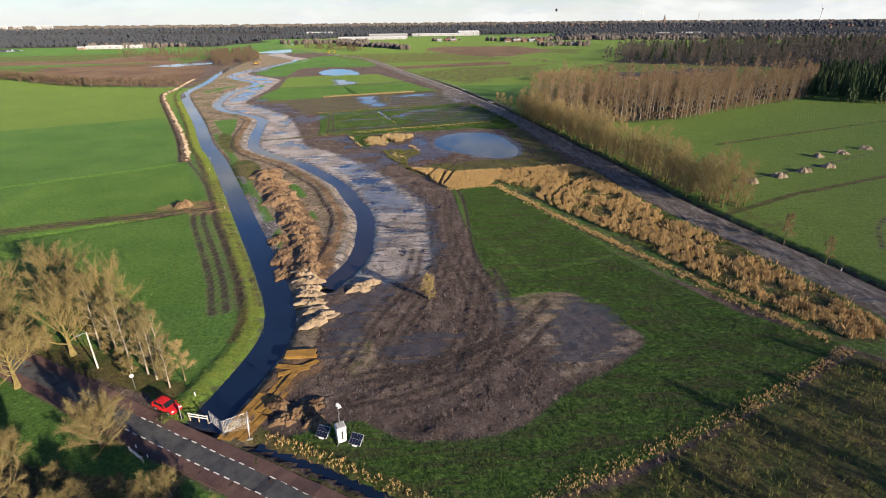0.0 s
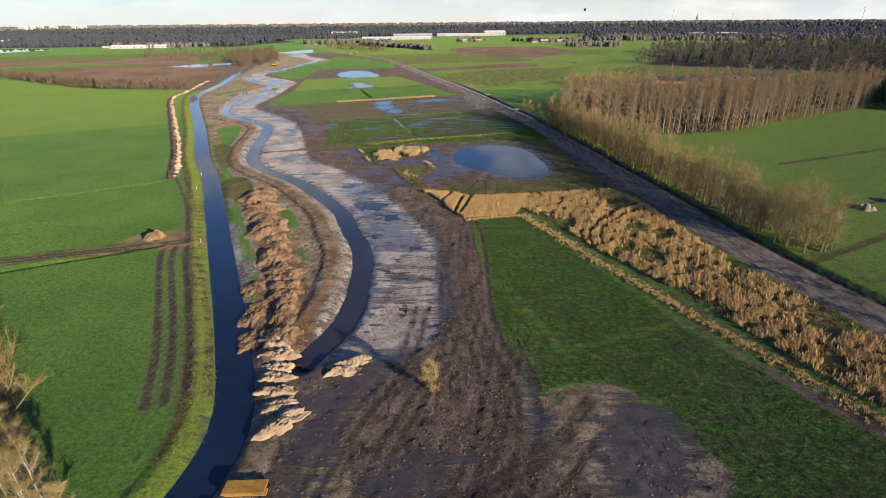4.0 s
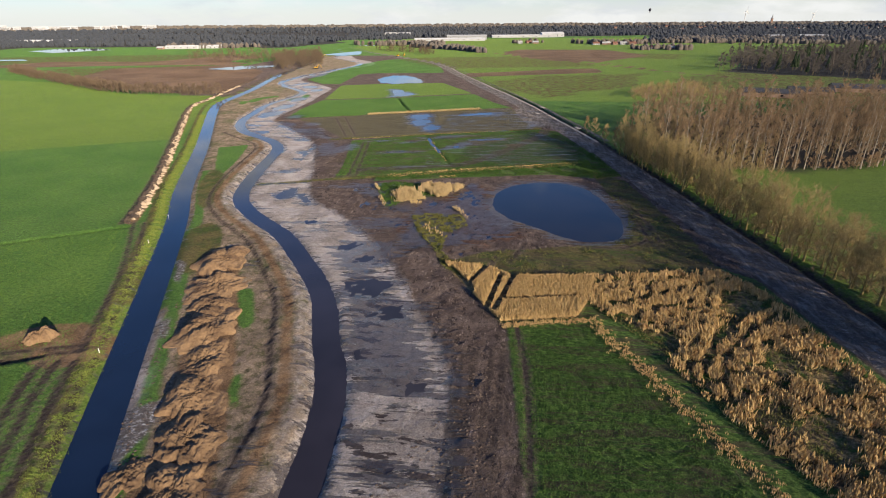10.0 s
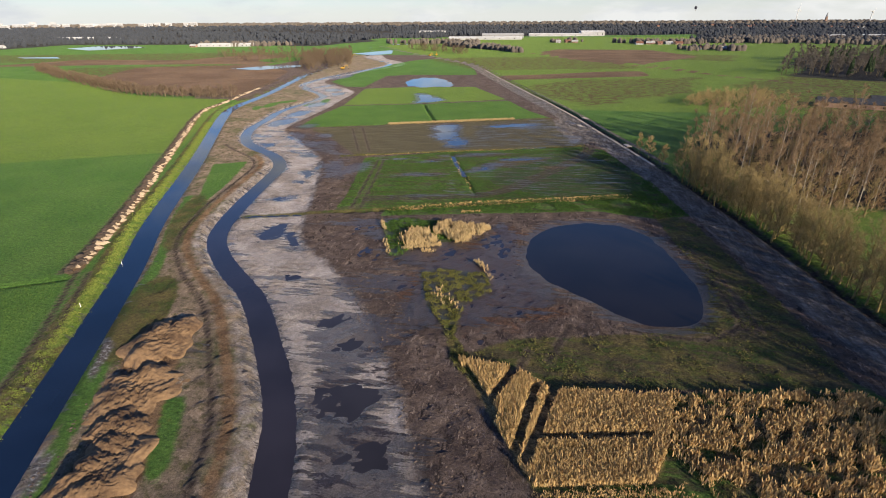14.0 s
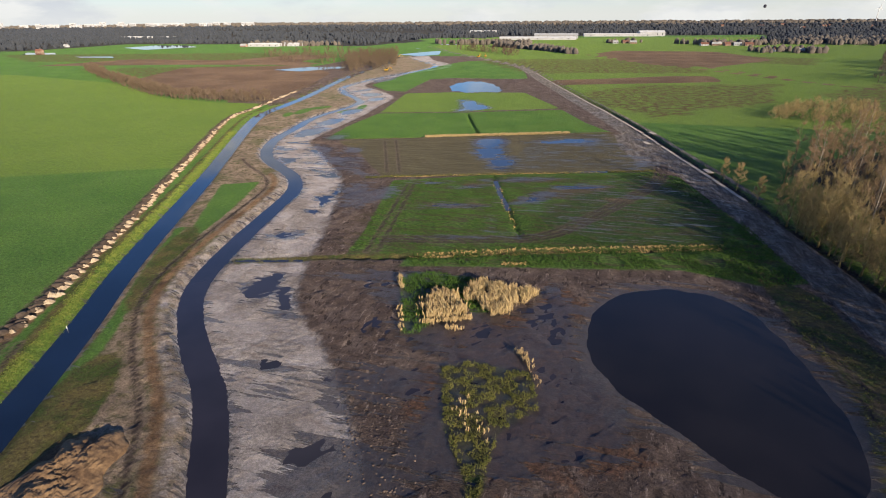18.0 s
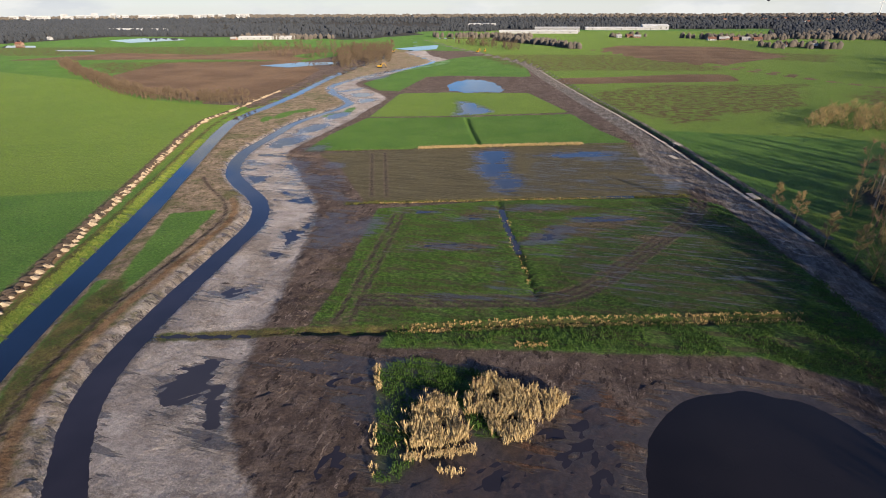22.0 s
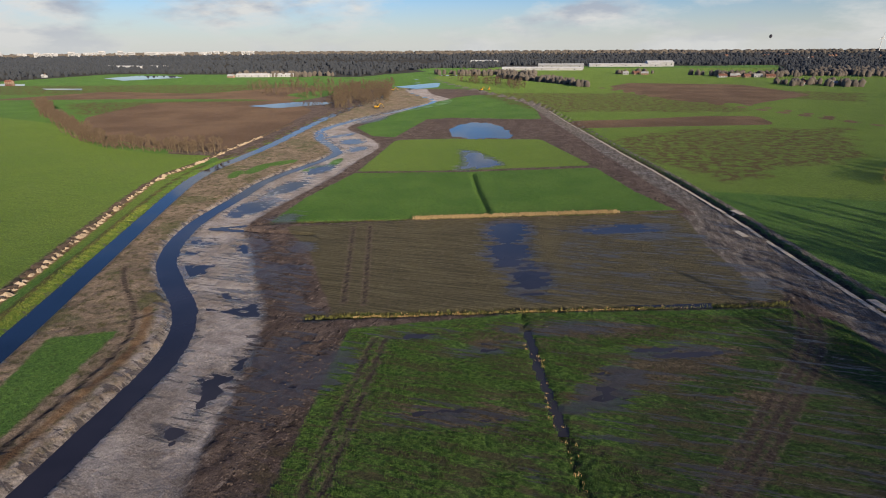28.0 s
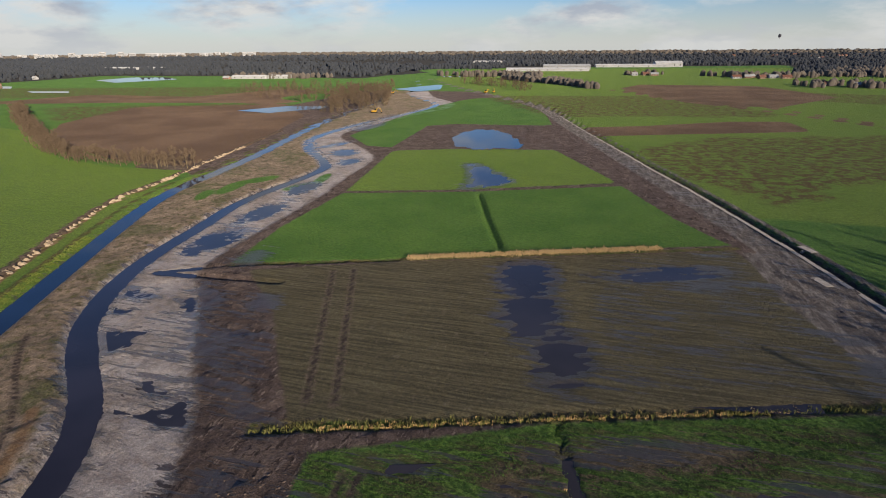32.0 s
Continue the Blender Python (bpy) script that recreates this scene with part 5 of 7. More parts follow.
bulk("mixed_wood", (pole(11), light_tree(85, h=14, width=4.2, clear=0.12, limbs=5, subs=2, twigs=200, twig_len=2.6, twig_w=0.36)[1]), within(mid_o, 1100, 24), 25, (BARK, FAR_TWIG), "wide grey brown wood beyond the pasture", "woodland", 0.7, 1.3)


def crown_lump(seed):
    """A small rough lump."""
    bm = bmesh.new()
    bmesh.ops.create_icosphere(bm, subdivisions=1, radius=1)
    r = np.random.RandomState(seed)
    v = np.array([q.co[:] for q in bm.verts]) * r.uniform(0.72, 1.25, (len(bm.verts), 1))
    f = np.array([[q.index for q in t.verts] for t in bm.faces])
    bm.free()
    v[:, 2] = v[:, 2] * 0.75 + 0.5
    return v, f


def conifer(seed, h=17, tiers=9, w=3.0):
    r, g_ = np.random.RandomState(seed), Geo()
    for k in range(tiers):
        q = k / tiers
        z, rad = h * (0.18 + 0.8 * q), w * (1 - q) ** 0.7 * r.uniform(0.8, 1.1) + 0.25
        a = np.linspace(0, 6.283, 12, endpoint=False) + r.uniform(0, 1)
        rr = rad * np.where(np.arange(12) % 2, 0.45, 1.0) * r.uniform(0.75, 1.15, 12)
        v = np.vstack([[0, 0, z + h * 0.16], np.c_[rr * np.cos(a), rr * np.sin(a), np.full(12, z - 0.1 * rad)]])
        f = [(0, 1 + n, 1 + (n + 1) % 12) for n in range(12)]
        g_.add(v, f)
    return Geo().tube([(0, 0, 0), (0, 0, h * 0.9)], (0.22, 0.05), 5), g_


bulk("pine_stand", conifer(86), np.vstack([within([(232, 322), (276, 305), (420, 300), (470, 430), (300, 420), (275, 372)], 420, 26), within(mid_o, 170, 27)]), 28, (BARK, PINE), "dark green pine stand at the edge of the fields", "woodland", 0.7, 1.15)


# far woods: ragged upright crowns
def far_crown(seed, n=2, h=8.5, spread=3.6, width=2.9):
    """A clump of a few rounded, uneven crowns."""
    r, g_ = np.random.RandomState(seed), Geo()
    a = np.arange(6) * 6.283 / 6
    for k in range(n):
        c, hh, w = r.uniform(-spread, spread, 2), h * r.uniform(0.75, 1.05), width * r.uniform(0.8, 1.25)
        low_, mid_ = w * r.uniform(0.7, 1.0, 6), w * r.uniform(0.75, 1.15, 6)
        v = np.vstack([np.c_[c[0] + low_ * np.cos(a), c[1] + low_ * np.sin(a), np.zeros(6)], np.c_[c[0] + mid_ * np.cos(a + 0.5), c[1] + mid_ * np.sin(a + 0.5), hh * r.uniform(0.5, 0.78, 6)], [[c[0], c[1], hh]]])
        f = [q for j in range(6) for q in ((j, (j + 1) % 6, 6 + j), ((j + 1) % 6, 6 + (j + 1) % 6, 6 + j), (6 + j, 6 + (j + 1) % 6, 12))]
        g_.add(v, f)
    return g_.arrays()


def far_woods(name, areas, mat, label, seed, **form):
    r = np.random.RandomState(seed)
    places = np.vstack([within(o, n, seed + k) for k, (o, n) in enumerate(areas)])
    far = 1 + np.clip(np.hypot(places[:, 0], places[:, 1]) - 1600, 0, 3000) / 3000
    s = r.uniform(0.7, 1.25, (len(places), 1)) * np.c_[far**2, far**2, far**0.5]
    tagged(new(name, mesh_from(name, *scatter(*far_crown(seed, **form), np.c_[places, np.zeros(len(places))], s, r.uniform(0, 6.28, len(places))), mat, True)), label, "woodland", kind="stuff")


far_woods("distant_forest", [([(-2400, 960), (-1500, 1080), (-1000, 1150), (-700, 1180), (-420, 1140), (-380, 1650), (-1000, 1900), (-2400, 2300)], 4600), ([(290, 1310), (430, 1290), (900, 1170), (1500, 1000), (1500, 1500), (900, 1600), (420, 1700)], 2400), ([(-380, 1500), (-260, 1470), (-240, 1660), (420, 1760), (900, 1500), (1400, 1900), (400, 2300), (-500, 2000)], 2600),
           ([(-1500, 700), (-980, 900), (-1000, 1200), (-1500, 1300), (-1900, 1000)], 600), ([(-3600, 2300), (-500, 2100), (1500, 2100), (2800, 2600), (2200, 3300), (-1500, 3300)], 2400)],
          FAR_WOOD_HAZY, "dark forest belt filling the distance", 91)
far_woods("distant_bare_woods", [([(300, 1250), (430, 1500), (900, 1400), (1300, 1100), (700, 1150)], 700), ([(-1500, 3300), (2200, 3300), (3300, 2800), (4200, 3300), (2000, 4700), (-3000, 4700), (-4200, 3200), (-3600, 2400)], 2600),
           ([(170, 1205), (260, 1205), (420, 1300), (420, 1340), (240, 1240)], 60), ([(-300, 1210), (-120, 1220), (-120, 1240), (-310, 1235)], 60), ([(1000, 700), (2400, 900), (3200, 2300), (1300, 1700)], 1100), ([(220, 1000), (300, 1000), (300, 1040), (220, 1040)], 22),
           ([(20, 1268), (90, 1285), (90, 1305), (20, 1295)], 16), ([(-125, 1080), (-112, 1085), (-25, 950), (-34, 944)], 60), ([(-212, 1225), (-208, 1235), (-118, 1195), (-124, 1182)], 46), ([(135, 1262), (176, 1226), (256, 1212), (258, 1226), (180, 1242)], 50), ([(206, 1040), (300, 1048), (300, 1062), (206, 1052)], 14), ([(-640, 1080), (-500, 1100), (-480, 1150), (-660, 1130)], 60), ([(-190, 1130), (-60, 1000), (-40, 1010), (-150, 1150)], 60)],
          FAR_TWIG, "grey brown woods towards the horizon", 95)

# ---- reeds, sedge and coarse grass ----
def blades(n, h, spread, width, seed, bend=0.25):
    """A tuft of n leaves, each a narrow pointed blade."""
    r, g_ = np.random.RandomState(seed), Geo()
    for k in range(n):
        a, b = r.uniform(0, 6.28), r.uniform(0, 6.28)
        base = np.array([math.cos(a), math.sin(a), 0]) * spread * r.uniform(0, 1)
        top = base + np.array([math.cos(b) * bend * h, math.sin(b) * bend * h, h * r.uniform(0.75, 1.1)])
        mid = base + (top - base) * 0.7 + np.array([0, 0, 0.04 * h])
        side = np.array([math.cos(b + 1.57), math.sin(b + 1.57), 0]) * width
        g_.add([base - side * 0.3, mid - side, mid + side, top], [(0, 1, 2), (1, 3, 2)])
    return g_.arrays()


def tufts(name, places, mat, label, category, seed, n=6, h=1.5, spread=0.35, width=0.05, lo=0.6, hi=1.15):
    r = np.random.RandomState(seed)
    p = np.c_[places, heights(places) - 0.03]
    co, f = scatter(*blades(n, h, spread, width, seed), p, r.uniform(lo, hi, len(p)), r.uniform(0, 6.28, len(p)), 0.12, seed)
    tagged(new(name, mesh_from(name, co, f, mat, False)), label, category, kind="stuff")


def off_lines(p, lines, half):
    keep = np.ones(len(p), bool)
    for l in lines:
        keep &= to_line(p[:, 0], p[:, 1], l) > half
    return p[keep]


def patchy(p, scale, level, seed):
    """Keeps the places where a slow wave is above level, for uneven stands."""
    r = np.random.RandomState(seed)
    w = np.zeros(len(p))
    for k in range(5):
        a, s, ph = r.uniform(0, 6.28), scale * r.uniform(0.6, 1.7), r.uniform(0, 6.28)
        w += np.sin((p[:, 0] * math.cos(a) + p[:, 1] * math.sin(a)) * 6.28 / s + ph)
    return p[w / 2.2 + r.normal(0, 0.25, len(p)) > level]


def along(pts, width, n, seed):
    l, r = curve(pts, 0.5), np.random.RandomState(seed)
    return l[r.randint(0, len(l), n)] + r.normal(0, width / 2, (n, 2))


sq_tracks = [[(-0.5, 171), (3.2, 181)], [(3.6, 162), (6.2, 176.5)], [(5.2, 162), (9, 177)], [(-4.5, 179), (1, 169)], [(7, 166.5), (21, 169)]]
tufts("reed_bed", off_lines(within(reed_sq, 15000, 101), sq_tracks, 0.75), REED, "square bed of golden dry reeds cut by wheel tracks", "reeds", 101, 6, 1.1, 0.3, 0.05)
e_tracks = [curve([(24, 168), (40, 166), (56, 170)], 3), curve([(36, 139), (37.5, 148), (43.3, 157), (54, 168), (64, 174)], 3), curve([(38.5, 139), (40, 147.5), (45.5, 155.5), (56, 166)], 3), curve([(34, 141), (35, 149), (30, 157), (31, 163), (40, 168)], 3), curve([(28, 163), (42, 150), (56, 128), (68, 100)], 3)]
ge = within(gold_e, 64000, 102)
ditch_row = [(22, 161), (35, 131), (46, 109), (53, 95), (66, 70)]
ge_d = to_line(ge[:, 0], ge[:, 1], ditch_row)
gr = np.random.RandomState(170)
thick = ge[(gr.uniform(0, 1, len(ge)) < np.clip((ge_d - 1.5) / 7, 0.10, 1)) & (to_line(ge[:, 0], ge[:, 1], haul) > 8 + gr.normal(0, 1.6, len(ge)))]
reed_zones = np.vstack([patchy(patchy(thick, 3.2, -0.35, 103), 12, -0.40, 109), patchy(within([(22.8, 178), (33, 180), (35, 172), (30.1, 167), (23, 167)], 1500, 171), 2.5, -0.2, 172)])
tufts("reed_field", off_lines(reed_zones, e_tracks, 0.5), REED, "broad strip of trampled golden reeds beside the haul track", "reeds", 104, 5, 1.0, 0.38, 0.055, 0.45, 1.25)
tufts("sedge_field", np.vstack([patchy(ge, 17, -0.6, 105)[::5], patchy(within(olive_o, 2600, 106), 9, 0.1, 169), patchy(within(sedge_p, 5200, 107), 3.4, -0.2, 108)]), SEDGE, "olive coarse sedge between the reeds and the pond", "grass", 110, 6, 0.32, 0.35, 0.05)
tufts("ditch_reeds", np.vstack([along([(22, 161), (35, 131), (46, 109), (53, 95), (66, 70)], 1.5, 1500, 111), along([(-36, 248.2), (-3, 259.2), (33, 270)], 0.6, 620, 112), along([(-35, 249.8), (-3, 261), (33, 272)], 0.7, 260, 152), along([(-26.6, 306.7), (-23.4, 297.6), (-22.2, 289.8), (-19.5, 285), (-15, 271)], 0.9, 48, 153), along([(-62, 309), (-29, 320), (5, 331)], 0.7, 500, 154), along([(-15.4, 249.2), (-10.4, 250.6)], 0.8, 60, 155), along([(7, 157.3), (21, 160.4)], 0.9, 260, 113)]), REED, "row of dry reeds along the ditch", "reeds", 114, 6, 0.52, 0.3, 0.045)
tufts("reed_row", along([(-70, 371.8), (-40, 383), (-9, 394.2)], 1.0, 1500, 115), REED_PALE, "pale dry reed row between the tilled field and the meadow", "reeds", 116, 7, 1.0, 0.22, 0.05)
tufts("verge_reeds", np.vstack([along([(-22, 51.8), (-13, 47.4), (-3, 41.9), (20, 29)], 0.9, 380, 117), along([(41, 53), (68, 67.5)], 1.2, 420, 118), along([(12, 40.5), (41, 53)], 1.6, 300, 119)]), REED, "dry golden reeds on the roadside ditch", "reeds", 120, 6, 0.42, 0.25, 0.035)
tufts("rough_verge", np.vstack([within(verge_o, 9000, 121), along([(-71, 306), (-21, 322.5), (24, 336.5)], 1.0, 420, 122)]), SEDGE, "dark rough growth on the verge", "grass", 123, 6, 0.75, 0.4, 0.05)
stand_w = [(-25.7, 223.8), (-23.8, 224.2), (-21.7, 224.6), (-18.2, 226.8), (-19.0, 228.6), (-21.2, 230), (-21.0, 232), (-22.6, 233.8), (-24.8, 233.4), (-25.3, 231.2), (-26.6, 229.6), (-26.2, 226)]
stand_e = [(-20.2, 234.4), (-19.0, 231.8), (-17.0, 232.2), (-15.4, 229.6), (-14.3, 227.8), (-10.9, 229.1), (-10.2, 232.2), (-8.6, 233.6), (-6.5, 237.2), (-7.3, 238.6), (-9.9, 237.6), (-12.0, 239.4), (-15, 238.8), (-18.2, 239.6)]
for n, o in enumerate((stand_w, stand_e)):
    here = within(o, 1500 + 900 * n, 125 + n)
    here = patchy(here + np.random.RandomState(156 + n).normal(0, 0.35, here.shape), 3.6, -0.62, 158 + n)
    tufts("reed_stand", off_lines(here, [[(-25.4, 223), (-26.4, 228)], [(-9.2, 233), (-10.4, 238)]], 0.35), REED_PALE, "dense clump of tall pale reeds left standing in the mud", "reeds", 127 + n, 6, 1.55, 0.3, 0.05, 0.45, 1.25)
tufts("reed_tufts", np.vstack([along([(-24.8, 222.2), (-17.4, 225.2)], 0.7, 150, 129), along([(-20.3, 221), (-18, 221.6)], 0.6, 30, 130), along([(-34.8, 237.5), (-33, 233.5)], 0.6, 34, 131), along([(-31, 227), (-27.6, 218.6)], 0.7, 26, 160), along([(-7.5, 217.3), (-6, 216)], 0.6, 26, 161), along([(-6, 216), (-3.3, 210)], 0.9, 22, 132), along([(-14, 203), (-9, 198)], 1.6, 26, 162)]), REED_PALE, "scattered dry reed tufts in the mud", "reeds", 133, 6, 0.95, 0.3, 0.05)
GRASS = simple("grass_blade", (0.024, 0.064, 0.008), (0.086, 0.160, 0.026), 0.15, 0.85, per="island", spread=0.55)
CROP = simple("crop_blade", (0.062, 0.125, 0.018), (0.14, 0.235, 0.045), 0.1, 0.85, per="island", spread=0.4)
wet = lambda p: p[(sample(sd["damp_shade"], p[:, 0], p[:, 1]) < -0.3) & (sample(sd["track"], p[:, 0], p[:, 1]) < 0)]
fd = within(field_d, 36000, 141)
fd = fd[sample(area(mud_patch), fd[:, 0], fd[:, 1]) < -0.3]
west_near = [(-40, 88), (-56, 128), (-66, 146), (-92, 196), (-130, 174), (-125, 130), (-100, 100), (-70, 85)]
tufts("meadow_grass", wet(fd), GRASS, "coarse dark green meadow grass", "grass", 142, 3, 0.28, 0.3, 0.05)
tufts("wet_meadow_grass", wet(patchy(within(field_i, 34000, 143), 9, -0.7, 168)), GRASS, "rank grass of the soaked meadow", "grass", 144, 3, 0.3, 0.3, 0.05)
tufts("crop_grass", wet(np.vstack([within(west_near, 24000, 145), within(field_k, 15000, 146)])), CROP, "young green crop and grass", "grass", 147, 2, 0.2, 0.3, 0.06)
tufts("sedge_patch", np.vstack([patchy(within(sedge_o, 2600, 163), 5, -0.5, 164), patchy(within(north_o, 6500, 165), 8, -0.6, 166)]), GRASS, "rank green grass round the standing reeds", "grass", 167, 4, 0.5, 0.35, 0.05)
bank_l = offset(canal, -4.6)[:110]
LUSH = simple("bank_grass", (0.10, 0.15, 0.022), (0.24, 0.27, 0.06), 0.3, 0.85, per="island", spread=0.5)
tufts("bank_grass", np.vstack([bank_l[np.random.RandomState(148).randint(0, 110, 14000)] + np.random.RandomState(149).normal(0, 0.8, (14000, 2))]), LUSH, "sunlit yellow green grass on the canal bank", "grass", 150, 4, 0.19, 0.35, 0.045)


# ---- spoil heaps ----
def heap_mesh(name, rx, ry, h, seed, mat, peaks=3):
    """A tipped heap: overlapping bucket loads, lumpy and slumped, settling to its foot."""
    r = np.random.RandomState(seed)
    nr, na = 30, 72
    q = np.linspace(0, 1, nr)[:, None]
    a = np.linspace(0, 2 * np.pi, na, endpoint=False)[None]
    wob = 1 + 0.20 * np.sin(2 * a + r.uniform(0, 6)) + 0.15 * np.sin(5 * a + r.uniform(0, 6)) + 0.08 * np.sin(11 * a + r.uniform(0, 6))
    x, y = q * wob * np.cos(a), q * wob * np.sin(a)
    z = np.zeros_like(x)
    for k in range(peaks + 4):
        cx, cy, t = r.uniform(-0.62, 0.62), r.uniform(-0.68, 0.68), r.uniform(0, 3.14)
        u, v = (x - cx) * math.cos(t) + (y - cy) * math.sin(t), (y - cy) * math.cos(t) - (x - cx) * math.sin(t)
        z = np.maximum(z, r.uniform(0.35, 1.0) * np.clip(1 - np.hypot(u / r.uniform(0.6, 1.0), v / r.uniform(0.5, 0.8)) ** 1.7, 0, 1))
    z = z * (1 - q**5)
    size = max(rx, ry)
    for k, (s_, w_) in enumerate(((3.2, 0.26), (1.5, 0.20), (0.8, 0.12))):
        for n in range(4):
            t, p = r.uniform(0, 6.28), r.uniform(0, 6.28)
            u = (x * rx * math.cos(t) + y * ry * math.sin(t)) * 6.28 / (s_ * r.uniform(0.7, 1.4))
            v = (y * ry * math.cos(t) - x * rx * math.sin(t)) * 4.0 / s_
            z = z + w_ / max(h, 0.6) * 0.34 * (np.abs(np.sin(u + 1.6 * np.sin(v + p))) - 0.6) * (1 - q**5)
    z += r.normal(0, 0.05, x.shape) / max(h, 0.6) * (1 - q**6)
    z = np.where(q >= 1, -0.35 / max(h, 0.1), np.maximum(z, -0.05))
    z[0] = z[0].mean()
    co = np.stack([x * rx, y * ry, z * h], -1).reshape(-1, 3)
    i, j = np.arange(nr - 1)[:, None] * na, np.arange(na)[None]
    f = np.stack([i + j, i + na + j, i + na + (j + 1) % na, i + (j + 1) % na], -1).reshape(-1, 4)
    return mesh_from(name, co, f, mat, True)


def heaps(name, rows, mat, label, group, seed):
    for n, (x, y, rx, ry, h, turn) in enumerate(rows):
        ob = new(name, heap_mesh(name, rx, ry, h, seed + n, mat, 3 + n % 3))
        ob.matrix_world = pose(x, y, ground_z(x, y) - 0.05, 0, 0, turn)
        tagged(ob, label, "heap", group)


heaps("spoil_heap", [(-56, 178, 5.0, 8.2, 1.7, 25), (-51.2, 166, 5.4, 7.6, 1.6, 30), (-47.6, 157.6, 4.4, 5.4, 1.1, 40), (-44.6, 150.6, 5.4, 6.4, 1.5, 10), (-40.2, 142, 4.6, 6.4, 1.2, 30), (-37, 133.5, 4.2, 6.6, 1.35, 12), (-33.4, 125.6, 4.0, 5.8, 1.2, 30), (-37.4, 119.5, 2.4, 3.4, 0.6, 12),
      (-30.6, 117.4, 4.2, 5.6, 1.1, 16), (-34.0, 110.0, 2.2, 5.4, 0.6, 8), (-28, 108.5, 3.6, 6.6, 1.1, 10), (-26.6, 101.5, 3.0, 4.2, 0.75, 0), (-31.4, 101.5, 2.2, 4.4, 0.5, 0)], HEAP, "ochre spoil heap tipped between canal and stream", "spoil heaps", 201)
heaps("sand_heap", [(-26.8, 99.2, 2.9, 1.5, 0.7, -10), (-25.4, 96, 3.0, 1.45, 0.75, 8), (-24.8, 93, 2.8, 1.4, 0.7, -4), (-23.9, 90.3, 2.8, 1.4, 0.72, 5), (-23.2, 87.3, 2.6, 1.4, 0.65, 0), (-21.8, 84.2, 2.8, 1.7, 0.8, 20), (-20.3, 80.6, 3.4, 2.0, 0.8, 40)], HEAP_PALE, "pale tipped sand heap in the row by the canal", "sand heaps", 221)
heaps("sand_bar", [(-13.2, 93.0, 4.8, 2.0, 1.1, 28)], HEAP_PALE, "long pale sand heap closing the stream's head", "", 231)
heaps("field_heap", [(-71.5, 145.3, 2.4, 2.0, 2.2, 20)], HEAP, "lone ochre earth heap on the field track", "", 233)
heaps("dung_heap", [(104.3, 159, 2.4, 2.2, 2.0, 0), (117.7, 164.8, 2.6, 2.2, 1.9, 20), (130.1, 170.3, 2.4, 2.1, 1.9, 0), (142.5, 175.4, 2.4, 2.0, 1.8, 0), (149.3, 189.7, 2.3, 2.0, 1.9, 0), (161.5, 194.3, 2.3, 2.0, 1.8, 0), (176.4, 200.9, 2.3, 2.0, 1.8, 0)], simple("straw_dung", (0.20, 0.15, 0.10), (0.42, 0.34, 0.25), 0.6, 0.95, bump=0.2), "pale brown heap on the pasture, one of a row", "pasture heaps", 241)
heaps("rubble_heap", [(-17.5, 57.5, 2.4, 1.8, 0.9, 10), (-19.8, 55.2, 2.6, 1.6, 1.0, 30), (-22, 57.5, 2.0, 1.6, 0.8, 0), (-16.2, 54.2, 1.8, 1.3, 0.7, 0)], HEAP, "orange brown rubble and root heap at the site entrance", "entrance heaps", 261)
# bank of pale clods along the west field
clod = crown_lump(7)
bank_w = curve([(-92.5, 199), (-97.5, 211), (-114, 246.5), (-144.5, 306), (-187, 390), (-194.5, 426), (-204, 470), (-222, 560)], 1.0)
rb = np.random.RandomState(271)
tip_meshes = [heap_mesh("tipped_clod_heap", 1.5, 0.95, 0.95, 281 + n, simple("clod_sand", (0.28, 0.215, 0.145), (0.52, 0.42, 0.305), 0.9, 0.95, bump=0.1)) for n in range(4)]
bank_s = np.cumsum(np.r_[0, np.hypot(*np.diff(bank_w, axis=0).T)])
for n, s_ in enumerate(np.arange(2, 330, 2.7)):
    x, y = np.interp(s_, bank_s, bank_w[:, 0]) + rb.normal(0, 0.25), np.interp(s_, bank_s, bank_w[:, 1]) + rb.normal(0, 0.3)
    ob = new("tipped_clod_heap", tip_meshes[n % 4])
    k_ = rb.uniform(0.6, 1.15)
    ob.matrix_world = pose(x, y, ground_z(x, y) - 0.08, 0, 0, 30 + rb.normal(0, 25)) @ Matrix.Diagonal((k_, k_, k_ * rb.uniform(0.7, 1.2), 1))
    tagged(ob, "small pale heap of tipped clods on the field bank", "heap", "bank heaps")
# row of darker, flatter clods on the field side of the bank
low = offset(bank_w, -1.1)[rb.randint(0, len(bank_w), 900)] + rb.normal(0, 0.4, (900, 2))
co, f = scatter(*clod, np.c_[low, heights(low)], rb.uniform(0.4, 0.9, (900, 1)) * np.array([[1.4, 1.4, 0.6]]), rb.uniform(0, 6.28, 900))
tagged(new("dark_clod_bank", mesh_from("dark_clod_bank", co, f, simple("dark_clod", (0.045, 0.033, 0.025), (0.10, 0.075, 0.055), 0.8, 0.9), True)), "dark clods beside the pale bank", "bank", kind="stuff")
# clods strewn on the churned ground
cl = np.vstack([within([(-20, 100), (10, 100), (6, 140), (-4, 175), (-30, 212), (-34, 205), (-8, 160), (2, 140)], 1500, 272), within(mud_patch, 1100, 273), within([(-50, 225), (-36, 240), (-52, 245), (-60, 300), (-72, 300)], 700, 274), within([(-30, 84), (-22, 90), (-40, 140), (-56, 180), (-62, 178)], 900, 275)])
co, f = scatter(*clod, np.c_[cl, heights(cl) - 0.05], rb.uniform(0.05, 0.17, (len(cl), 1)) * np.array([[1.5, 1.2, 0.7]]), rb.uniform(0, 6.28, len(cl)))
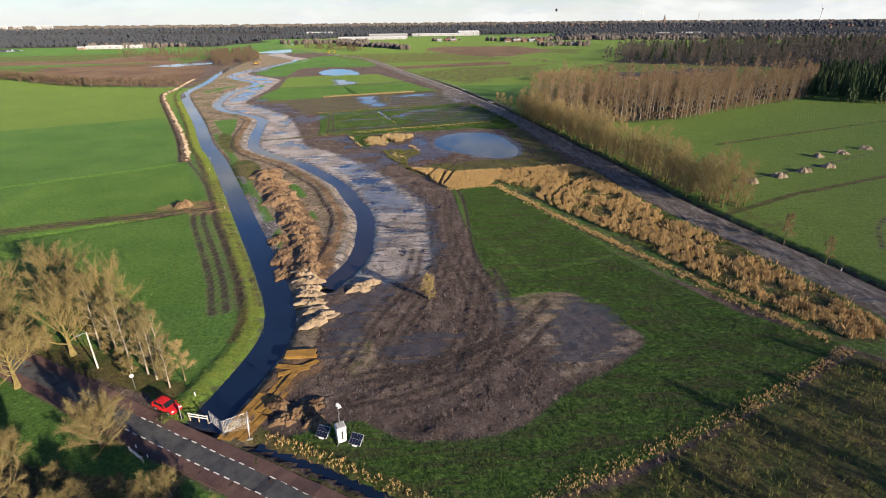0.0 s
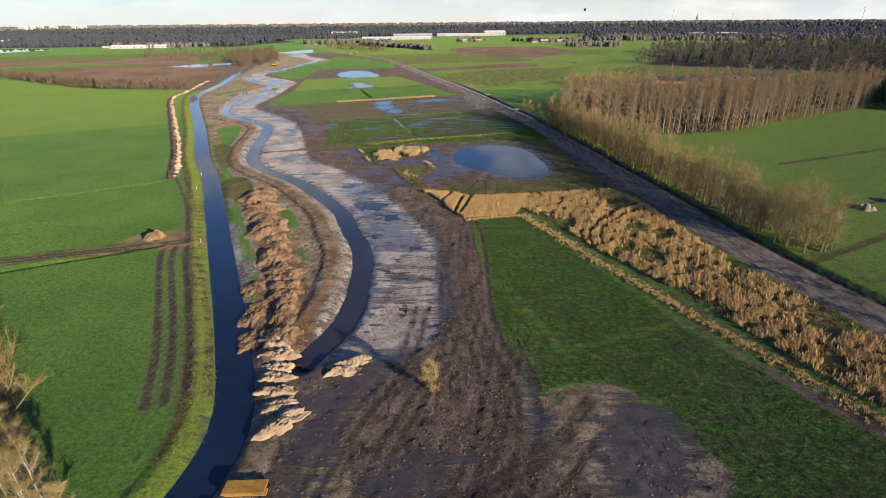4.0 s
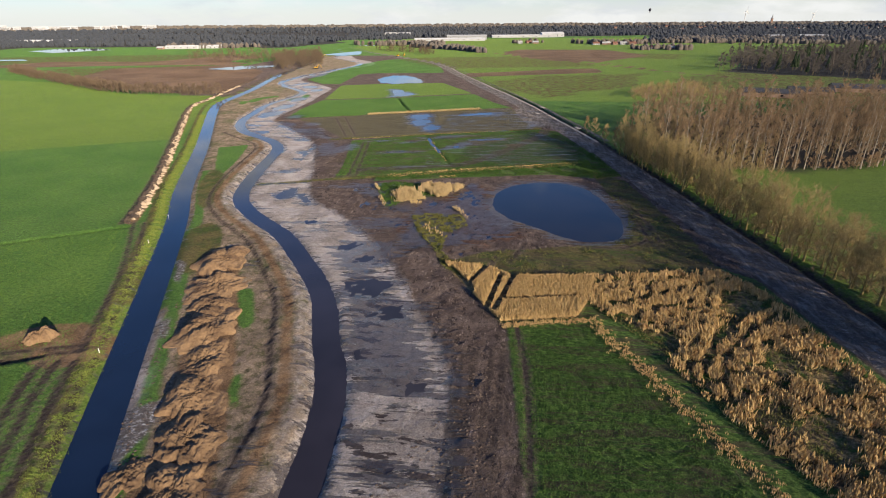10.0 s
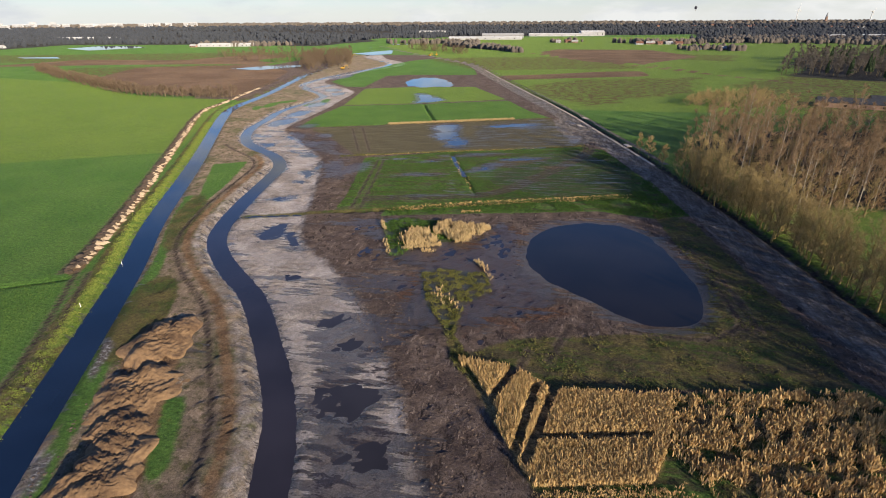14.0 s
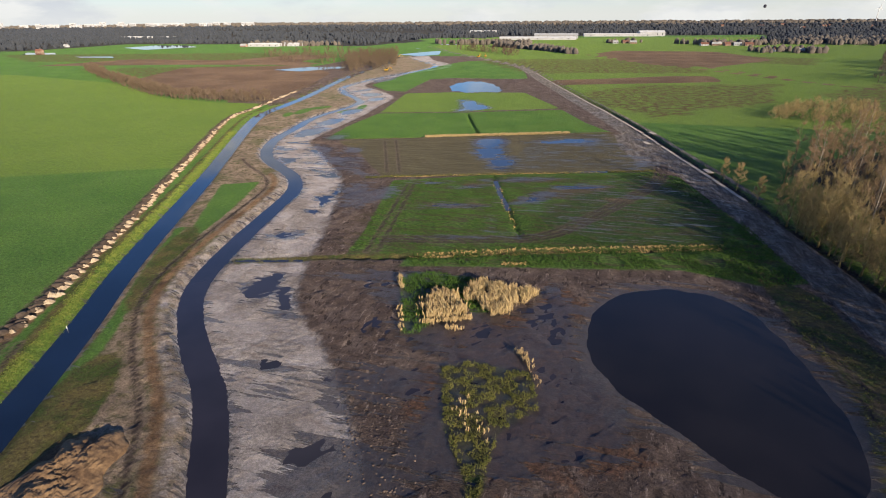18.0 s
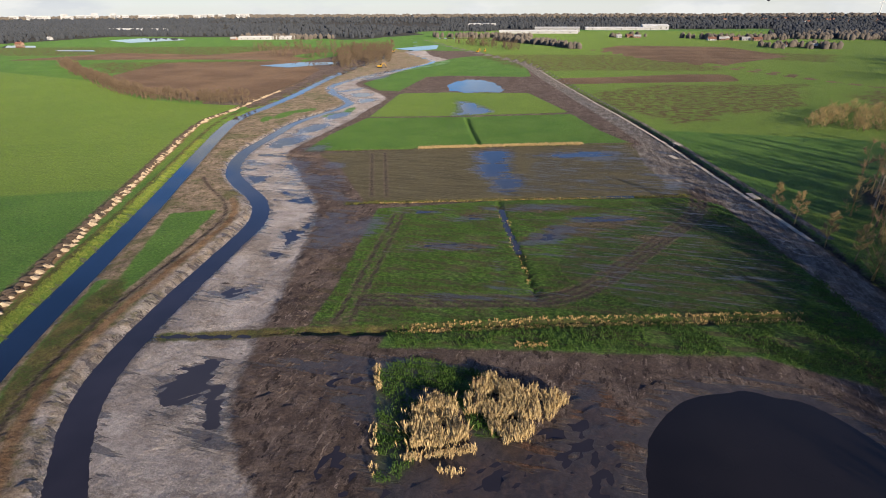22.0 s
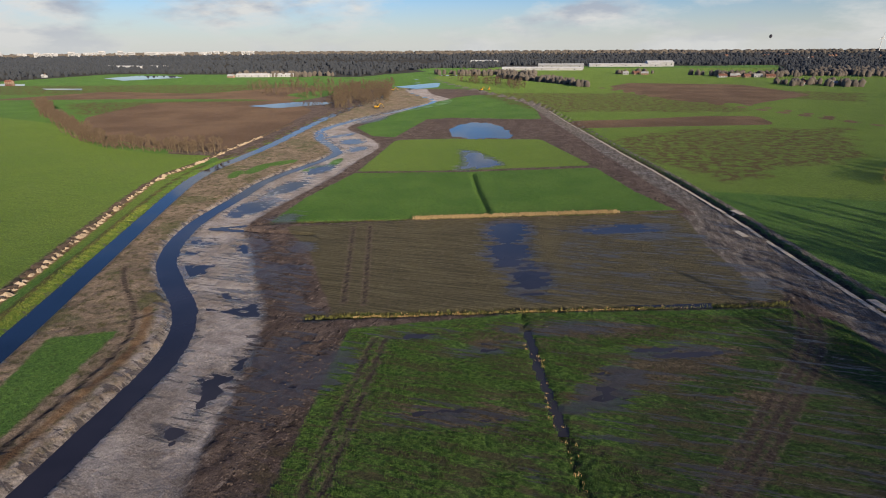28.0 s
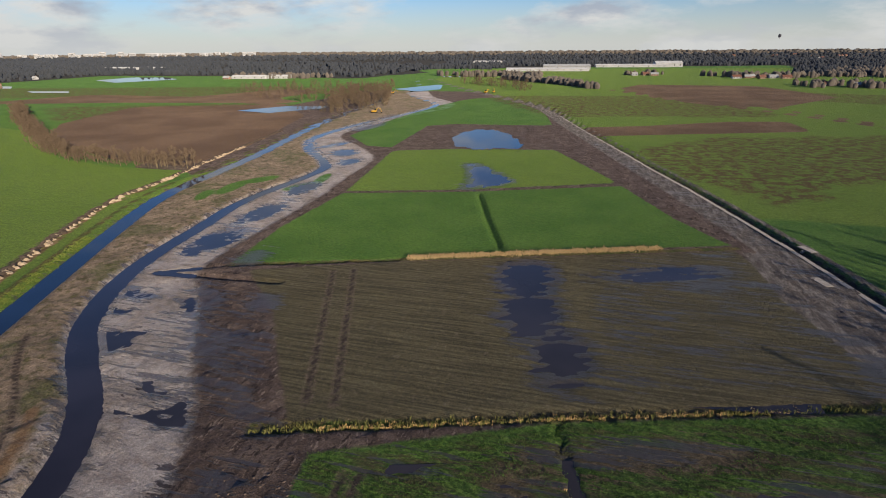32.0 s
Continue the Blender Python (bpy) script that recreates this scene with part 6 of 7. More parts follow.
tagged(new("clods", mesh_from("clods", co, f, simple("clod_soil", (0.06, 0.042, 0.034), (0.17, 0.13, 0.105), 0.5, 0.95, per="island", spread=0.5), True)), "clods of earth on the churned ground", "clods", kind="stuff")

# ---- road at the site entrance ----
ASPHALT = simple("asphalt", (0.038, 0.040, 0.043), (0.075, 0.078, 0.082), 0.7, 0.85, bump=0.01)
RED_LANE = simple("red_asphalt", (0.068, 0.042, 0.040), (0.115, 0.070, 0.062), 0.6, 0.88, bump=0.01)
PAINT = simple("road_paint", (0.45, 0.45, 0.44), (0.72, 0.72, 0.70), 4, 0.7)


def band(name, line, a, b, z, mat, label, category):
    p, q = offset(line, a), offset(line, b)
    zp, zq = heights(p), heights(q)
    top = np.maximum(np.maximum(zp, zq), -0.05) + z
    k = len(p)
    co = np.vstack([np.c_[p, top], np.c_[q, top], np.c_[p, top - 0.35], np.c_[q, top - 0.35]])
    n = np.arange(k - 1)
    f = np.concatenate([np.stack([n, n + k, n + k + 1, n + 1], -1), np.stack([n, n + 1, n + 2 * k + 1, n + 2 * k], -1), np.stack([n + k, n + 3 * k, n + 3 * k + 1, n + k + 1], -1)])
    return tagged(new(name, mesh_from(name, co, f, mat, False)), label, category, kind="structure")


road_f = curve([(-140, 106), (-75, 74), (-40, 54.6), (-24, 46), (-8, 37.4), (25, 19.5), (90, -15.5)], 2)
road = band("road", road_f, -1.2, 1.2, 0.10, ASPHALT, "grey asphalt country road with dashed edge lines", "road")
band("road_lane_north", road_f, -2.9, -1.2, 0.098, RED_LANE, "faded red cycle strip along the road", "cycle lane")
band("road_lane_south", road_f, 1.2, 2.9, 0.098, RED_LANE, "faded red cycle strip along the road", "cycle lane")
dash_mesh = Geo().box((-0.45, -0.07, -0.01), (0.45, 0.07, 0.008)).mesh("dash", PAINT)
road_way = np.cumsum(np.r_[0, np.hypot(*np.diff(road_f, axis=0).T)])
for side in (-1.2, 1.2):
    l = offset(road_f, side)
    for s in np.arange(112, 190, 1.66):
        x, y = np.interp(s, road_way, l[:, 0]), np.interp(s, road_way, l[:, 1])
        x2, y2 = np.interp(s + 0.5, road_way, l[:, 0]), np.interp(s + 0.5, road_way, l[:, 1])
        d = new("dash", dash_mesh)
        d.parent = road
        i = int(np.argmin((road_f[:, 0] - x) ** 2 + (road_f[:, 1] - y) ** 2))
        a_, b_ = offset(road_f, -1.2)[i : i + 1], offset(road_f, 1.2)[i : i + 1]
        z = max(float(heights(a_)[0]), float(heights(b_)[0]), -0.05) + 0.108
        d.matrix_basis = pose(x, y, z, 0, 0, math.degrees(math.atan2(y2 - y, x2 - x)))

# ---- red parked car ----
CAR_RED = simple("car_red", (0.42, 0.012, 0.016), (0.52, 0.02, 0.024), 2, 0.3)
GLASS = simple("dark_glass", (0.012, 0.014, 0.016), (0.02, 0.022, 0.025), 2, 0.08)
RUBBER = simple("rubber", (0.014, 0.014, 0.014), (0.03, 0.03, 0.03), 4, 0.8)
BLACK = simple("black_plastic", (0.015, 0.015, 0.016), (0.03, 0.03, 0.032), 4, 0.55)
LAMP_RED = simple("lamp_red", (0.35, 0.01, 0.01), (0.45, 0.02, 0.02), 4, 0.2)


def loft(profile, half):
    """A closed side profile (x, z, inset) made solid across the width."""
    p = np.array(profile, float)
    n = len(p)
    v = np.vstack([np.c_[p[:, 0], -(half - p[:, 2]), p[:, 1]], np.c_[p[:, 0], half - p[:, 2], p[:, 1]]])
    f = []
    for k in range(n):
        m = (k + 1) % n
        f += [(k, k + n, m + n), (k, m + n, m)]
    for k in range(1, n - 1):
        f += [(0, k, k + 1), (n, n + k + 1, n + k)]
    return Geo().add(v, f)


car_at = (-37.3, 57.6)
car = thing("car", (*car_at, ground_z(*car_at)), "small red hatchback parked on the verge", "car", turn=-28)
part("body", loft([(-2.0, 0.28, 0.05), (2.0, 0.28, 0.08), (2.08, 0.45, 0.06), (2.05, 0.68, 0.05), (1.85, 0.80, 0.05), (0.95, 0.92, 0.03), (-1.75, 0.96, 0.03), (-2.02, 0.88, 0.05), (-2.08, 0.5, 0.05)], 0.86), CAR_RED, car)
roof = part("roof", loft([(0.9, 0.93, 0.08), (0.2, 1.38, 0.2), (-0.1, 1.43, 0.22), (-1.3, 1.42, 0.22), (-1.75, 1.30, 0.2), (-1.95, 0.97, 0.1)], 0.86), CAR_RED, car)
part("windscreen", loft([(0.86, 0.99, 0.12), (0.27, 1.36, 0.22), (0.31, 1.385, 0.22), (0.92, 1.0, 0.12)], 0.86), GLASS, roof, "dark windscreen")
part("rear_window", loft([(-1.74, 1.285, 0.24), (-1.90, 1.04, 0.16), (-1.95, 1.05, 0.16), (-1.79, 1.30, 0.24)], 0.86), GLASS, roof, "dark rear window")
for s in (-1, 1):
    for x0, x1 in ((-0.62, 0.5), (-1.55, -0.7)):
        g_ = Geo().add([(x0, s * 0.80, 0.99), (x1, s * 0.80, 0.99), (x1 - 0.32 if x1 > 0 else x1, s * 0.668, 1.33), (x0 + 0.05, s * 0.668, 1.34), (x0, s * 0.76, 0.99), (x1, s * 0.76, 0.99), (x1 - 0.32 if x1 > 0 else x1, s * 0.63, 1.33), (x0 + 0.05, s * 0.63, 1.34)],
                       [(0, 1, 2), (0, 2, 3), (4, 6, 5), (4, 7, 6), (0, 4, 5), (0, 5, 1), (3, 2, 6), (3, 6, 7)])
        part("side_window", g_, GLASS, roof)
    part("mirror", Geo().box((0.62, s * 0.98 - 0.09, 0.92), (0.76, s * 0.98 + 0.09, 1.05), bevel=0.02), CAR_RED, car)
    part("headlight", Geo().box((1.86, s * 0.62 - 0.17, 0.6), (2.07, s * 0.62 + 0.17, 0.76), bevel=0.03), WHITE, car, "clear headlight")
    part("tail_light", Geo().box((-2.09, s * 0.68 - 0.12, 0.66), (-1.97, s * 0.68 + 0.12, 0.92), bevel=0.02), LAMP_RED, car, "red tail light")
    for x in (-1.25, 1.3):
        w = part("wheel", Geo().tube([(x, s * 0.70, 0.31), (x, s * 0.885, 0.31)], (0.31, 0.31), 18), RUBBER, car, "black tyre")
        part("rim", Geo().tube([(x, s * 0.87, 0.31), (x, s * 0.90, 0.31)], (0.19, 0.17), 12), STEEL, w, "grey wheel rim")
part("bumper", Geo().box((1.98, -0.78, 0.3), (2.14, 0.78, 0.5), bevel=0.03), CAR_RED, car)
part("number_plate", Geo().box((-2.12, -0.26, 0.5), (-2.085, 0.26, 0.61)), simple("plate_yellow", (0.6, 0.42, 0.03), (0.66, 0.48, 0.05), 3, 0.5), car, "plain yellow plate")

# ---- site entrance: fences, signs, steel mats, measuring mast ----
WOOD = simple("weathered_wood", (0.26, 0.22, 0.15), (0.46, 0.40, 0.28), 2, 0.85)
MAT = simple("yellow_mats", (0.125, 0.070, 0.022), (0.40, 0.225, 0.045), 0.8, 0.8, bump=0.03, per="object", spread=0.4)
RED_P = simple("red_paint", (0.42, 0.03, 0.025), (0.52, 0.05, 0.04), 3, 0.5)


def z_at(x, y):
    return ground_z(x, y)


def mesh_fence(x, y, turn, length=3.4, high=2.0):
    ob = thing("construction_fence", (x, y, max(z_at(x, y), -0.1) - 0.02), "galvanised mesh fence panel at the site entrance", "fence", "site fences", turn)
    for px in (0, length):
        part("post", Geo().tube([(px, 0, 0), (px, 0, high)], (0.025, 0.025), 6), STEEL, ob)
        part("foot", Geo().box((px - 0.11, -0.33, 0), (px + 0.11, 0.33, 0.14), bevel=0.02), simple("concrete", (0.24, 0.24, 0.23), (0.36, 0.36, 0.34), 2), ob, "concrete foot")
    for z in (0.2, high):
        part("rail", Geo().tube([(0, 0, z), (length, 0, z)], (0.022, 0.022), 6), STEEL, ob)
    bar = Geo().tube([(0, 0, 0.2), (0, 0, high)], (0.007, 0.007), 4, False).mesh("bar", WHITE)
    for k in range(1, int(length / 0.17)):
        b = new("bar", bar)
        b.parent = ob
        b.location = (k * 0.17, 0, 0)
    for k in range(1, 6):
        part("wire", Geo().tube([(0, 0, 0.2 + k * 0.3), (length, 0, 0.2 + k * 0.3)], (0.006, 0.006), 4, False), WHITE, ob)


for f_ in ((-30.4, 55.0, -42), (-28.0, 52.8, 30), (-28.0, 52.8, 8), (-25.2, 54.6, -70)):
    mesh_fence(*f_)


def rail(x, y, turn, length):
    ob = thing("guard_rail", (x, y, max(z_at(x, y), -0.1)), "weathered white wooden bridge railing over the canal mouth", "railing", "canal railings", turn)
    for k in range(3):
        part("post", Geo().box((k * length / 2 - 0.06, -0.06, -0.4), (k * length / 2 + 0.06, 0.06, 1.0), bevel=0.01), WOOD, ob)
    for z in (0.42, 0.82):
        part("board", Geo().box((-0.1, -0.11, z), (length + 0.1, -0.06, z + 0.15), bevel=0.01), WHITE, ob)


rail(-33.6, 55.9, -14, 2.8)
rail(-38.6, 50.0, -36, 3.0)
barrier = thing("road_barrier", (-34.9, 56.2, z_at(-34.9, 56.2)), "red and white striped barrier board by the car", "barrier", turn=-60)
for n in range(5):
    part("stripe", Geo().box((-0.45, -0.02, 0.25 + n * 0.3), (0.45, 0.02, 0.549 + n * 0.3)), RED_P if n % 2 else WHITE, barrier)
for s in (-0.5, 0.5):
    part("post", Geo().box((s - 0.03, -0.04, 0), (s + 0.03, 0.04, 1.8), bevel=0.008), STEEL, barrier)
part("foot", Geo().box((-0.5, -0.3, 0), (0.5, 0.3, 0.1), bevel=0.02), RUBBER, barrier)


def round_sign(x, y, h, turn):
    ob = thing("road_sign", (x, y, z_at(x, y)), "round white traffic sign on a grey post", "sign", "road signs", turn)
    part("post", Geo().tube([(0, 0, -0.2), (0, 0, h)], (0.035, 0.035), 8), STEEL, ob)
    part("disc", Geo().tube([(0, -0.06, h - 0.1), (0, -0.03, h - 0.1)], (0.27, 0.27), 20), WHITE, ob)
    part("border", Geo().tube([(0, -0.056, h - 0.1), (0, -0.035, h - 0.1)], (0.30, 0.30), 20), STEEL, ob)


round_sign(-44.3, 62.6, 2.4, 30)


def bollard(x, y):
    ob = thing("bollard", (x, y, z_at(x, y)), "black and white roadside marker post", "bollard", "marker posts")
    part("post", Geo().tube([(0, 0, -0.2), (0, 0, 0.7)], (0.07, 0.065), 8), WHITE, ob)
    part("cap", Geo().tube([(0, 0, 0.7), (0, 0, 1.0)], (0.075, 0.07), 8), BLACK, ob)


for b_ in ((-38.2, 50.6), (-36.0, 49.0), (-34.6, 60.4)):
    bollard(*b_)
pr = np.random.RandomState(301)
mat_mesh = Geo().box((-2.4, -0.48, 0), (2.4, 0.48, 0.12), bevel=0.03).mesh("mat", MAT)
for lane in (-1.55, -0.52, 0.52, 1.55):
    for n in range(2 if abs(lane) > 1 else 3):
        q = -1.8 + 4.85 * n + (0.7 if lane > 0 else -0.4) + pr.normal(0, 0.2)
        x, y = -25.2 + 0.33 * q + 0.94 * lane, 55.4 + 0.94 * q - 0.33 * lane
        ob = new("timber_mat", mat_mesh)
        ob.matrix_world = pose(x, y, z_at(x, y) - 0.03 + 0.012 * n, pr.normal(0, 0.8), pr.normal(0, 1.0), 70.7 + pr.normal(0, 1.6))
        tagged(ob, "muddy yellow ochre driving mat laid as a site road", "mat", "driving mats")
for x, y, turn in ((-21.6, 65.6, 18), (-22.2, 66.6, -8), (-20.0, 66.9, 35)):
    ob = new("timber_mat", mat_mesh)
    ob.matrix_world = pose(x, y, z_at(x, y) - 0.02, pr.normal(0, 2), pr.normal(0, 2), turn)
    tagged(ob, "muddy ochre driving mat dropped askew in the mud", "mat", "driving mats")
for n in range(8):
    x, y = -21.4 + pr.normal(0, 0.1), 69.2 + (n % 2) * 1.1 + pr.normal(0, 0.06)
    ob = new("timber_mat", mat_mesh)
    ob.matrix_world = pose(x, y, z_at(-21.4, 69.7) + 0.02 + 0.125 * (n // 2), 0, 0, 2 + pr.normal(0, 1.5))
    tagged(ob, "yellow ochre driving mat in a stack", "mat", "stacked mats")

mx_, my_ = -12.1, 50.8
mast = thing("measuring_mast", (mx_, my_, z_at(mx_, my_)), "white tapered cabinet with a camera mast on the grass", "cabinet", turn=25)
tap = lambda b, t, z0, z1: Geo().add([(-b, -b, z0), (b, -b, z0), (b, b, z0), (-b, b, z0), (-t, -t, z1), (t, -t, z1), (t, t, z1), (-t, t, z1)],
                                    [(0, 2, 1), (0, 3, 2), (4, 5, 6), (4, 6, 7)] + [q for s in range(4) for q in ((s, (s + 1) % 4, (s + 1) % 4 + 4), (s, (s + 1) % 4 + 4, s + 4))])
part("cabinet", tap(0.52, 0.62, 0.15, 2.5), WHITE, mast)
part("lid", tap(0.55, 0.5, 2.503, 2.62), simple("grey_lid", (0.28, 0.29, 0.28), (0.4, 0.41, 0.4), 3), mast, "grey open lid")
part("text_bar", Geo().box((-0.05, -0.64, 0.7), (0.12, -0.585, 2.0)), BLACK, mast, "dark lettering bar")
part("pole", Geo().tube([(0, 0.2, 2.5), (0, 0.2, 5.3)], (0.05, 0.045), 8), STEEL, mast)
part("camera_head", Geo().tube([(0, 0.2, 5.3), (0, 0.2, 5.45), (0, 0.2, 5.8)], (0.1, 0.24, 0.2), 10), WHITE, mast)
part("camera_arm", Geo().box((-0.1, -0.35, 5.45), (0.35, 0.2, 5.62), bevel=0.03), WHITE, mast)
for s in (-1, 1):
    for t in (-1, 1):
        part("leg", Geo().tube([(0.5 * s, 0.5 * t, 0.25), (0.85 * s, 0.85 * t, -0.05)], (0.04, 0.04), 6), STEEL, mast)
PANEL = simple("solar_cell", (0.010, 0.013, 0.025), (0.02, 0.026, 0.05), 1, 0.15)


def solar(x, y, turn):
    ob = thing("solar_panel", (x, y, z_at(x, y)), "tilted solar panel with white frame beside the cabinet", "solar panel", "solar panels", turn)
    tilt = lambda g2: Geo().add(g2.arrays()[0] @ np.array(Euler((radians(35), 0, 0)).to_matrix()).T + np.array([0, 0, 0.75]), g2.arrays()[1])
    part("frame", tilt(Geo().box((-0.85, -0.75, -0.05), (0.85, 0.75, 0.0), bevel=0.01)), STEEL, ob)
    for i in range(4):
        for j in range(2):
            part("cell", tilt(Geo().box((-0.8 + i * 0.4, -0.7 + j * 0.7, 0.0), (-0.42 + i * 0.4, -0.03 + j * 0.7, 0.012))), PANEL, ob)
    for s in (-0.7, 0.7):
        part("leg", Geo().tube([(s, 0.5, -0.05), (s, 0.5, 1.05)], (0.03, 0.03), 6), STEEL, ob)
    part("ballast", Geo().tube([(-0.3, -0.5, 0.15), (0.3, -0.5, 0.15)], (0.17, 0.17), 10), WHITE, ob, "white ballast drum")


solar(-14.6, 51.7, -22)
solar(-10.1, 50.2, -22)


def lamp_post(x, y, turn):
    ob = thing("street_lamp", (x, y, z_at(x, y)), "pale concrete street lamp with a short arm", "street lamp", "street lamps", turn)
    part("post", Geo().tube([(0, 0, -0.3), (0, 0, 3), (0, 0, 6.6)], (0.13, 0.11, 0.07), 10), simple("lamp_concrete", (0.45, 0.43, 0.38), (0.62, 0.6, 0.54), 2), ob)
    part("arm", Geo().tube([(0, 0, 6.5), (-0.5, 0, 6.7), (-0.9, 0, 6.7)], (0.045, 0.04, 0.04), 8), STEEL, ob)
    part("lamp_head", Geo().box((-1.5, -0.13, 6.62), (-0.8, 0.13, 6.76), bevel=0.03), STEEL, ob)


lamp_post(-52.7, 67.9, 60)

# small white stakes and markers by the canal
for n, (x, y) in enumerate(((-58.6, 142.6), (-79.0, 186), (-86, 205), (88, 96))):
    ob = thing("marker_stake", (x, y, z_at(x, y)), "short white marker stake", "stake", "marker stakes")
    part("stake", Geo().box((-0.04, -0.04, -0.2), (0.04, 0.04, 0.9), bevel=0.01), WHITE, ob)

# culverts and concrete ends on the haul track ditch
CONC = simple("concrete_edge", (0.23, 0.212, 0.188), (0.37, 0.342, 0.308), 1.2, 0.9, bump=0.02)
for n, (x, y, turn) in enumerate(((28.5, 404, 115), (41.5, 341, 105), (24.5, 382, 110))):
    ob = thing("culvert", (x, y, 0.0), "pale concrete culvert slab across the ditch", "culvert", "culverts", turn)
    part("slab", Geo().box((-2.4, -1.0, -0.15), (2.4, 1.0, 0.12), bevel=0.04), CONC, ob)
    part("pipe", Geo().tube([(0, -1.6, -0.55), (0, 1.6, -0.55)], (0.4, 0.4), 14), CONC, ob)
slab = Geo().box((-2.9, -0.62, -0.05), (2.9, 0.62, 0.10), bevel=0.02).mesh("plank", CONC)
edge_l = offset(haul, 5.0)
edge_s = np.cumsum(np.r_[0, np.hypot(*np.diff(edge_l, axis=0).T)])
plate_way = thing("plate_track", (0, 0, 0), "pale concrete slab edge along the haul track ditch", "slab track", kind="structure")
for s in np.arange(265, 640, 6.0):
    x, y = np.interp(s, edge_s, edge_l[:, 0]), np.interp(s, edge_s, edge_l[:, 1])
    x2, y2 = np.interp(s + 2, edge_s, edge_l[:, 0]), np.interp(s + 2, edge_s, edge_l[:, 1])
    ob = new("plank", slab)
    ob.parent = plate_way
    ob.matrix_basis = pose(x, y, z_at(x, y) + 0.05, 0, 0, math.degrees(math.atan2(y2 - y, x2 - x)) + pr.normal(0, 0.6))

# ---- far country: sheds, farms, pools, skyline ----
ROOF_RED = simple("roof_tiles", (0.12, 0.055, 0.04), (0.22, 0.11, 0.08), 0.5, 0.9)
ROOF_GREY = simple("roof_sheet", (0.24, 0.25, 0.26), (0.38, 0.39, 0.40), 0.3, 0.7)
BRICK = simple("far_brick", (0.24, 0.15, 0.11), (0.38, 0.27, 0.21), 0.4, 0.9)
SHEET = simple("pale_cladding", (0.36, 0.37, 0.38), (0.50, 0.51, 0.52), 0.1, 0.7)


def building(name, x, y, w, d, h, rise, turn, wall, roof_mat, label, category, group, doors=3):
    ob = thing(name, (x, y, z_at(x, y) - 0.1), label, category, group, turn)
    body = part("wall", Geo().box((-w / 2, -d / 2, 0), (w / 2, d / 2, h)), wall, ob)
    e, t = 0.4, 0.25
    for s in (-1, 1):
        part("roof", Geo().add([(-w / 2 - e, s * (d / 2 + e), h - 0.1), (w / 2 + e, s * (d / 2 + e), h - 0.1), (w / 2 + e, 0, h + rise), (-w / 2 - e, 0, h + rise), (-w / 2 - e, s * (d / 2 + e), h - 0.1 + t), (w / 2 + e, s * (d / 2 + e), h - 0.1 + t), (w / 2 + e, 0, h + rise + t), (-w / 2 - e, 0, h + rise + t)],
             [(0, 1, 2), (0, 2, 3), (4, 6, 5), (4, 7, 6), (0, 4, 5), (0, 5, 1), (0, 3, 7), (0, 7, 4), (1, 5, 6), (1, 6, 2)]), roof_mat, ob)
    for s in (-1, 1):
        part("gable", Geo().add([(s * w / 2, -d / 2, h), (s * w / 2, d / 2, h), (s * w / 2, 0, h + rise), (s * (w / 2 - 0.3), -d / 2, h), (s * (w / 2 - 0.3), d / 2, h), (s * (w / 2 - 0.3), 0, h + rise)], [(0, 1, 2), (3, 5, 4), (0, 2, 5), (0, 5, 3), (1, 4, 5), (1, 5, 2)]), wall, ob)
    for k in range(doors):
        px = -w / 2 + (k + 0.5) * w / doors
        part("window", Geo().box((px - 0.8, -d / 2 - 0.06, h * 0.3), (px + 0.8, -d / 2 + 0.02, h * 0.75)), GLASS, body)
    if category == "house":
        part("chimney", Geo().box((w * 0.25 - 0.4, -0.4, h + rise * 0.6), (w * 0.25 + 0.4, 0.4, h + rise + 1.2)), BRICK, ob)
    return ob


sheds = [("shed", -130, 1424, 168, 40, 4.5, 2, 6, SHEET), ("shed", -95, 1500, 100, 40, 8, 3, 6, ROOF_GREY), ("shed", 50, 1640, 170, 36, 5, 2, 5, SHEET), ("shed", 130, 1660, 60, 40, 9, 4, 5, SHEET), ("shed", -610, 1085, 60, 16, 4, 2, 10, SHEET),
         ("shed", -560, 1100, 40, 14, 4, 2, 10, SHEET), ("shed", -1190, 1420, 170, 30, 4, 2, 5, SHEET), ("shed", -345, 1900, 90, 30, 6, 2, 0, SHEET), ("shed", 640, 1500, 40, 18, 5, 3, -15, ROOF_GREY), ("shed", 720, 1490, 60, 20, 5, 3, -15, SHEET), ("shed", 1000, 1120, 50, 16, 5, 3, -20, ROOF_GREY)]
for n, (nm, x, y, w, d, h, rise, turn, mt) in enumerate(sheds):
    building(nm, x, y, w, d, h, rise, turn, mt, ROOF_GREY if mt is not SHEET else SHEET, "long pale shed among the distant fields", "shed", "distant sheds", 5)
for x, y, w, d, turn in ((184, 462, 36, 15, -18), (212, 472, 26, 13, -18), (258, 490, 42, 16, -14)):
    building("shed", x, y, w, d, 2.8, 2.2, turn, BRICK, simple("dark_roof", (0.030, 0.032, 0.036), (0.060, 0.062, 0.066), 0.4, 0.6), "low dark-roofed shed behind the birch wood", "shed", "pasture sheds", 4)
houses = [(34, 1258, 10), (52, 1264, 20), (66, 1256, 0), (178, 1190, 15), (196, 1200, 0), (214, 1194, 25), (232, 1202, 5), (248, 1196, 10), (205, 1216, 30), (249, 1040, 20), (276, 1029, 0), (296, 1024, 12), (-1005, 1010, 0), (-890, 860, 10), (-640, 1062, 0), (690, 1530, 0), (760, 1540, 20), (420, 1380, 10), (440, 1420, 0)]
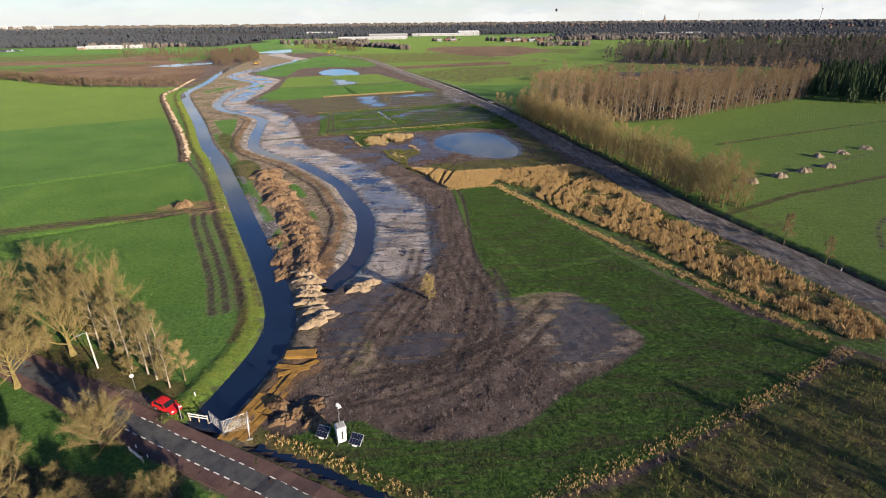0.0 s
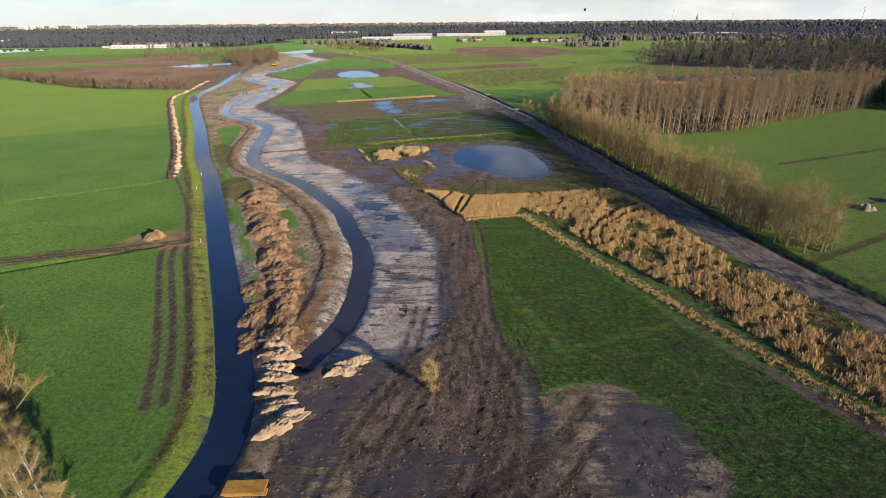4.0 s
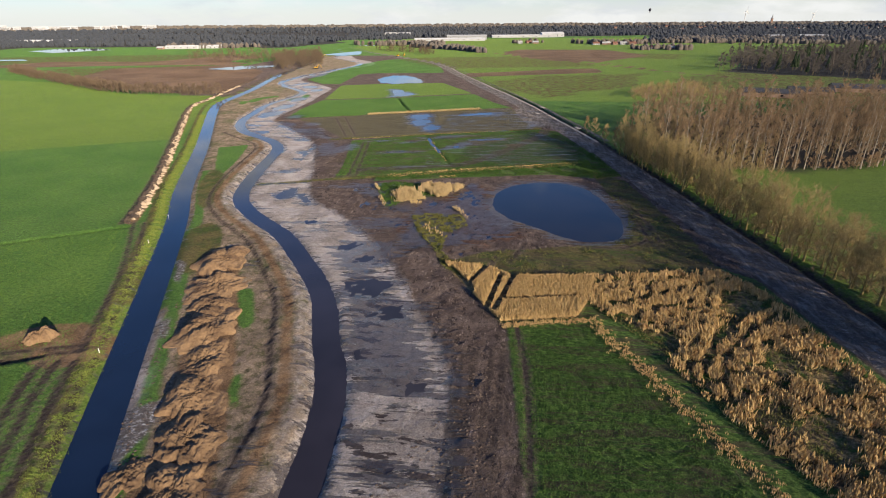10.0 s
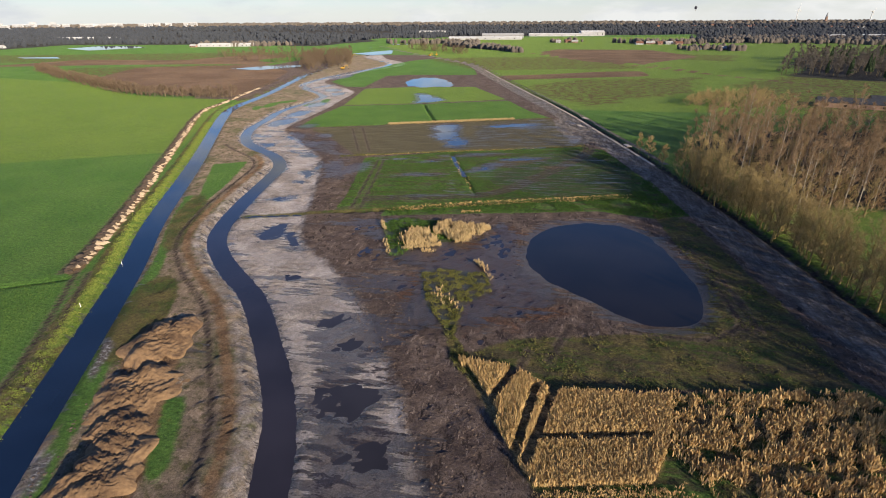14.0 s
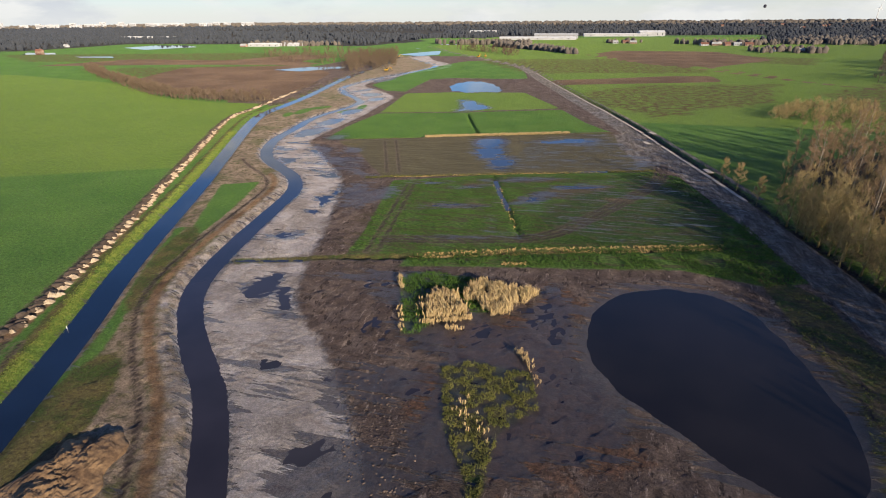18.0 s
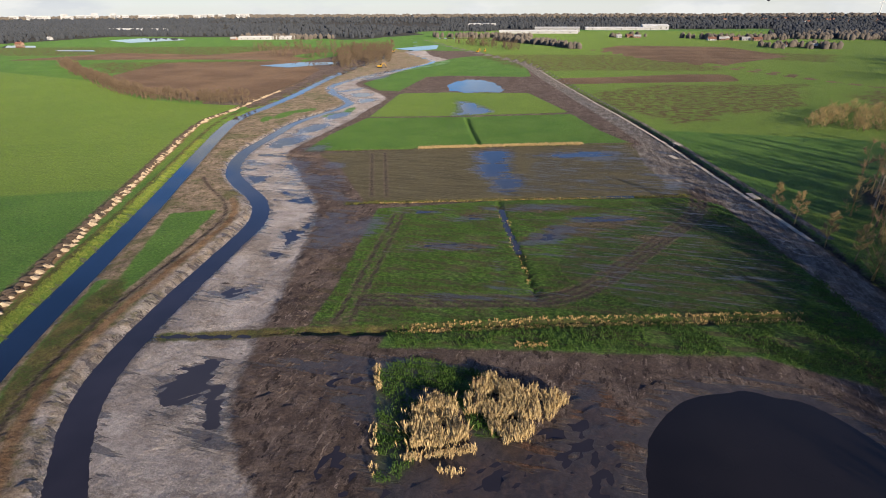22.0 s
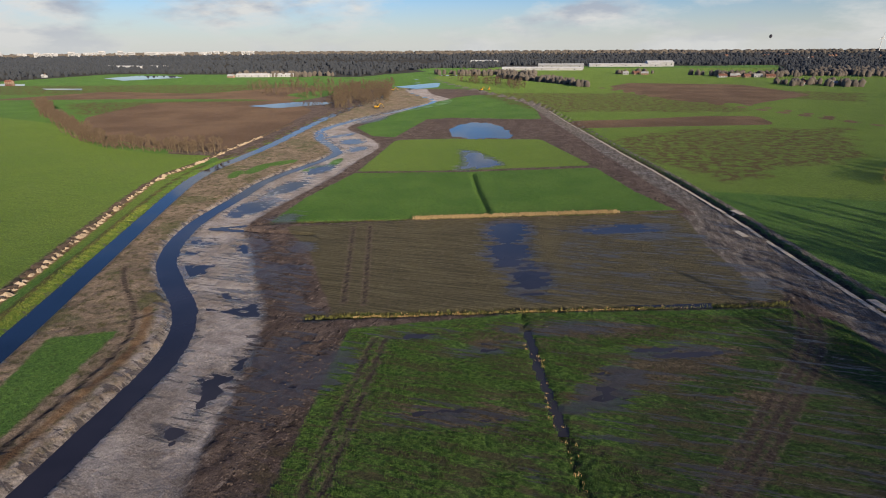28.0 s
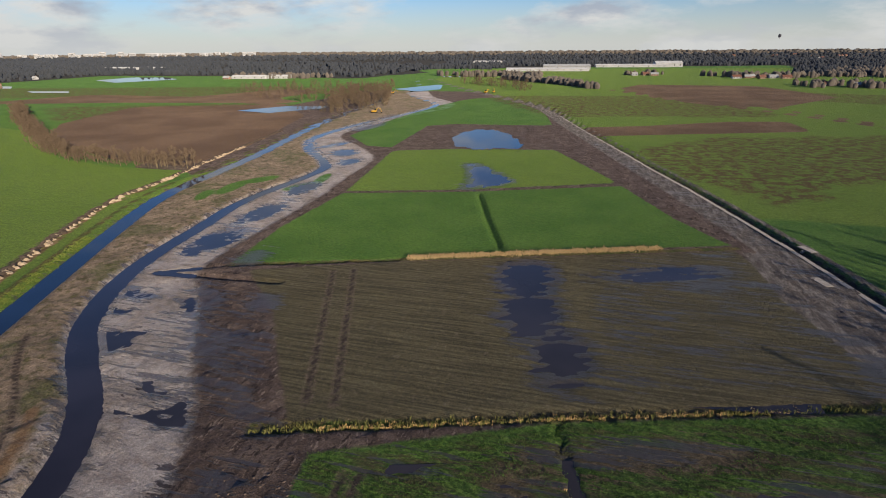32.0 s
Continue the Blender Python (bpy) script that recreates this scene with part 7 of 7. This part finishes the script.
for n, (x, y, turn) in enumerate(houses):
    building("farmhouse", x, y, 9 + n % 4 * 1.5, 6.5, 2.6, 2.8, turn, BRICK if n % 3 else SHEET, ROOF_RED if n % 2 else ROOF_GREY, "far farmhouse with a pitched roof among trees", "house", "distant farms")
CITY = simple("city_wall", (0.40, 0.41, 0.43), (0.54, 0.55, 0.57), 0.05, 0.8)
vr = np.random.RandomState(311)
for n in range(60):
    x = vr.uniform(500, 2600)
    y = vr.uniform(2500, 3300) - 0.25 * x
    building("village_house", x, y, vr.uniform(9, 18), 8, 4, 3.5, vr.uniform(0, 90), BRICK if n % 5 else SHEET, ROOF_RED, "tiny house of the distant village", "house", "village", 2)
for n in range(46):
    q = vr.uniform(0, 1)
    x, y = -3350 + 1050 * q + vr.normal(0, 40), 2600 + 900 * q + vr.normal(0, 60)
    tall = 21 + (vr.uniform(3, 14) if n % 9 == 0 else vr.uniform(0, 4))
    ob = thing("city_block", (x, y, -1), "pale block on the distant city skyline", "building", "city skyline", vr.uniform(0, 40))
    w = vr.uniform(14, 55)
    part("wall", Geo().box((-w / 2, -9, 0), (w / 2, 9, tall)), CITY, ob)
    for k in range(3):
        part("window", Geo().box((-w / 2 + 1, -9.1, tall * (0.3 + 0.2 * k)), (w / 2 - 1, -8.95, tall * (0.36 + 0.2 * k))), GLASS, ob)


def turbine(x, y, hub, spin):
    ob = thing("wind_turbine", (x, y, 0), "white three-bladed wind turbine on the horizon", "wind turbine", "wind turbines", 20)
    part("tower", Geo().tube([(0, 0, 0), (0, 0, hub)], (2.4, 1.4), 12), WHITE, ob)
    part("nacelle", Geo().box((-1.8, -4, hub - 1.6), (1.8, 5, hub + 1.8), bevel=0.4), WHITE, ob)
    for k in range(3):
        a = radians(spin + 120 * k)
        c, s = math.sin(a), math.cos(a)
        L_ = hub * 0.42
        part("blade", Geo().tube([(0, -5, hub), (c * L_ * 0.2, -5, hub + s * L_ * 0.2), (c * L_, -5, hub + s * L_)], (1.0, 1.5, 0.3), 6), WHITE, ob)


turbine(1441, 3728, 74, 10)
turbine(1758, 3592, 58, 40)
turbine(2318, 3256, 76, 75)
church = thing("church_tower", (1560, 3640, 0), "far dark church spire in the village", "church")
part("tower", Geo().box((-5, -5, 0), (5, 5, 34)), BRICK, church)
part("spire", Geo().tube([(0, 0, 34), (0, 0, 58)], (6.5, 0.2), 8), ROOF_GREY, church)
balloon = thing("hot_air_balloon", (592, 2535, 64), "tiny dark hot-air balloon hanging over the horizon", "balloon")
a_ = np.linspace(0, math.pi, 10)
part("envelope", Geo().tube(np.c_[np.zeros(10), np.zeros(10), 6.3 - 6.3 * np.cos(a_)][::1] + (0, 0, 4), np.maximum(5.2 * np.sin(a_) ** 0.9, 0.4), 14), simple("balloon_cloth", (0.03, 0.03, 0.045), (0.06, 0.06, 0.08), 0.2), balloon, smooth=True)
part("basket", Geo().box((-0.8, -0.8, 0), (0.8, 0.8, 1.2), bevel=0.1), WOOD, balloon)
for s in (-0.7, 0.7):
    for t in (-0.7, 0.7):
        part("rope", Geo().tube([(s, t, 1.1), (s * 1.6, t * 1.6, 5.5)], (0.06, 0.06), 4, False), BLACK, balloon)
for name, pts in (("water_lake", [(-857, 1000), (-863, 1085), (-793, 1096), (-724, 1040), (-762, 948)]), ("water_lake_south", [(-905, 850), (-850, 853), (-809, 821), (-860, 806)]), ("water_lake_west", [(-733, 785), (-676, 795), (-650, 773), (-704, 768)]),
                  ("water_basin", [(-322, 650), (-300, 690), (-262, 700), (-256, 682), (-285, 640)]), ("water_film", [(-292, 1190), (-196, 1206), (-192, 1180), (-285, 1165)]), ("water_creek", [(-274, 900), (-240, 985), (-232, 980), (-214, 905), (-232, 870)])):
    cx, cy = np.mean(pts, axis=0)
    sheet(name, pts, z_at(cx, cy) + 0.3, "pale sheet of water in the far fields", "water")
# excavators parked far off at the end of the works
YELLOW = simple("machine_yellow", (0.45, 0.26, 0.02), (0.55, 0.34, 0.04), 1, 0.5)
for n, (x, y, turn) in enumerate(((-252, 838, 20), (-150, 872, 70), (-140, 868, 100), (-200, 660, 0))):
    ob = thing("excavator", (x, y, z_at(x, y)), "small orange excavator standing at the far end of the works", "excavator", "excavators", turn)
    for s in (-1, 1):
        part("crawler", Geo().box((-2.2, s * 1.15 - 0.35, 0), (2.2, s * 1.15 + 0.35, 0.9), bevel=0.2), BLACK, ob)
    part("house", Geo().box((-2.0, -1.3, 0.95), (1.4, 1.3, 2.1), bevel=0.15), YELLOW, ob)
    part("cab", Geo().box((0.1, 0.1, 2.1), (1.5, 1.3, 3.2), bevel=0.1), GLASS, ob)
    part("boom", Geo().tube([(1.2, -0.2, 1.6), (3.6, -0.2, 4.4), (5.6, -0.2, 3.6)], (0.32, 0.28, 0.22), 6), YELLOW, ob)
    part("stick", Geo().tube([(5.5, -0.2, 3.7), (6.4, -0.2, 1.2)], (0.2, 0.16), 6), YELLOW, ob)
    part("bucket", Geo().box((5.9, -0.75, 0.2), (6.9, 0.35, 1.2), bevel=0.15), BLACK, ob)
